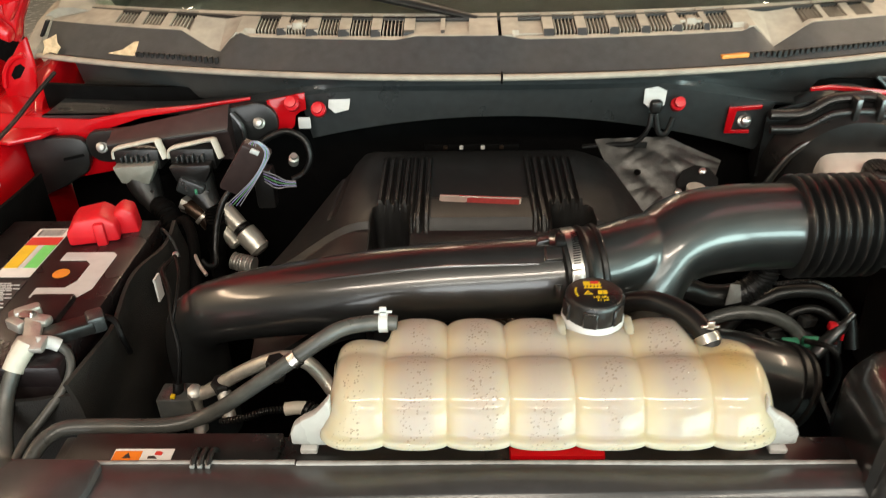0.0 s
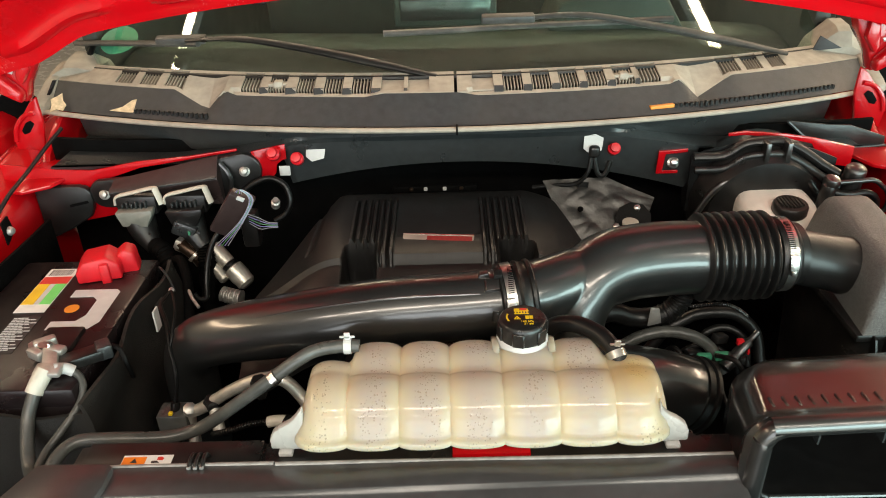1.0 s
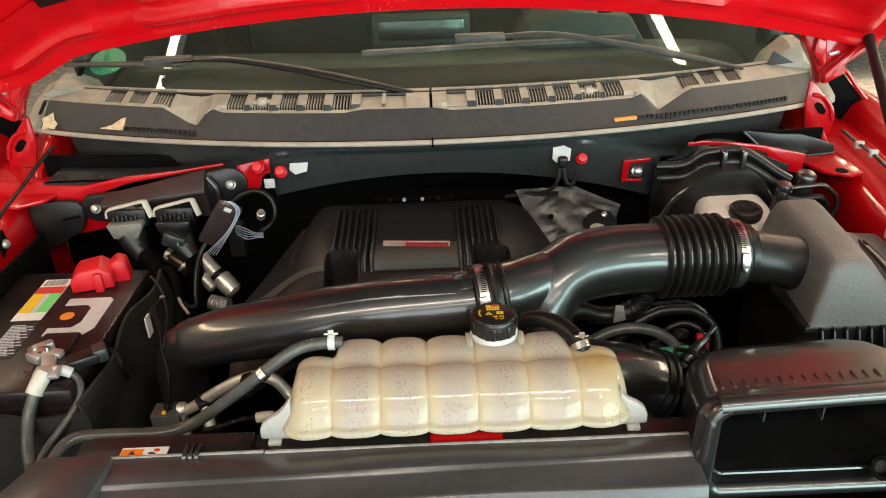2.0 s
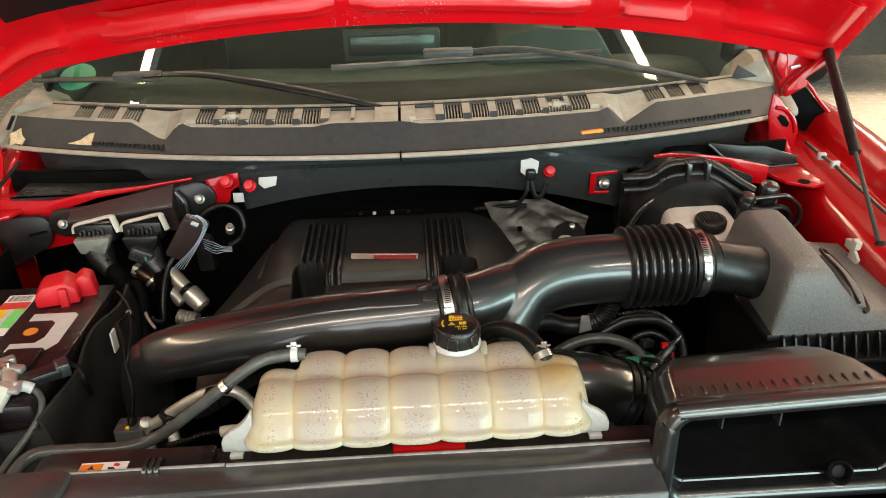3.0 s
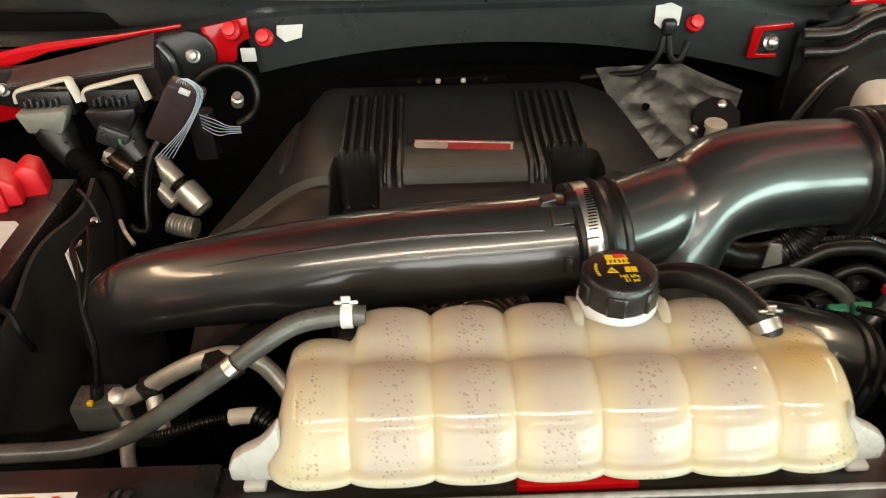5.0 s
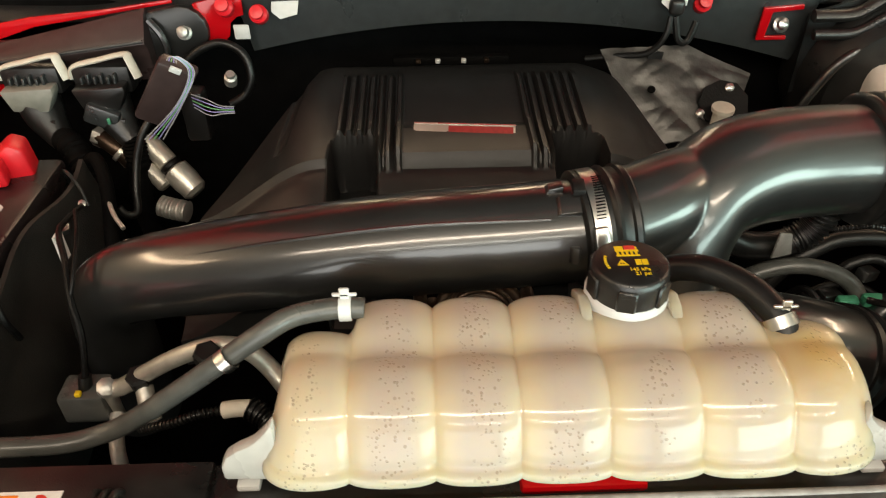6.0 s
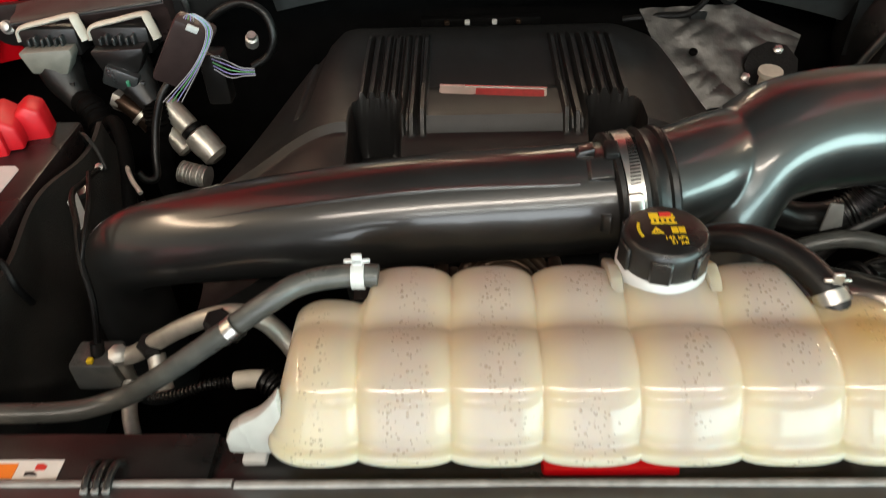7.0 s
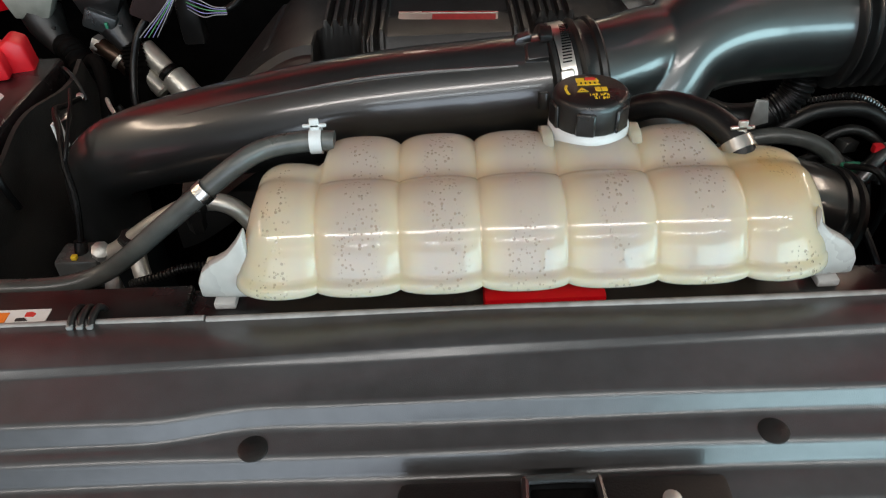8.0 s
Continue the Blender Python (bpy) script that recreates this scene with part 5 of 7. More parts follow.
def cover_z(x, y):
    z = 1.150
    # shoulders roll away on both flanks
    z -= 0.090 * smooth01(-0.215, -0.40, x) + 0.020 * smooth01(0.12, 0.20, x) + 0.060 * smooth01(0.17, 0.265, x)
    # a step below the badge, then the front apron falls away
    z -= 0.010 * smooth01(1.098, 1.088, y) + 0.062 * smooth01(1.10, 0.955, y)
    z += 0.010 * smooth01(1.13, 1.30, y)
    z -= 0.06 * smooth01(1.33, 1.41, y)
    for x0, n in ((-0.205, 7), (0.034, 7)):
        q = (x - x0) / 0.0125
        if 0 <= q <= n:
            y0 = 1.145 if q < 4.4 and x < 0 or q > 2.6 and x > 0 else 1.085
            on = smooth01(y0 - 0.004, y0 + 0.004, y) * smooth01(1.315, 1.275, y)
            z += 0.009 * on * smooth01(0.14, 0.30, q - math.floor(q)) * smooth01(0.86, 0.70, q - math.floor(q))
    # two pockets with rounded mouths
    for cx, w0 in ((-0.180, 0.031), (0.098, 0.034)):
        w = abs(x - cx) / w0
        if w < 1 and y < 1.15:
            back = 1.148 - 0.010 * w ** 4
            z -= 0.075 * smooth01(back, back - 0.010, y) * smooth01(1.0, 0.80, w)
    gap = abs(x + 0.262 + 0.10 * (1.33 - y))
    z -= 0.005 * smooth01(0.008, 0.004, gap) * smooth01(1.15, 1.16, y) * smooth01(1.34, 1.33, y)
    # raised plate that carries the badge
    z += 0.006 * smooth01(-0.131, -0.127, x) * smooth01(0.045, 0.041, x) * smooth01(1.086, 1.090, y) * smooth01(1.175, 1.155, y)
    return z


def cover_at(u, v):
    y = 0.955 + 0.450 * v
    xl = -0.385 + 0.16 * smooth01(1.06, 1.40, y)
    xr = 0.262 - 0.05 * smooth01(1.12, 0.98, y) - 0.085 * smooth01(1.15, 1.40, y)
    x = -0.385 + 0.647 * u
    x += (xl + 0.385) * smooth01(-0.212, -0.385, x) + (xr - 0.262) * smooth01(0.135, 0.262, x)
    return Vector((x, y, cover_z(x, y)))


part("cover_shell", sheet(cover_at, 300, 130, (0, 0, -0.04)), ENGINE_BLACK, cover, sharp=0.5)
badge = part("badge", rbox(-0.064, 0.064, -0.0095, 0.0095, 0, 0.003, 0.001, Matrix.Translation((-0.042, 1.148, 1.1545)) @ Matrix.Rotation(-0.10, 4, "Z") @ Matrix.Rotation(0.35, 4, "X")), ALLOY, cover, "silver and red bar badge")
bm_ = Matrix.Translation((-0.042, 1.148, 1.1545)) @ Matrix.Rotation(-0.10, 4, "Z") @ Matrix.Rotation(0.35, 4, "X")
part("red_bar", rbox(-0.020, 0.061, -0.0055, 0.0055, 0.003, 0.0036, 0, bm_), BADGE_RED, badge)
part("badge_frame", prism([(-0.064, -0.0095), (0.064, -0.0095), (0.064, -0.0075), (-0.064, -0.0075)], "z", 0.003, 0.0042, 0, None, bm_), STEEL, badge)
part("badge_frame", prism([(-0.064, 0.0075), (0.064, 0.0075), (0.064, 0.0095), (-0.064, 0.0095)], "z", 0.003, 0.0042, 0, None, bm_), STEEL, badge)
part("silver_bar", rbox(-0.061, -0.022, -0.0055, 0.0055, 0.003, 0.0036, 0, bm_), ALLOY, badge)

# connectors behind the engine cover
rail = thing("fuel_rail_connectors", (-0.05, 1.40, 1.14), "row of small brass and white connectors behind the cover", "connectors")
part("rail", rbox(-0.14, 0.04, 1.405, 1.42, 1.125, 1.142, 0.004), UNDER, rail)
for cx, mt in ((-0.10, BRONZE), (-0.07, LABEL_GREY), (-0.03, LABEL_GREY), (0.005, BRONZE)):
    part("plug", rbox(cx - 0.004, cx + 0.004, 1.397, 1.405, 1.134, 1.141, 0.002), mt, rail)
def foil_at(u, v):
    fold = 0.006 * abs(noise.noise(Vector((2.6 * u + 1.5 * v, 1.6 * v, 0.3)))) + 0.0045 * abs(noise.noise(Vector((5 * u - 4 * v, 5 * v, 2.3))))
    # an uneven quadrilateral, its lower edge shorter and the outer corner hanging
    low = Vector((0.225, 1.27, 1.058)).lerp(Vector((0.350, 1.27, 1.062)), u)
    high = Vector((0.170, 1.365, 1.166)).lerp(Vector((0.300, 1.365, 1.168)), min(u / 0.7, 1.0)).lerp(Vector((0.395, 1.345, 1.130)), max(0.0, (u - 0.7) / 0.3))
    return low.lerp(high, v) + Vector((0, -0.3, 0.9)) * fold


foil = part("heat_shield", sheet(foil_at, 60, 44, (0, 0.001, -0.002)), FOIL, sharp=0.25)
# near-black disc stands in for a shaded hole in the foil
part("rivet", lathe([(0.006, 0), (0.006, 0.002), (0.001, 0.003)], foil_at(0.30, 0.55) + Vector((0, -0.001, 0.001)), (0, -0.5, 0.85), 10), UNDER, foil)
part("rivet", lathe([(0.006, 0), (0.006, 0.003), (0.001, 0.004)], foil_at(0.75, 0.25) + Vector((0, -0.001, 0.001)), (0, -0.5, 0.85), 10), STEEL, foil)
tagged(foil, "crinkled silver foil heat shield beside the engine cover", "heat shield")

# ---- battery ----
bat = thing("battery", (-0.68, 0.98, 0.92), "black battery with coloured warning labels on its lid", "battery")
part("case", rbox(-0.80, -0.562, 0.80, 1.165, 0.92, 1.10, 0.008), BATTERY_BLACK, bat)
part("lid", rbox(-0.803, -0.559, 0.797, 1.168, 1.085, 1.118, 0.006), BATTERY_BLACK, bat)
part("vent_bar", rbox(-0.66, -0.60, 0.885, 0.945, 1.112, 1.126, 0.004), BATTERY_BLACK, bat)
Z = 1.1184
lab = part("warning_label", rbox(-0.744, -0.692, 0.996, 1.136, Z, Z + 0.0006, 0), LABEL_WHITE, bat, "white label with red, yellow and green fields")
part("red_field", rbox(-0.743, -0.693, 1.085, 1.108, Z, Z + 0.0012, 0), LABEL_RED, lab)
part("yellow_field", rbox(-0.743, -0.722, 1.020, 1.084, Z, Z + 0.0012, 0), LABEL_YELLOW, lab)
part("grey_field", rbox(-0.721, -0.713, 1.020, 1.084, Z, Z + 0.0012, 0), LABEL_GREY, lab)
part("green_field", rbox(-0.712, -0.693, 1.020, 1.084, Z, Z + 0.0012, 0), LABEL_GREEN, lab)
bars = None
for k in range(12):
    w = 0.0009 + 0.0009 * (k % 3 == 0)
    bars = rbox(-0.738 + k * 0.0034, -0.738 + k * 0.0034 + w, 1.113, 1.132, Z, Z + 0.0012, 0, None, bars)
part("bar_print", bars, PRINT_DARK, lab)
lab2 = part("data_label", rbox(-0.735, -0.690, 0.885, 0.985, Z, Z + 0.0006, 0), PRINT_DARK, bat)
bars = None
for k in range(21):
    x0 = -0.733
    for j in range(4):
        w = 0.005 + 0.0012 * ((k * 7 + j * 5) % 5)
        bars = rbox(x0, x0 + w, 0.888 + k * 0.0045, 0.8901 + k * 0.0045, Z, Z + 0.0012, 0, None, bars)
        x0 += w + 0.0012
part("fine_print", bars, LABEL_GREY, lab2)
u_poly = [(-0.668, 0.945), (-0.600, 0.945), (-0.588, 0.965), (-0.588, 1.055), (-0.596, 1.063), (-0.668, 1.063), (-0.668, 1.040), (-0.628, 1.040), (-0.618, 1.030), (-0.618, 0.985), (-0.628, 0.968), (-0.668, 0.968)]
part("emblem", prism(u_poly, "z", Z, Z + 0.0006), LABEL_GREY, bat, "pale grey angular emblem")
part("date_sticker", lathe([(0.012, 0), (0.012, 0.0007), (0.001, 0.0007)], (-0.650, 1.005, Z), (0, 0, 1), 20), ORANGE_PLASTIC, bat)
part("date_sticker", lathe([(0.010, 0), (0.010, 0.0007), (0.001, 0.0007)], (-0.612, 0.868, Z), (0, 0, 1), 20), ORANGE_PLASTIC, bat)

red_cap = thing("terminal_cover", (-0.625, 1.125, 1.118), "bright red moulded cover over the positive terminal", "terminal cover")
cap_m = Matrix.Translation((-0.635, 1.118, 1.118)) @ Matrix.Rotation(0.25, 4, "Z")
part("cover_body", prism([(-0.045, 0.0), (-0.045, 0.022), (-0.030, 0.040), (0.010, 0.045), (0.028, 0.030), (0.030, 0.0)], "y", -0.028, 0.030, 0.005, None, cap_m), RED_PLASTIC, red_cap)
part("cover_nose", prism([(0.018, -0.006), (0.018, 0.030), (0.036, 0.044), (0.052, 0.036), (0.056, -0.006)], "y", -0.005, 0.034, 0.005, None, cap_m), RED_PLASTIC, red_cap)
part("cover_ridge", rbox(-0.004, 0.012, -0.036, -0.020, -0.01, 0.036, 0.004, cap_m), RED_PLASTIC, red_cap)

neg = thing("battery_clamp", (-0.61, 0.86, 1.118), "silver battery terminal clamp with two grey cables", "terminal clamp")
part("post", lathe([(0.010, 0), (0.009, 0.022), (0.007, 0.024)], (-0.622, 0.872, 1.115), (0, 0, 1), 16), ALLOY, neg)
part("clamp", lathe([(0.010, 0.004), (0.0165, 0.004), (0.0165, 0.018), (0.010, 0.018)], (-0.622, 0.872, 1.115), (0, 0, 1), 18, closed=True), ALLOY, neg)
part("clamp_jaw", rbox(-0.016, 0.016, -0.008, 0.008, -0.008, 0.010, 0.004, Matrix.Translation((-0.632, 0.884, 1.136)) @ Matrix.Rotation(0.6, 4, "Z")), ALLOY, neg)
part("clamp_jaw", rbox(-0.014, 0.014, -0.007, 0.007, -0.008, 0.008, 0.004, Matrix.Translation((-0.637, 0.862, 1.134)) @ Matrix.Rotation(-0.5, 4, "Z")), ALLOY, neg)
part("clamp_tongue", rbox(-0.011, 0.011, -0.030, 0.030, -0.006, 0.006, 0.004, Matrix.Translation((-0.607, 0.845, 1.134)) @ Matrix.Rotation(0.35, 4, "Z") @ Matrix.Rotation(0.15, 4, "X")), ALLOY, neg)
part("clamp_tongue", rbox(-0.018, 0.014, -0.008, 0.008, -0.006, 0.006, 0.004, Matrix.Translation((-0.607, 0.866, 1.138)) @ Matrix.Rotation(-0.2, 4, "Z")), ALLOY, neg)
part("bolt", lathe([(0.006, -0.012), (0.006, 0.03), (0.004, 0.032)], (-0.642, 0.878, 1.138), (0.8, -0.3, 0.2), 6), STEEL, neg)
part("lug", rbox(-0.020, 0.020, -0.012, 0.012, -0.005, 0.005, 0.004, Matrix.Translation((-0.598, 0.820, 1.136)) @ Matrix.Rotation(0.2, 4, "X")), ALLOY, neg)
part("ferrule", tube([(-0.602, 0.820, 1.136), (-0.608, 0.808, 1.127), (-0.614, 0.796, 1.114)], 0.0125, 14, 4), IVORY_NYLON, neg, "cream cable ferrule")
part("ferrule", tube([(-0.592, 0.822, 1.136), (-0.580, 0.830, 1.131), (-0.570, 0.832, 1.124)], 0.0085, 14, 4), WHITE_NYLON, neg)
part("cable", tube([(-0.610, 0.803, 1.122), (-0.615, 0.790, 1.108), (-0.619, 0.773, 1.088), (-0.613, 0.743, 1.062), (-0.600, 0.715, 1.048), (-0.575, 0.685, 1.06)], 0.0092, 14, 8), HOSE_GREY, neg)
part("cable", tube([(-0.576, 0.832, 1.128), (-0.562, 0.828, 1.118), (-0.554, 0.815, 1.106), (-0.557, 0.797, 1.090), (-0.574, 0.768, 1.070), (-0.588, 0.740, 1.056), (-0.588, 0.705, 1.05)], 0.0055, 12, 8), HOSE_GREY, neg)
sens = thing("battery_sensor", (-0.57, 0.86, 1.118), "dark blue-grey plastic battery current sensor", "sensor")
sm_ = Matrix.Translation((-0.572, 0.862, 1.124)) @ Matrix.Rotation(0.55, 4, "Z")
part("sensor_body", rbox(-0.034, 0.030, -0.014, 0.014, -0.008, 0.010, 0.004, sm_), SATIN_BLACK, sens)
part("sensor_plug", rbox(0.022, 0.044, -0.012, 0.016, -0.010, 0.014, 0.004, sm_), GREY_PLASTIC, sens)
part("lead", tube([(-0.535, 0.885, 1.13), (-0.52, 0.88, 1.125), (-0.512, 0.872, 1.105), (-0.515, 0.885, 1.07)], 0.004, 8, 6), LOOM_BLACK, sens)
jacket = thing("battery_jacket", (-0.68, 0.98, 0.86), "dark grey fabric thermal jacket round the battery", "jacket")
part("side_panel", sheet(lambda u, v: Vector((-0.548 + 0.008 * math.sin(9 * u) + 0.022 * v + 0.004 * math.sin(11 * v + 5 * u), 0.78 + 0.40 * u, 1.106 + 0.005 * math.sin(13 * u) - 0.26 * v)), 40, 20, (0.006, 0, 0)), FABRIC, jacket)
part("front_panel", sheet(lambda u, v: Vector((-0.86 + 0.32 * u, 0.785 - 0.02 * v + 0.006 * math.sin(14 * u), 1.085 - 0.22 * v)), 20, 10, (0, -0.006, 0)), FABRIC, jacket)
part("tag", rbox(-0.532, -0.529, 1.03, 1.05, 1.05, 1.09, 0), LABEL_WHITE, jacket, "small white fabric tag")

# ---- engine control module ----
ecm = thing("control_module", (-0.55, 1.35, 1.15), "black engine control module with two levered plugs", "control module")
def lobe(cx, cz, r, a0, a1, n=8):
    return [(cx + r * math.cos(radians(a0 + (a1 - a0) * k / n)), cz + r * math.sin(radians(a0 + (a1 - a0) * k / n))) for k in range(n + 1)]


part("mount_plate", prism(lobe(-0.716, 1.171, 0.031, 260, 110) + [(-0.66, 1.205)] + lobe(-0.428, 1.214, 0.036, 110, -60) + [(-0.46, 1.155), (-0.60, 1.135)], "y", 1.343, 1.358, 0.004), SATIN_BLACK, ecm)


def case_section(x):
    k = (x + 0.690) / 0.215
    back, edge = 1.199 + 0.046 * k, 1.187 + 0.027 * k
    return [Vector((x, 1.352, back)), Vector((x, 1.344, back + 0.003)), Vector((x, 1.332, back - 0.004)), Vector((x, 1.318, edge + 0.006)), Vector((x, 1.312, edge)), Vector((x, 1.3115, edge - 0.004)), Vector((x, 1.318, edge - 0.012)), Vector((x, 1.33, 1.15)), Vector((x, 1.352, 1.15))]


part("module_case", loft([case_section(x) for x in np.linspace(-0.692, -0.474, 14)]), SHELL_BROWN, ecm)
part("case_edge", tube([case_section(x)[4] + Vector((0, -0.001, 0.0)) for x in (-0.690, -0.62, -0.55, -0.476)], 0.0026, 8, 6), GREY_PLASTIC, ecm)
part("case_stay", tube([(-0.470, 1.335, 1.235), (-0.455, 1.330, 1.215), (-0.452, 1.330, 1.19), (-0.462, 1.332, 1.165)], 0.005, 8, 6), GLOSS_BLACK, ecm)
for px, mt in ((-0.632, WHITE_NYLON), (-0.535, SATIN_BLACK)):
    pl = part("plug", rbox(px - 0.040, px + 0.040, 1.285, 1.345, 1.150, 1.190, 0.006), SATIN_BLACK, ecm)
    part("lever", tube([(px - 0.042, 1.292, 1.172), (px - 0.036, 1.292, 1.188), (px, 1.292, 1.197), (px + 0.036, 1.296, 1.203), (px + 0.042, 1.292, 1.198), (px + 0.050, 1.288, 1.172)], 0.0070, 8, 5, flat=0.5), IVORY_NYLON, pl, "ivory nylon locking lever")
    part("plug_face", prism([(-0.036, 0.0), (-0.026, -0.030), (0.022, -0.032), (0.036, -0.006), (0.036, 0.004)], "y", 1.262, 1.286, 0.003, None, Matrix.Translation((px, 0, 1.166))), PLUG_GREY if px < -0.6 else SATIN_BLACK, pl)
    for k in range(6):
        pin = rbox(px - 0.026 + 0.009 * k, px - 0.022 + 0.009 * k, 1.276, 1.290, 1.168, 1.178 + 0.004 * (k % 2), 0.001, None, None, 1)
        part("pin", pin, GREY_PLASTIC, pl)
    part("wire_boot", tube([(px, 1.288, 1.14, 0.030), (px + 0.008, 1.278, 1.120, 0.027), (px + 0.022, 1.266, 1.100, 0.020), (px + 0.030, 1.260, 1.090, 0.017)], 0.024, 16, 5, flat=0.8), SATIN_BLACK, pl)
    part("boot_rib", tube([(px - 0.018, 1.268, 1.128, 0.003), (px + 0.004, 1.262, 1.124, 0.003), (px + 0.026, 1.262, 1.120, 0.003)], 0.003, 8, 4), SATIN_BLACK, pl)
    part("loom_sleeve", tube([(px + 0.028, 1.262, 1.094, 0.016), (px + 0.050, 1.238, 1.096, 0.018), (px + 0.074, 1.212, 1.072, 0.018), (px + 0.084, 1.198, 1.03, 0.016), (px + 0.088, 1.19, 0.93, 0.016)] if px < -0.6 else [(px + 0.028, 1.262, 1.094, 0.016), (px + 0.030, 1.255, 1.06, 0.016), (px + 0.026, 1.245, 1.0, 0.015), (px + 0.026, 1.24, 0.92, 0.015)], 0.016, 14, 12, ribs=0.0012, pitch=0.006), UNDER, pl)
for bx, by, bz in ((-0.426, 1.341, 1.2145), (-0.716, 1.341, 1.1715)):
    b = part("bolt", lathe([(0.011, -0.004), (0.011, 0.0), (0.008, 0.002), (0.007, 0.008), (0.003, 0.01)], (bx, by, bz), (0, -0.9, 0.4), 14), ALLOY)
    tagged(b, "bright steel flange bolt in the cowl panel", "bolt", "cowl bolts")
b = part("bolt", lathe([(0.012, -0.004), (0.012, 0.0), (0.008, 0.002), (0.007, 0.008), (0.003, 0.01)], (0.43, 1.362, 1.2), (0, -0.9, 0.4), 14), STEEL)
tagged(b, "bright steel flange bolt in the cowl panel", "bolt", "cowl bolts")

# red steel showing round the cross panel
for nm, poly, y in (("red_flange", [(-0.92, 1.234), (-0.81, 1.219), (-0.737, 1.216), (-0.645, 1.232), (-0.538, 1.241), (-0.44, 1.254), (-0.44, 1.249), (-0.54, 1.2335), (-0.64, 1.219), (-0.70, 1.20), (-0.74, 1.192), (-0.748, 1.165), (-0.70, 1.13), (-0.705, 1.118), (-0.80, 1.10), (-0.92, 1.10)], 1.360),
                    ("red_flange", [(-0.411, 1.250), (-0.404, 1.252), (-0.342, 1.264), (-0.342, 1.233), (-0.352, 1.230), (-0.362, 1.222), (-0.366, 1.203), (-0.376, 1.193), (-0.392, 1.193), (-0.401, 1.202), (-0.404, 1.225)], 1.352),
                    ("red_flange", [(0.398, 1.226), (0.455, 1.230), (0.455, 1.223), (0.412, 1.219), (0.408, 1.184), (0.44, 1.184), (0.44, 1.178), (0.396, 1.178)], 1.358),
                    ("red_flange", [(0.528, 1.262), (0.56, 1.266), (0.64, 1.258), (0.70, 1.248), (0.78, 1.228), (0.78, 1.185), (0.72, 1.195), (0.695, 1.236), (0.64, 1.250), (0.56, 1.258), (0.528, 1.256)], 1.352)):
    part(nm, prism(poly, "y", y, y + 0.006, 0.001), RED_PAINT, truck)
for cx, cy, cz in ((-0.318, 1.345, 1.235), (0.309, 1.37, 1.229), (-0.362, 1.34, 1.248)):
    k = part("red_plug", lathe([(0.010, -0.006), (0.013, -0.002), (0.013, 0.010), (0.009, 0.014), (0.009, 0.022), (0.002, 0.023)], (cx, cy, cz), (0, -0.8, 0.5), 14), RED_PLASTIC)
    tagged(k, "small red plastic plug in the cowl panel", "plug", "red cowl plugs")
for cx, cy, cz in ((-0.284, 1.364, 1.243), (0.266, 1.358, 1.247)):
    k = part("sticker_tag", prism([(-0.020, -0.010), (-0.008, -0.020), (0.016, -0.014), (0.020, 0.010), (0.004, 0.018), (-0.018, 0.014)], "y", -0.002, 0.0, 0, None, Matrix.Translation((cx, cy, cz)) @ Matrix.Rotation(-0.4, 4, "X")), WHITE_NYLON)
    tagged(k, "torn white sticker on the cowl panel", "sticker", "white stickers")

# ---- brake fluid reservoir and booster ----
bf = thing("brake_fluid_reservoir", (0.58, 1.23, 1.10), "cream brake fluid reservoir with a black knurled cap", "reservoir")
part("bottle", loft([[Vector((0.606 + 0.072 * f * math.copysign(abs(math.cos(a)) ** 0.8, math.cos(a)), 1.262 + 0.080 * f * math.copysign(abs(math.sin(a)) ** 0.8, math.sin(a)), z + (0.16 * f * 0.08 * math.sin(a) if z > 1.13 else 0.0))) for a in np.linspace(0, 2 * math.pi, 41)[:-1]]
                     for z, f in ((1.06, 0.97), (1.10, 1.0), (1.136, 1.0), (1.148, 0.975), (1.157, 0.92), (1.163, 0.82), (1.166, 0.66), (1.167, 0.40))]), CREAM, bf, sharp=1.2)
part("cap", lathe([(0.029, 0), (0.0315, 0.004), (0.0315, 0.018), (0.029, 0.022), (0.001, 0.023)], (0.610, 1.217, 1.154), (0, -0.1, 1), 30), SATIN_BLACK, bf)
for k in range(7):
    part("cap_ridge", rbox(0.588 + 0.0065 * k, 0.591 + 0.0065 * k, 1.217 - 0.024 + 0.0015 * abs(k - 3) ** 1.5, 1.217 + 0.024 - 0.0015 * abs(k - 3) ** 1.5, 1.1755, 1.180, 0.0008, None, None, 1), SATIN_BLACK, bf)
boost = thing("brake_booster", (0.60, 1.35, 1.05), "black round brake booster behind the reservoir", "brake booster")
part("drum", lathe([(0.05, -0.07), (0.11, -0.06), (0.135, -0.02), (0.138, 0.02), (0.13, 0.05), (0.05, 0.055)], (0.60, 1.36, 1.12), (0, 1, 0.1), 40), SATIN_BLACK, boost)
part("pipe", tube([(0.455, 1.30, 1.08), (0.474, 1.30, 1.126), (0.504, 1.30, 1.172), (0.56, 1.30, 1.205), (0.617, 1.30, 1.212), (0.665, 1.30, 1.193), (0.70, 1.29, 1.15)], 0.007, 10, 8), GLOSS_BLACK, boost)
arch = [(0.46, 1.335, 1.222), (0.515, 1.330, 1.226), (0.55, 1.325, 1.250), (0.58, 1.322, 1.256), (0.62, 1.322, 1.256), (0.66, 1.318, 1.238), (0.70, 1.308, 1.212), (0.73, 1.300, 1.195)]
trim = part("bay_trim", tube([(x, y, z, 0.011) for x, y, z in arch], 0.011, 10, 5, flat=0.8), SATIN_BLACK)
tube_bm = tube([(x, y - 0.014, z - 0.022, 0.008) for x, y, z in arch], 0.008, 10, 5)
part("inner_rail", tube_bm, SATIN_BLACK, trim)
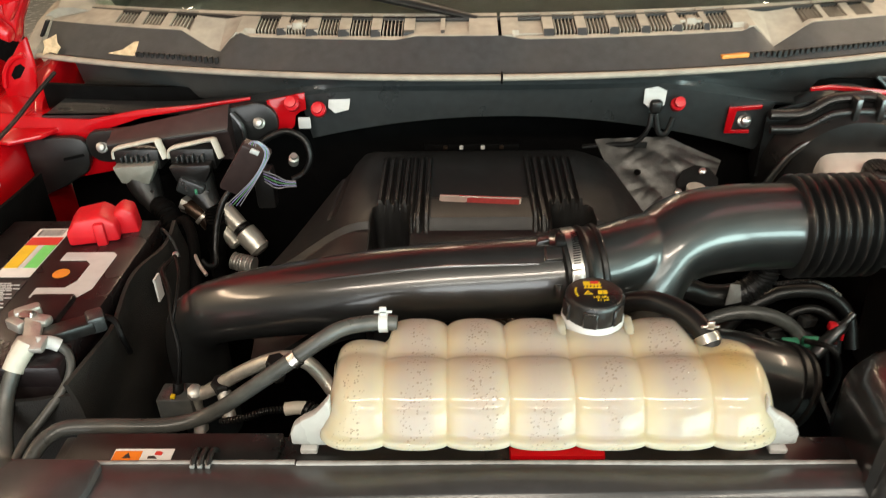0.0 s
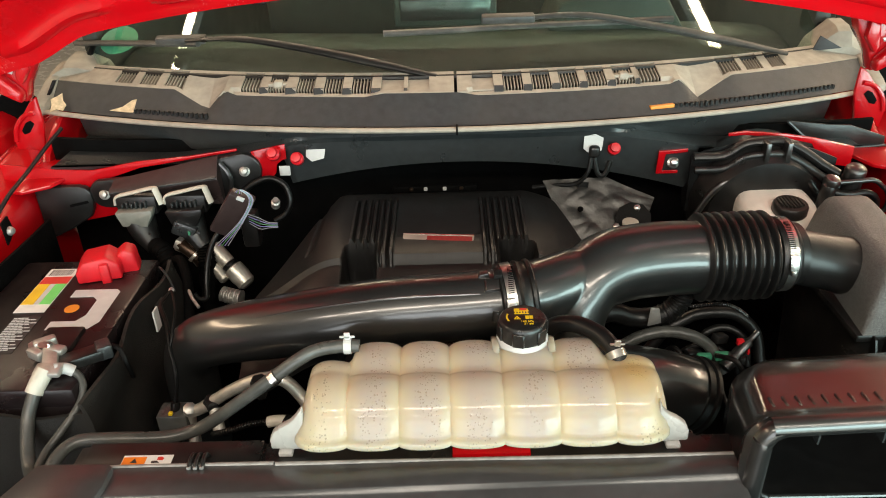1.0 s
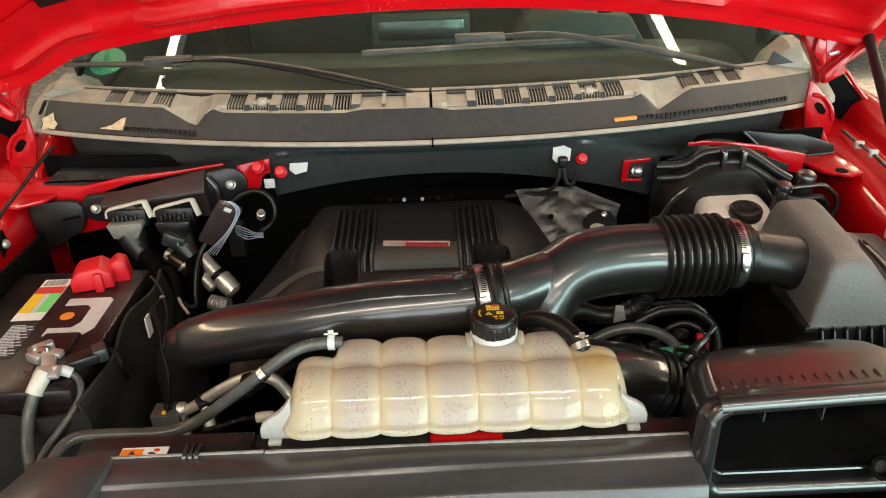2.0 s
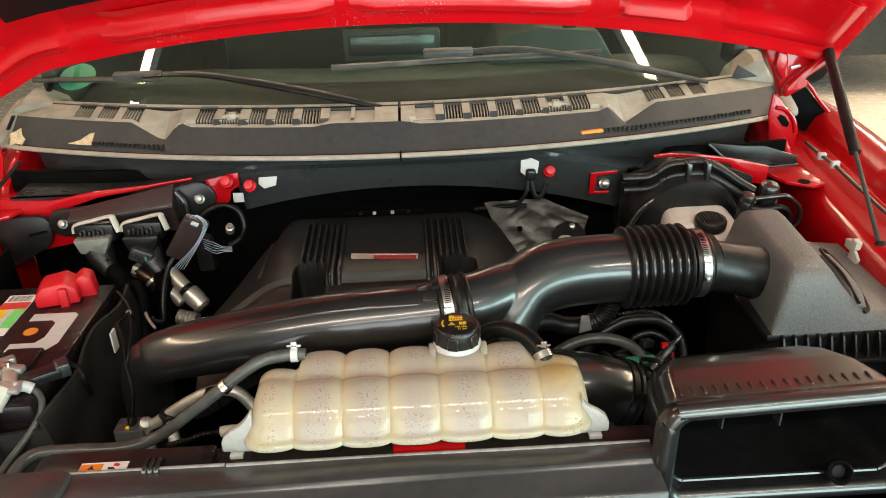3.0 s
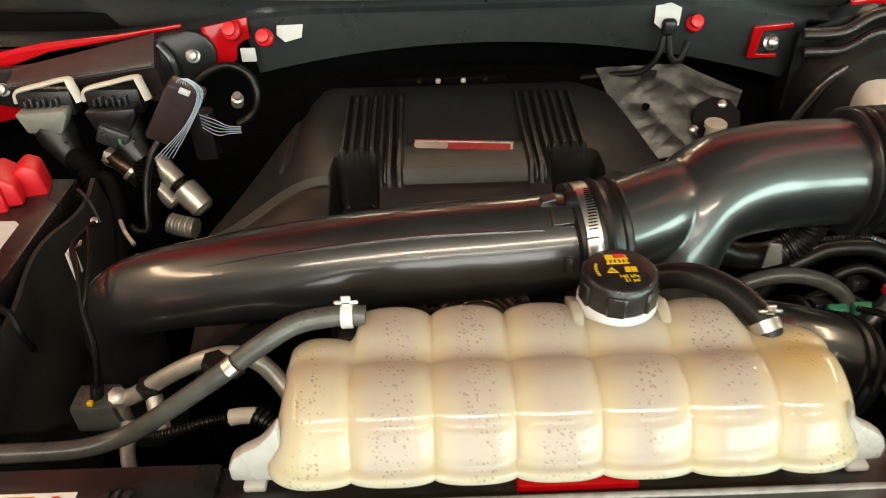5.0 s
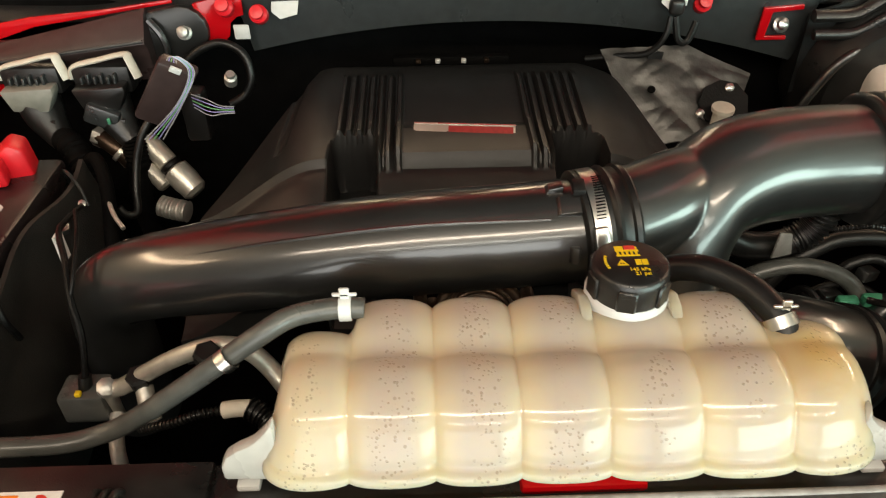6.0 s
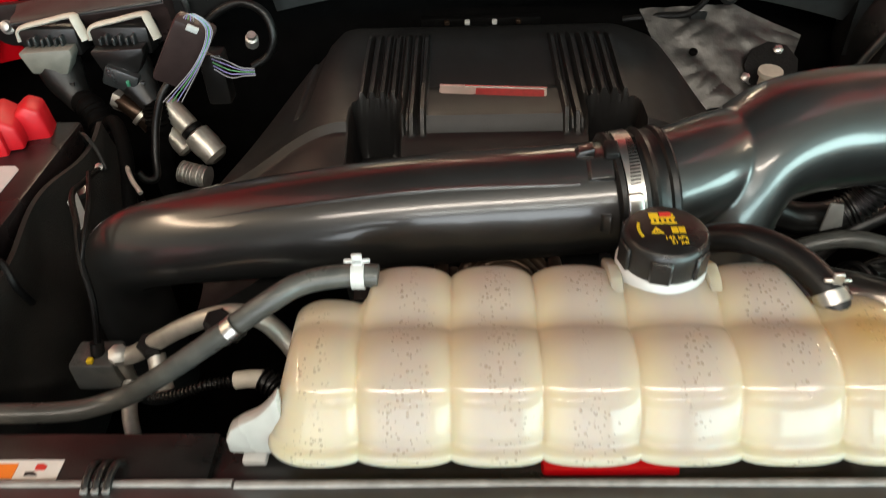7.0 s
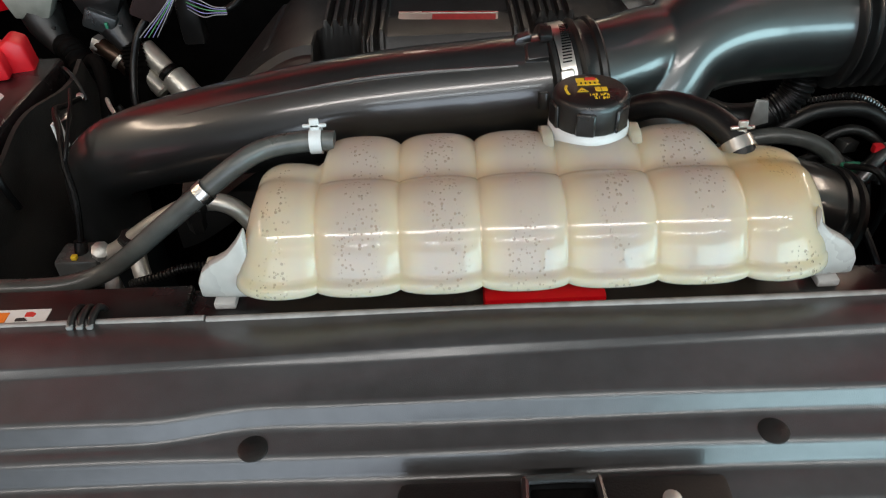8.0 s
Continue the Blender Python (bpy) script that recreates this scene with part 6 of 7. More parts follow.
part("rear_web", sheet(lambda u, v: Vector((0.46 + 0.27 * u, 1.345 - 0.03 * u, 1.10 + (0.12 + 0.035 * math.sin(math.pi * u)) * v)), 16, 6, (0, 0.006, 0)), MATT_BLACK, trim)
for kx in (0.585, 0.625):
    part("rail_clip", rbox(kx - 0.005, kx + 0.005, 1.292, 1.316, 1.222, 1.262, 0.002), GLOSS_BLACK, trim)
tagged(trim, "satin black plastic trim arching over the brake booster", "trim", kind="structure")

# ---- left service pipes ----
ac = thing("aircon_pipe", (-0.36, 0.82, 1.02), "bare aluminium air conditioning pipe with bolted blocks", "pipe")
part("pipe", tube([(-0.215, 0.80, 1.04), (-0.245, 0.825, 1.075), (-0.268, 0.83, 1.10), (-0.30, 0.833, 1.102), (-0.345, 0.838, 1.080), (-0.40, 0.842, 1.042), (-0.425, 0.848, 1.022), (-0.43, 0.855, 0.96)], 0.0092, 16, 8), TINNED, ac)
part("block", rbox(-0.472, -0.425, 0.832, 0.868, 0.995, 1.033, 0.004), HOSE_GREY, ac)
part("block_nut", lathe([(0.010, -0.006), (0.010, 0.006), (0.006, 0.009), (0.002, 0.010)], (-0.421, 0.842, 1.038), (0.3, -0.4, 0.8), 8), ALLOY, ac)
part("valve_stub", tube([(-0.380, 0.836, 1.044), (-0.374, 0.820, 1.03), (-0.370, 0.812, 1.020)], 0.009, 12, 4), ALLOY, ac)
part("valve_stub", tube([(-0.42, 0.84, 1.00), (-0.415, 0.81, 0.985), (-0.41, 0.795, 0.97)], 0.008, 12, 4), ALLOY, ac)
for px, py, pz in ((-0.300, 0.818, 1.098), (-0.384, 0.842, 1.044)):
    part("service_cap", lathe([(0.009, -0.02), (0.010, 0), (0.013, 0.002), (0.013, 0.016), (0.010, 0.019), (0.001, 0.019)], (px, py, pz), (0.1, -0.25, 1), 6), MATT_BLACK, ac)
part("yellow_mark", rbox(-0.452, -0.446, 0.834, 0.840, 1.033, 1.038, 0.001), PRINT_YELLOW, ac)
loom = thing("wiring_conduit", (-0.33, 0.80, 0.98), "black corrugated wiring conduit", "conduit")
part("conduit", tube([(-0.290, 0.80, 1.048), (-0.315, 0.79, 1.054), (-0.335, 0.785, 1.050), (-0.355, 0.785, 1.044), (-0.372, 0.79, 1.036)], 0.0040, 10, 24, ribs=0.0008, pitch=0.004), RUBBER, loom)
part("sleeve", tube([(-0.292, 0.80, 1.048), (-0.280, 0.80, 1.050), (-0.266, 0.80, 1.050)], 0.0085, 12, 4), IVORY_NYLON, loom, "ivory sleeve")
part("conduit", tube([(-0.268, 0.80, 1.050), (-0.256, 0.795, 1.046), (-0.240, 0.785, 1.035)], 0.010, 12, 14, ribs=0.0014, pitch=0.005), RUBBER, loom)
lead = thing("sensor_lead", (-0.45, 0.85, 1.03), "thin black braided sensor lead", "wire")
part("lead", tube([(-0.447, 0.848, 1.028), (-0.440, 0.866, 1.085), (-0.450, 0.890, 1.118), (-0.462, 0.925, 1.138), (-0.49, 0.98, 1.135), (-0.51, 1.04, 1.11), (-0.52, 1.10, 1.09)], 0.0034, 8, 10), LOOM_BLACK, lead)
part("branch", tube([(-0.450, 0.890, 1.118), (-0.447, 0.905, 1.136), (-0.452, 0.945, 1.155), (-0.475, 1.0, 1.15)], 0.0022, 8, 8), LOOM_BLACK, lead)
part("plug_end", tube([(-0.450, 0.842, 1.018), (-0.447, 0.848, 1.030), (-0.445, 0.853, 1.045)], 0.007, 10, 4), RUBBER, lead)
scyl = thing("oil_sensor", (-0.43, 1.2, 1.0), "bright metal cylinder sensor beside the engine", "sensor")
d_ = Vector((0.062, -0.035, -0.060)).normalized()
part("sleeve", lathe([(0.010, -0.034), (0.0155, -0.030), (0.0155, 0.0), (0.0150, 0.014), (0.012, 0.017), (0.012, 0.024), (0.020, 0.028), (0.0205, 0.050), (0.019, 0.058), (0.019, 0.068), (0.012, 0.074)], (-0.476, 1.270, 1.058), d_, 22), TINNED, scyl)
part("collar", lathe([(0.0155, 0.016), (0.0162, 0.017), (0.0162, 0.023), (0.0155, 0.024)], (-0.476, 1.270, 1.058), d_, 22), LOOM_BLACK, scyl)
part("sleeve", lathe([(0.008, -0.020), (0.0125, -0.017), (0.0125, 0.016), (0.009, 0.020)], (-0.484, 1.255, 1.032), d_, 18), TINNED, scyl)
part("ribbed_neck", tube([(-0.470, 1.205, 1.015), (-0.452, 1.200, 1.012), (-0.430, 1.195, 1.010)], 0.014, 14, 12, ribs=0.0016, pitch=0.005), ALLOY, scyl)
part("fitting", lathe([(0.006, -0.02), (0.014, -0.016), (0.014, 0.004), (0.018, 0.006), (0.018, 0.018), (0.010, 0.022)], (-0.520, 1.285, 1.082), d_, 14), ALLOY, scyl)
conn = thing("loom_connector", (-0.40, 1.3, 1.1), "black loom connector with coloured wires", "connector")
cm = Matrix.Translation((-0.416, 1.192, 1.195)) @ Matrix((Vector((0.80, 0.25, -0.55)).normalized(), Vector((0.55, -0.20, 0.81)).normalized(), Vector((-0.09, -0.95, -0.20)).normalized())).transposed().to_4x4()
part("shell", rbox(-0.024, 0.024, -0.052, 0.052, -0.012, 0.012, 0.006, cm), SHELL_BROWN, conn)
part("shell_key", rbox(-0.008, 0.006, 0.046, 0.054, 0.010, 0.014, 0.001, cm), WHITE_NYLON, conn)
part("fan_block", rbox(-0.425, -0.392, 1.25, 1.28, 1.09, 1.165, 0.006), SATIN_BLACK, conn)
for k, mt in enumerate((WIRE_WHITE, WIRE_VIOLET, WIRE_GREEN, WIRE_VIOLET, WIRE_WHITE)):
    o = 0.006 * (k - 2)
    part("wire", tube([(-0.398 + o * 0.6, 1.180, 1.238), (-0.386 + o * 0.3, 1.168, 1.252), (-0.372 + o * 0.3, 1.172, 1.230), (-0.398 + o * 0.3, 1.176, 1.185), (-0.445 + o, 1.185, 1.132)], 0.0007, 6, 6), mt, conn)
    part("wire", tube([(-0.405, 1.248, 1.155 + o * 0.8), (-0.385, 1.245, 1.146 + o), (-0.368, 1.245, 1.142 + o * 0.5), (-0.352, 1.25, 1.139 + o * 0.4)], 0.0008, 6, 5), mt, conn)
part("coil_hose", tube([(-0.43, 1.335, 1.175), (-0.405, 1.335, 1.192), (-0.375, 1.335, 1.200), (-0.347, 1.33, 1.186), (-0.338, 1.32, 1.156), (-0.350, 1.315, 1.130), (-0.372, 1.31, 1.118)], 0.0060, 12, 6), RUBBER, conn)
part("coil_fitting", lathe([(0.006, -0.012), (0.009, -0.010), (0.009, 0.004), (0.006, 0.006), (0.006, 0.012)], (-0.364, 1.305, 1.160), (0.2, -0.5, 0.8), 12), ALLOY, conn)

# orange label on the fan shroud
shroud = thing("fan_shroud", (-0.1, 0.70, 1.05), "black plastic fan shroud below the reservoir", "fan shroud")
part("shroud_top", rbox(-0.50, 0.34, 0.6445, 0.69, 1.06, 1.114, 0.005), SATIN_BLACK, shroud)
part("label_pad", rbox(-0.485, -0.262, 0.6440, 0.688, 1.07, 1.1205, 0.003), SATIN_BLACK, shroud)
lb = part("caution_label", rbox(-0.4335, -0.3715, 0.6465, 0.6635, 1.1200, 1.1213, 0), LABEL_WHITE, shroud, "orange and white caution label")
part("orange_field", rbox(-0.4325, -0.404, 0.6475, 0.6600, 1.1200, 1.1219, 0), LABEL_ORANGE, lb)
part("triangle_mark", prism([(-0.4225, 0.6500), (-0.4135, 0.6500), (-0.418, 0.6575)], "z", 1.1214, 1.1223), PRINT_DARK, lb)
part("red_mark", prism([(-0.390, 0.6550), (-0.383, 0.6545), (-0.382, 0.6580), (-0.386, 0.6600), (-0.390, 0.6595)], "z", 1.1210, 1.1220), LABEL_RED, lb)
part("dark_mark", prism([(-0.396, 0.6500), (-0.386, 0.6500), (-0.390, 0.6535), (-0.396, 0.6530)], "z", 1.1210, 1.1220), PRINT_DARK, lb)
red_brace = part("red_tie_bar", rbox(-0.024, 0.074, 0.653, 0.70, 1.095, 1.122, 0.004), RED_PAINT)
tagged(red_brace, "red painted radiator tie bar under the reservoir", "bracket")
# leaves and a plastic tag caught on the cowl
def leaf(name, poly, at, label, material):
    ob = part(name, prism(poly, "z", 0, 0.0012, 0, None, at), material)
    return tagged(ob, label, "leaf")


leaf("dry_leaf", [(-0.03, 0), (-0.01, 0.006), (0.005, 0.02), (0.016, 0.022), (0.02, 0.006), (0.014, -0.006), (-0.005, -0.004)], Matrix.Translation((-0.690, 1.480, 1.300)) @ Matrix.Rotation(0.6, 4, "X") @ Matrix.Scale(1.25, 4), "dry brown leaf lying on the cowl lip", LEAF)
leaf("dry_leaf", [(-0.014, -0.02), (0.0, -0.014), (0.014, -0.018), (0.02, -0.004), (0.012, 0.006), (0.008, 0.024), (-0.004, 0.016), (-0.016, 0.010), (-0.012, -0.004)], Matrix.Translation((-0.868, 1.545, 1.298)) @ Matrix.Rotation(0.8, 4, "X"), "dry lobed leaf lying in the cowl corner", LEAF)
tag_ = part("plastic_tag", rbox(-0.03, 0.022, -0.005, 0.005, 0, 0.008, 0.002, Matrix.Translation((0.405, 1.390, 1.304)) @ Matrix.Rotation(0.24, 4, "Z")), ORANGE_PLASTIC)
tagged(tag_, "small orange and white plastic tag on the cowl lip", "tag")

# ---- small clutter round the bay ----
teal = part("inspection_sticker", lathe([(0.045, 0), (0.045, 0.001), (0.001, 0.001)], Vector(on_screen(-0.785, 0.115, -0.006)), (0, -0.5, 0.86), 24), GREEN_PLASTIC)
tagged(teal, "round teal sticker inside the windscreen glass", "sticker")

clip3 = thing("cover_clip", (-0.317, 0.642, 1.125), "black three-ribbed clip on the radiator cover", "clip")
for k in range(3):
    x = -0.3425 + 0.0078 * k
    rib_ = part("rib", tube([(x, 0.633, 1.1285), (x, 0.641, 1.1320), (x, 0.652, 1.1310), (x, 0.659, 1.124), (x, 0.662, 1.112)], 0.0029, 10, 5), SATIN_BLACK, clip3)
    part("pad", rbox(x - 0.0026, x + 0.0026, 0.6305, 0.6365, 1.1275, 1.1312, 0.001), PALE_RIM, rib_)
for bx in (-0.232, 0.258):
    k = part("foot_bracket", rbox(bx - 0.028, bx + 0.028, 0.655, 0.70, 1.07, 1.113, 0.005), SATIN_BLACK)
    tagged(k, "black bracket under the reservoir foot", "bracket", "reservoir brackets")

turbo = thing("turbo_flange", (-0.05, 0.90, 1.0), "browned steel turbo flange below the air pipe", "flange")
T_AT, T_AX = (-0.040, 0.875, 1.088), (0.0, -0.93, 0.36)
part("ring", lathe([(0.0445 + 0.0055 * math.cos(a), 0.0065 * math.sin(a)) for a in np.linspace(-2.2, 3.6, 12)], T_AT, T_AX, 40), BRONZE, turbo)
part("inner_ring", lathe([(0.033 + 0.003 * math.cos(a), 0.004 + 0.003 * math.sin(a)) for a in np.linspace(-2.2, 3.6, 10)], T_AT, T_AX, 36), BRONZE, turbo)
# near-black disc for the shade inside the bore
part("bore", lathe([(0.042, -0.003), (0.001, -0.004)], T_AT, T_AX, 32), UNDER, turbo)
for bx, top in ((-0.100, 1.118), (-0.088, 1.108), (0.008, 1.120)):
    part("bracket", prism([(bx - 0.008, 1.05), (bx - 0.007, top - 0.004), (bx - 0.003, top), (bx + 0.004, top), (bx + 0.007, top - 0.006), (bx + 0.006, 1.05)], "y", 0.872, 0.890, 0.002), BRONZE, turbo)
part("bolt", lathe([(0.006, 0), (0.006, 0.008), (0.004, 0.01)], (0.006, 0.871, 1.108), (0, -0.9, 0.4), 6), STEEL, turbo)

# hoses, looms and plugs low on the driver side
low = thing("coolant_hose", (0.36, 0.98, 1.0), "black rubber coolant hose under the intake duct", "hose")
part("hose", tube([(0.23, 0.96, 1.03), (0.29, 0.970, 1.062), (0.345, 0.970, 1.068), (0.395, 0.963, 1.048), (0.425, 0.95, 1.00)], 0.0098, 14, 8), HOSE_GREY, low)
rib = thing("ribbed_hose", (0.34, 1.0, 1.05), "black ribbed hose below the intake duct", "hose")
part("hose", tube([(0.19, 0.965, 1.10), (0.238, 0.985, 1.100), (0.272, 0.990, 1.086), (0.305, 0.992, 1.083), (0.330, 0.992, 1.090)], 0.0165, 16, 8), RUBBER, rib)
part("ribbed_end", tube([(0.326, 0.992, 1.088), (0.343, 0.993, 1.100), (0.354, 0.995, 1.118), (0.360, 1.0, 1.15)], 0.0170, 16, 14, ribs=0.0014, pitch=0.006), RUBBER, rib)
part("bracket_tab", prism([(0.296, 1.082), (0.298, 1.118), (0.312, 1.116), (0.318, 1.088)], "y", 0.968, 0.971, 0.001), ALLOY, rib)
loom2 = thing("engine_loom", (0.42, 0.99, 1.03), "black taped wiring loom with a braided sleeve", "wiring loom")
part("loom", tube([(0.30, 0.985, 1.01), (0.333, 0.990, 1.056), (0.362, 0.995, 1.074), (0.393, 1.0, 1.083), (0.447, 1.0, 1.080), (0.482, 0.988, 1.052), (0.492, 0.97, 1.005)], 0.0095, 14, 8), RUBBER, loom2)
part("sleeve", tube([(0.372, 1.0, 1.097), (0.42, 1.0, 1.101), (0.448, 0.998, 1.093), (0.468, 0.995, 1.078)], 0.0030, 8, 24, ribs=0.001, pitch=0.004), GLOSS_BLACK, loom2)
part("strand", tube([(0.385, 0.985, 1.02), (0.40, 0.985, 1.055), (0.432, 0.985, 1.064), (0.462, 0.975, 1.045), (0.47, 0.965, 1.00)], 0.0060, 10, 6), RUBBER, loom2)
part("strand", tube([(0.345, 0.975, 1.01), (0.375, 0.972, 1.036), (0.41, 0.965, 1.040), (0.44, 0.95, 1.02), (0.45, 0.94, 0.98)], 0.0045, 10, 6), LOOM_BLACK, loom2)
for cx, cy, cz, tilt in ((0.420, 0.975, 1.050, 0.5), (0.447, 0.955, 1.022, -0.4), (0.375, 0.960, 1.030, 0.2), (0.402, 0.935, 1.020, 0.8)):
    part("joint_block", rbox(-0.013, 0.013, -0.008, 0.008, -0.007, 0.007, 0.002, Matrix.Translation((cx, cy, cz)) @ Matrix.Rotation(tilt, 4, "Z") @ Matrix.Rotation(0.5 * tilt, 4, "Y")), GLOSS_BLACK, loom2)
plug3 = thing("sensor_plug", (0.45, 0.95, 1.03), "black sensor plug with red locking clips", "connector")
pa, pb = Vector((0.476, 0.966, 1.068)), Vector((0.416, 0.930, 1.024))
part("plug_body", tube([(*pa, 0.005), (*pa.lerp(pb, 0.25), 0.0055), (*pa.lerp(pb, 0.3), 0.0095), (*pa.lerp(pb, 0.65), 0.0095), (*pa.lerp(pb, 0.7), 0.012), (*pb, 0.011)], 0.01, 12, 3), GLOSS_BLACK, plug3)
for off in (0.35, 0.6):
    c = pa.lerp(pb, off)
    part("red_clip", rbox(c.x - 0.015 + 0.03 * (off > 0.5), c.x - 0.004 + 0.022 * (off > 0.5), c.y - 0.004, c.y + 0.006, c.z - 0.002, c.z + 0.009, 0.0015), RED_PLASTIC, plug3)
for gx, gy, gz in ((0.387, 0.944, 1.040), (0.416, 0.944, 1.042)):
    k = part("green_connector", rbox(gx - 0.012, gx + 0.012, gy - 0.006, gy + 0.006, gz - 0.012, gz + 0.002, 0.003, None), GREEN_PLASTIC)
    tagged(k, "small green plastic wiring connector", "connector", "green connectors")
for pts in ([(0.40, 0.93, 1.05), (0.42, 0.90, 1.06), (0.44, 0.90, 1.02), (0.45, 0.92, 0.95)], [(0.36, 0.92, 1.03), (0.34, 0.95, 1.05), (0.33, 0.97, 1.02), (0.33, 0.98, 0.95)], [(0.40, 0.90, 1.02), (0.39, 0.86, 1.03), (0.40, 0.82, 1.0), (0.42, 0.80, 0.95)]):
    w = part("loom_branch", tube(pts, 0.0042, 8, 8), RUBBER)
    tagged(w, "thin black taped wiring branch", "wire", "thin looms")

# looms between battery and engine
for pts, r in (([(-0.56, 1.22, 1.08), (-0.53, 1.19, 1.10), (-0.505, 1.14, 1.08), (-0.495, 1.08, 1.02), (-0.50, 1.05, 0.92)], 0.009),):
    w = part("loom_branch", tube(pts, r, 10, 8), UNDER)
    tagged(w, "black taped wiring loom beside the battery", "wire", "battery side looms")
elbow = thing("elbow_fitting", (-0.53, 1.27, 1.07), "small browned metal elbow fitting behind the battery", "fitting")
part("body", tube([(-0.566, 1.285, 1.085), (-0.552, 1.278, 1.080), (-0.535, 1.272, 1.068), (-0.522, 1.27, 1.048)], 0.013, 14, 6), BRONZE, elbow)
part("nut", lathe([(0.008, -0.008), (0.015, -0.006), (0.015, 0.006), (0.008, 0.008)], (-0.562, 1.283, 1.084), (1, -0.3, -0.3), 6), ALLOY, elbow)
part("collar", lathe([(0.010, -0.004), (0.016, -0.003), (0.016, 0.003), (0.010, 0.004)], (-0.532, 1.271, 1.065), (0.7, -0.2, -0.7), 18), TINNED, elbow)
vac = thing("vacuum_tube", (-0.485, 1.18, 1.05), "thin dark grey vacuum tube bent beside the sensor", "tube")
part("tube_body", tube([(-0.455, 1.225, 1.145), (-0.470, 1.212, 1.125), (-0.482, 1.200, 1.092), (-0.486, 1.180, 1.058), (-0.484, 1.160, 1.036), (-0.494, 1.150, 1.038), (-0.502, 1.15, 1.05)], 0.0052, 12, 8), RUBBER, vac)
jbox = thing("junction_plug", (-0.54, 1.27, 1.11), "dark grey junction plug with a teal mark", "connector")
part("plug_body", rbox(-0.024, 0.022, -0.014, 0.014, -0.016, 0.014, 0.005, Matrix.Translation((-0.537, 1.268, 1.128)) @ Matrix.Rotation(0.45, 4, "Y")), GREY_PLASTIC, jbox)
part("teal_mark", rbox(-0.002, 0.002, -0.002, 0.002, -0.004, 0.004, 0.0005, Matrix.Translation((-0.527, 1.252, 1.125))), GREEN_PLASTIC, jbox)
hook = thing("wiring_hook", (-0.55, 1.15, 1.09), "bent wire hook and clips on the battery side loom", "clip")
part("wire", tube([(-0.560, 1.160, 1.085), (-0.556, 1.150, 1.108), (-0.546, 1.140, 1.110), (-0.532, 1.128, 1.098), (-0.520, 1.112, 1.080)], 0.0024, 8, 8), GLOSS_BLACK, hook)
part("screw", lathe([(0.005, 0), (0.005, 0.003), (0.002, 0.004)], (-0.519, 1.098, 1.092), (0.2, -0.6, 0.8), 8), STEEL, hook)
part("rail", tube([(-0.500, 1.125, 1.075), (-0.486, 1.10, 1.072), (-0.470, 1.08, 1.066)], 0.003, 8, 4), ALLOY, hook)
part("clip_arm", prism([(-0.56, 1.10), (-0.545, 1.115), (-0.525, 1.06), (-0.535, 1.05)], "z", 1.075, 1.082, 0.001), GLOSS_BLACK, hook)
# dark patch on the apron, painting a shaded slot
part("apron_slot", prism([(1.182, 1.145), (1.182, 1.19), (1.206, 1.195), (1.212, 1.16)], "x", -0.8405, -0.8365, 0.001), UNDER, truck)
part("apron_bolt", lathe([(0.009, 0), (0.009, 0.003), (0.006, 0.008), (0.002, 0.009)], (-0.8365, 1.197, 1.168), (1, -0.2, 0.1), 10), ALLOY, truck)
part("face_seam", rbox(-0.0045, -0.0015, lip_y(0) - 0.009, lip_y(0) + 0.006, 1.292, 1.309, 0.0005, None, None, 1), UNDER, cowl)
side_tag = part("white_tag", rbox(-0.356, -0.334, 1.338, 1.342, 1.203, 1.224, 0.002), WHITE_NYLON)
tagged(side_tag, "small white plastic tag hanging from a cowl plug", "tag")
rclip = thing("loom_clip", (0.26, 1.352, 1.22), "black loom clip and wire hanging on the cowl panel", "clip")
part("clip_body", rbox(0.256, 0.278, 1.340, 1.356, 1.222, 1.246, 0.007, None, None, 3), SATIN_BLACK, rclip)
part("wire", tube([(0.262, 1.35, 1.22), (0.256, 1.345, 1.19), (0.235, 1.35, 1.165), (0.19, 1.36, 1.158), (0.15, 1.37, 1.15)], 0.0045, 8, 6), RUBBER, rclip)
part("wire", tube([(0.268, 1.35, 1.22), (0.276, 1.345, 1.188), (0.290, 1.345, 1.185), (0.300, 1.35, 1.212)], 0.005, 8, 6), RUBBER, rclip)
drain = part("drain_hose", tube([(-0.826, 1.455, 1.273), (-0.842, 1.40, 1.250), (-0.855, 1.343, 1.226), (-0.860, 1.25, 1.205), (-0.875, 1.205, 1.16), (-0.88, 1.19, 1.08)], 0.004, 10, 8), RUBBER)
tagged(drain, "thin black hose running down beside the cowl", "hose")
pad = part("bulkhead_pad", prism([(-0.856, 1.187), (-0.80, 1.191), (-0.765, 1.1915), (-0.750, 1.187), (-0.742, 1.176), (-0.741, 1.160), (-0.744, 1.140), (-0.754, 1.122), (-0.80, 1.095), (-0.856, 1.07)], "y", 1.338, 1.356, 0.006), SATIN_BLACK)
part("pad_notch", prism([(-0.790, 1.152), (-0.752, 1.160), (-0.750, 1.155), (-0.790, 1.146)], "y", 1.336, 1.340, 0.001), UNDER, pad)
tagged(pad, "smooth black insulation pad beside the control module", "insulation")
strap = part("foil_strap", prism([(0.232, 1.10), (0.240, 1.165), (0.262, 1.165), (0.254, 1.10)], "y", 1.352, 1.356, 0.001), MATT_BLACK)
tagged(strap, "dark strap hanging over the foil shield", "strap")
brk = thing("engine_bracket", (0.33, 1.27, 1.08), "black bracket with a tan sensor behind the duct", "bracket")
part("plate", lathe([(0.001, 0), (0.036, 0.0), (0.036, 0.006), (0.001, 0.006)], (0.345, 1.30, 1.105), (-0.1, -0.7, 0.7), 9), LOOM_BLACK, brk)
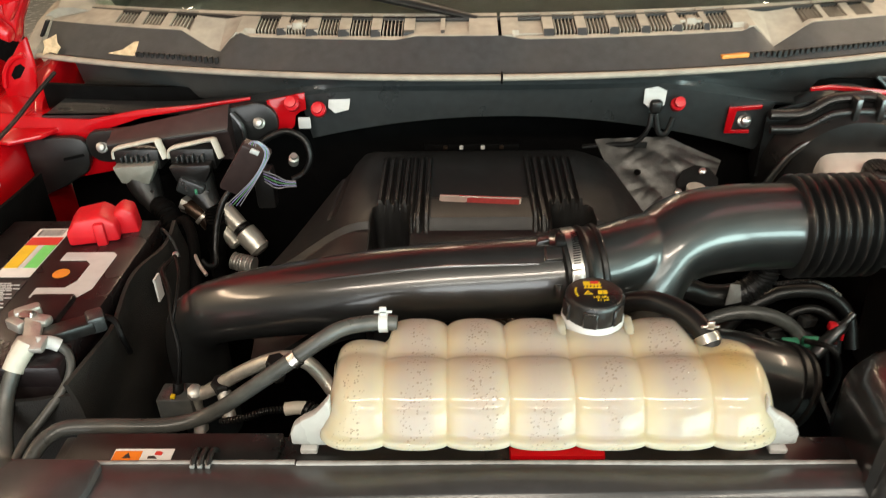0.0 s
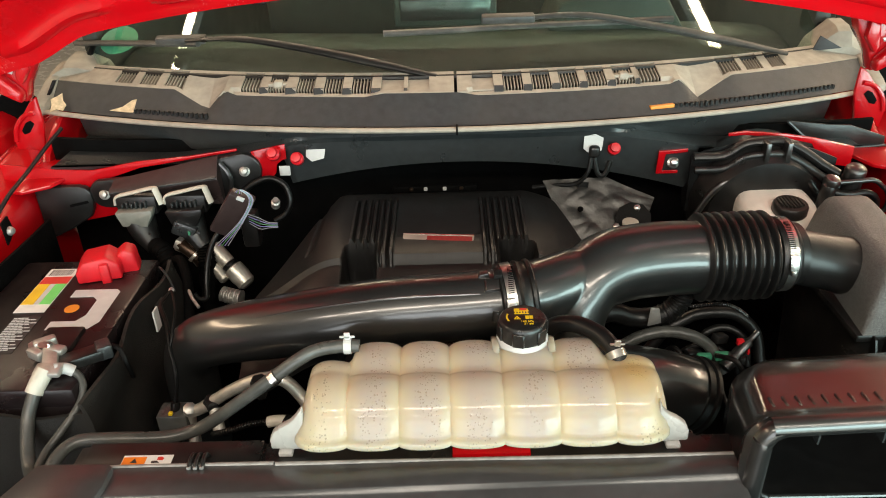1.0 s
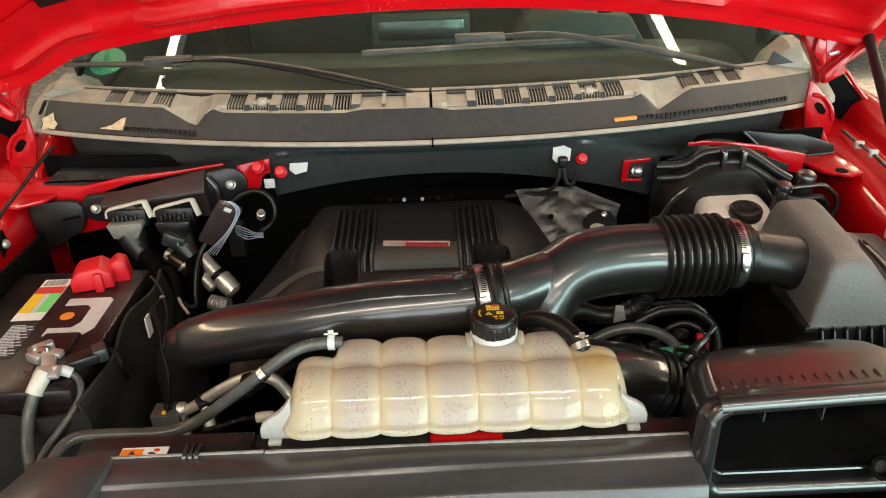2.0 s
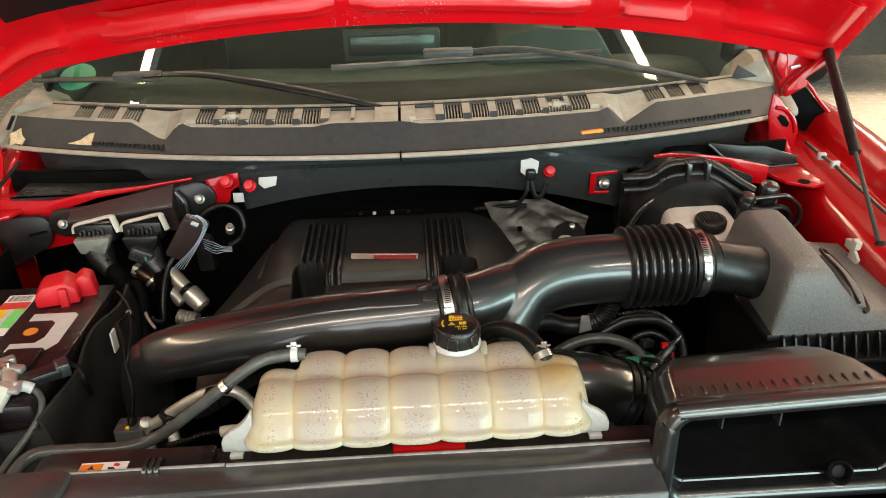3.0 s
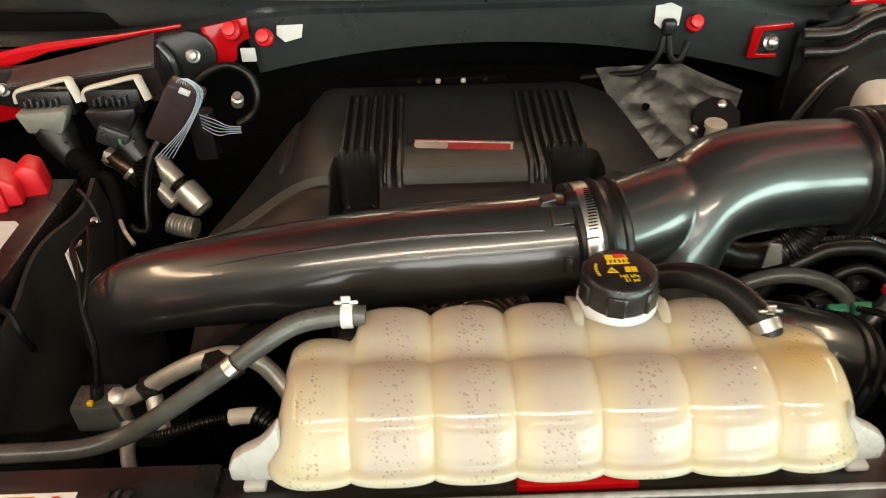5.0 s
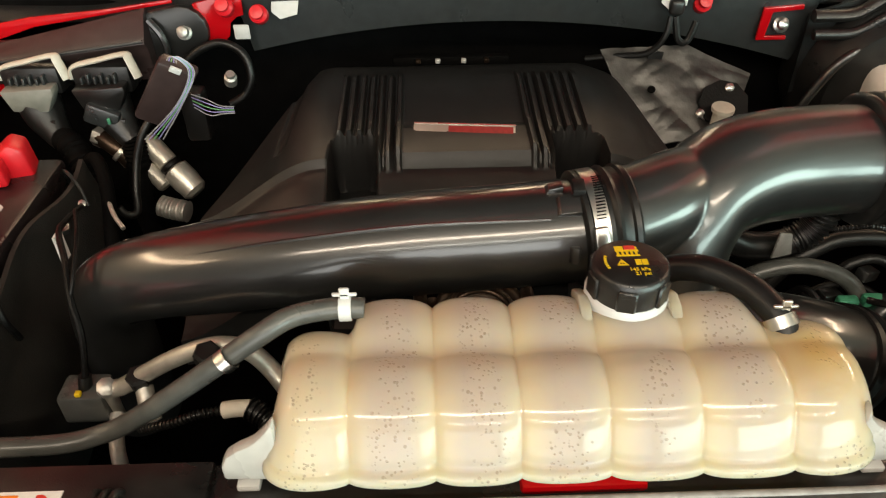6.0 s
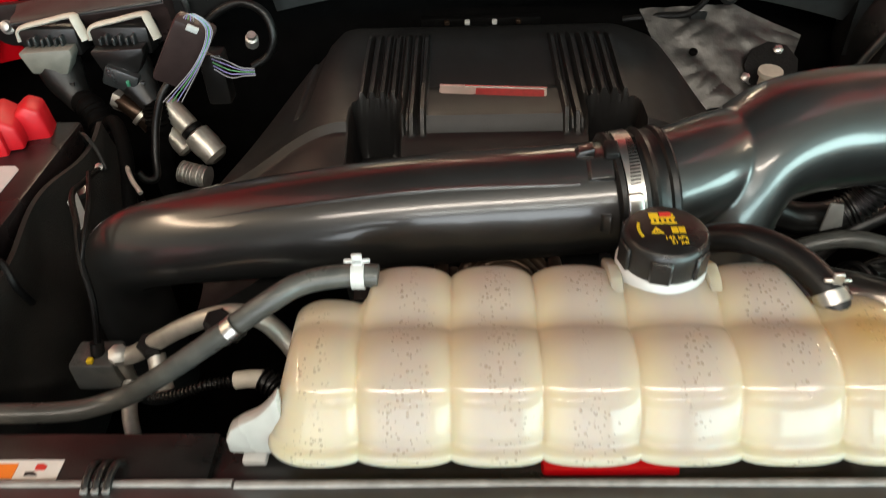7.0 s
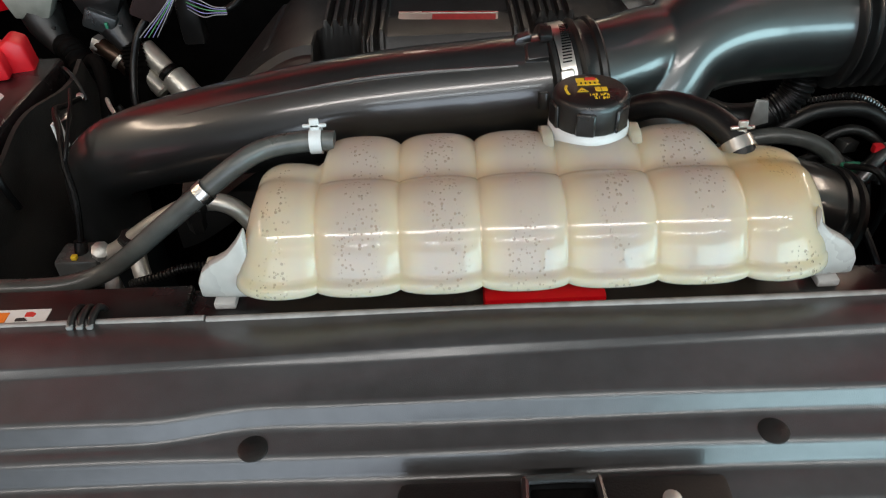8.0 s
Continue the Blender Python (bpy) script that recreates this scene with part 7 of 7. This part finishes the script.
part("bolt", lathe([(0.007, 0), (0.007, 0.008), (0.004, 0.010)], (0.312, 1.296, 1.092), (-0.1, -0.7, 0.7), 6), STEEL, brk)
part("sensor", lathe([(0.012, -0.01), (0.012, 0.03), (0.016, 0.03), (0.016, 0.036), (0.001, 0.037)], (0.33, 1.265, 1.085), (0, -0.1, 1), 14), IVORY_NYLON, brk)
part("bolt", lathe([(0.007, 0), (0.007, 0.008), (0.004, 0.010)], (0.352, 1.31, 1.125), (-0.1, -0.7, 0.7), 6), STEEL, brk)
ftab = thing("fender_clip", (0.84, 1.09, 1.12), "ivory bent plastic clip on the inner wing", "clip")
part("strap", prism([(1.104, 1.118), (1.099, 1.152), (1.088, 1.157), (1.069, 1.144), (1.082, 1.118)], "x", 0.834, 0.840, 0.001), IVORY_NYLON, ftab)
part("head", prism([(1.112, 1.154), (1.113, 1.169), (1.095, 1.172), (1.092, 1.179), (1.077, 1.176), (1.080, 1.160), (1.090, 1.152)], "x", 0.830, 0.842, 0.0015), IVORY_NYLON, ftab)
loom_strap = thing("wing_cable", (0.97, 1.45, 1.21), "black cable clipped along the top of the red wing", "cable")
part("cable", tube([(0.935, 1.500, 1.224), (0.930, 1.457, 1.224), (0.927, 1.411, 1.223), (0.928, 1.357, 1.220), (0.925, 1.271, 1.212), (0.926, 1.154, 1.198), (0.926, 1.02, 1.184)], 0.005, 10, 6, flat=0.6), RUBBER, loom_strap)
for cy, cx in ((1.411, 0.927), (1.357, 0.928)):
    part("white_clip", rbox(cx - 0.009, cx + 0.009, cy - 0.005, cy + 0.005, 1.214, 1.230, 0.002), WHITE_NYLON, loom_strap)
washer = thing("washer_filler", (0.755, 1.28, 1.15), "dark blue-black filler cap with a bright pipe and hoses", "filler")
part("cap", lathe([(0.019, -0.010), (0.020, 0.004), (0.019, 0.010), (0.014, 0.015), (0.001, 0.017)], (0.754, 1.285, 1.202), (0.05, -0.15, 1), 24), GLOSS_BLACK, washer)
part("neck", lathe([(0.020, -0.09), (0.020, -0.010)], (0.754, 1.285, 1.202), (0.05, -0.15, 1), 20), SATIN_BLACK, washer)
part("pipe", tube([(0.700, 1.262, 1.190), (0.722, 1.262, 1.193), (0.752, 1.262, 1.195), (0.780, 1.262, 1.196), (0.800, 1.264, 1.183), (0.817, 1.266, 1.165), (0.821, 1.268, 1.135), (0.806, 1.27, 1.11)], 0.0048, 10, 6), GLOSS_BLACK, washer)
part("hose", tube([(0.700, 1.268, 1.172), (0.740, 1.262, 1.168), (0.775, 1.262, 1.170), (0.797, 1.264, 1.150), (0.795, 1.266, 1.110)], 0.007, 12, 6), RUBBER, washer)
part("elbow", tube([(0.690, 1.255, 1.100), (0.692, 1.255, 1.150), (0.694, 1.255, 1.180), (0.698, 1.258, 1.192)], 0.014, 14, 5), SATIN_BLACK, washer)
part("elbow_cap", lathe([(0.015, -0.004), (0.016, 0.004), (0.013, 0.010), (0.001, 0.012)], (0.698, 1.257, 1.196), (0.1, -0.2, 1), 18), GLOSS_BLACK, washer)
flap = part("splash_flap", prism([(0.668, 1.262), (0.751, 1.252), (0.796, 1.250), (0.872, 1.224), (0.876, 1.204), (0.804, 1.202), (0.725, 1.216)], "y", 1.414, 1.418, 0.001), SATIN_BLACK)
part("rolled_edge", tube([(0.668, 1.413, 1.260), (0.725, 1.413, 1.217), (0.804, 1.413, 1.203), (0.876, 1.413, 1.205)], 0.003, 8, 5), GREY_PLASTIC, flap)
tagged(flap, "dark plastic splash flap beside the cowl", "flap")

# rolled lip and ribs of the scoop
lip_pts = sn_ring(0.598, 0.3245, 0.6435, 1.068, 1.2075, 0.025)
part("mouth_lip", tube([tuple(p) for p in lip_pts] + [tuple(lip_pts[0])], 0.0118, 18, 2), GLOSS_BLACK, sn)
part("inner_bead", tube([tuple(p) for p in inner[1]] + [tuple(inner[1][0])], 0.0030, 8, 2), GLOSS_BLACK, sn)
for k in range(17):
    part("top_rib", rbox(0.352 + 0.0155 * k, 0.356 + 0.0155 * k, 0.644, 0.662, 1.186 + 0.0007 * k, 1.1965 + 0.0007 * k, 0.0015, None, None, 1), GLOSS_BLACK, sn)
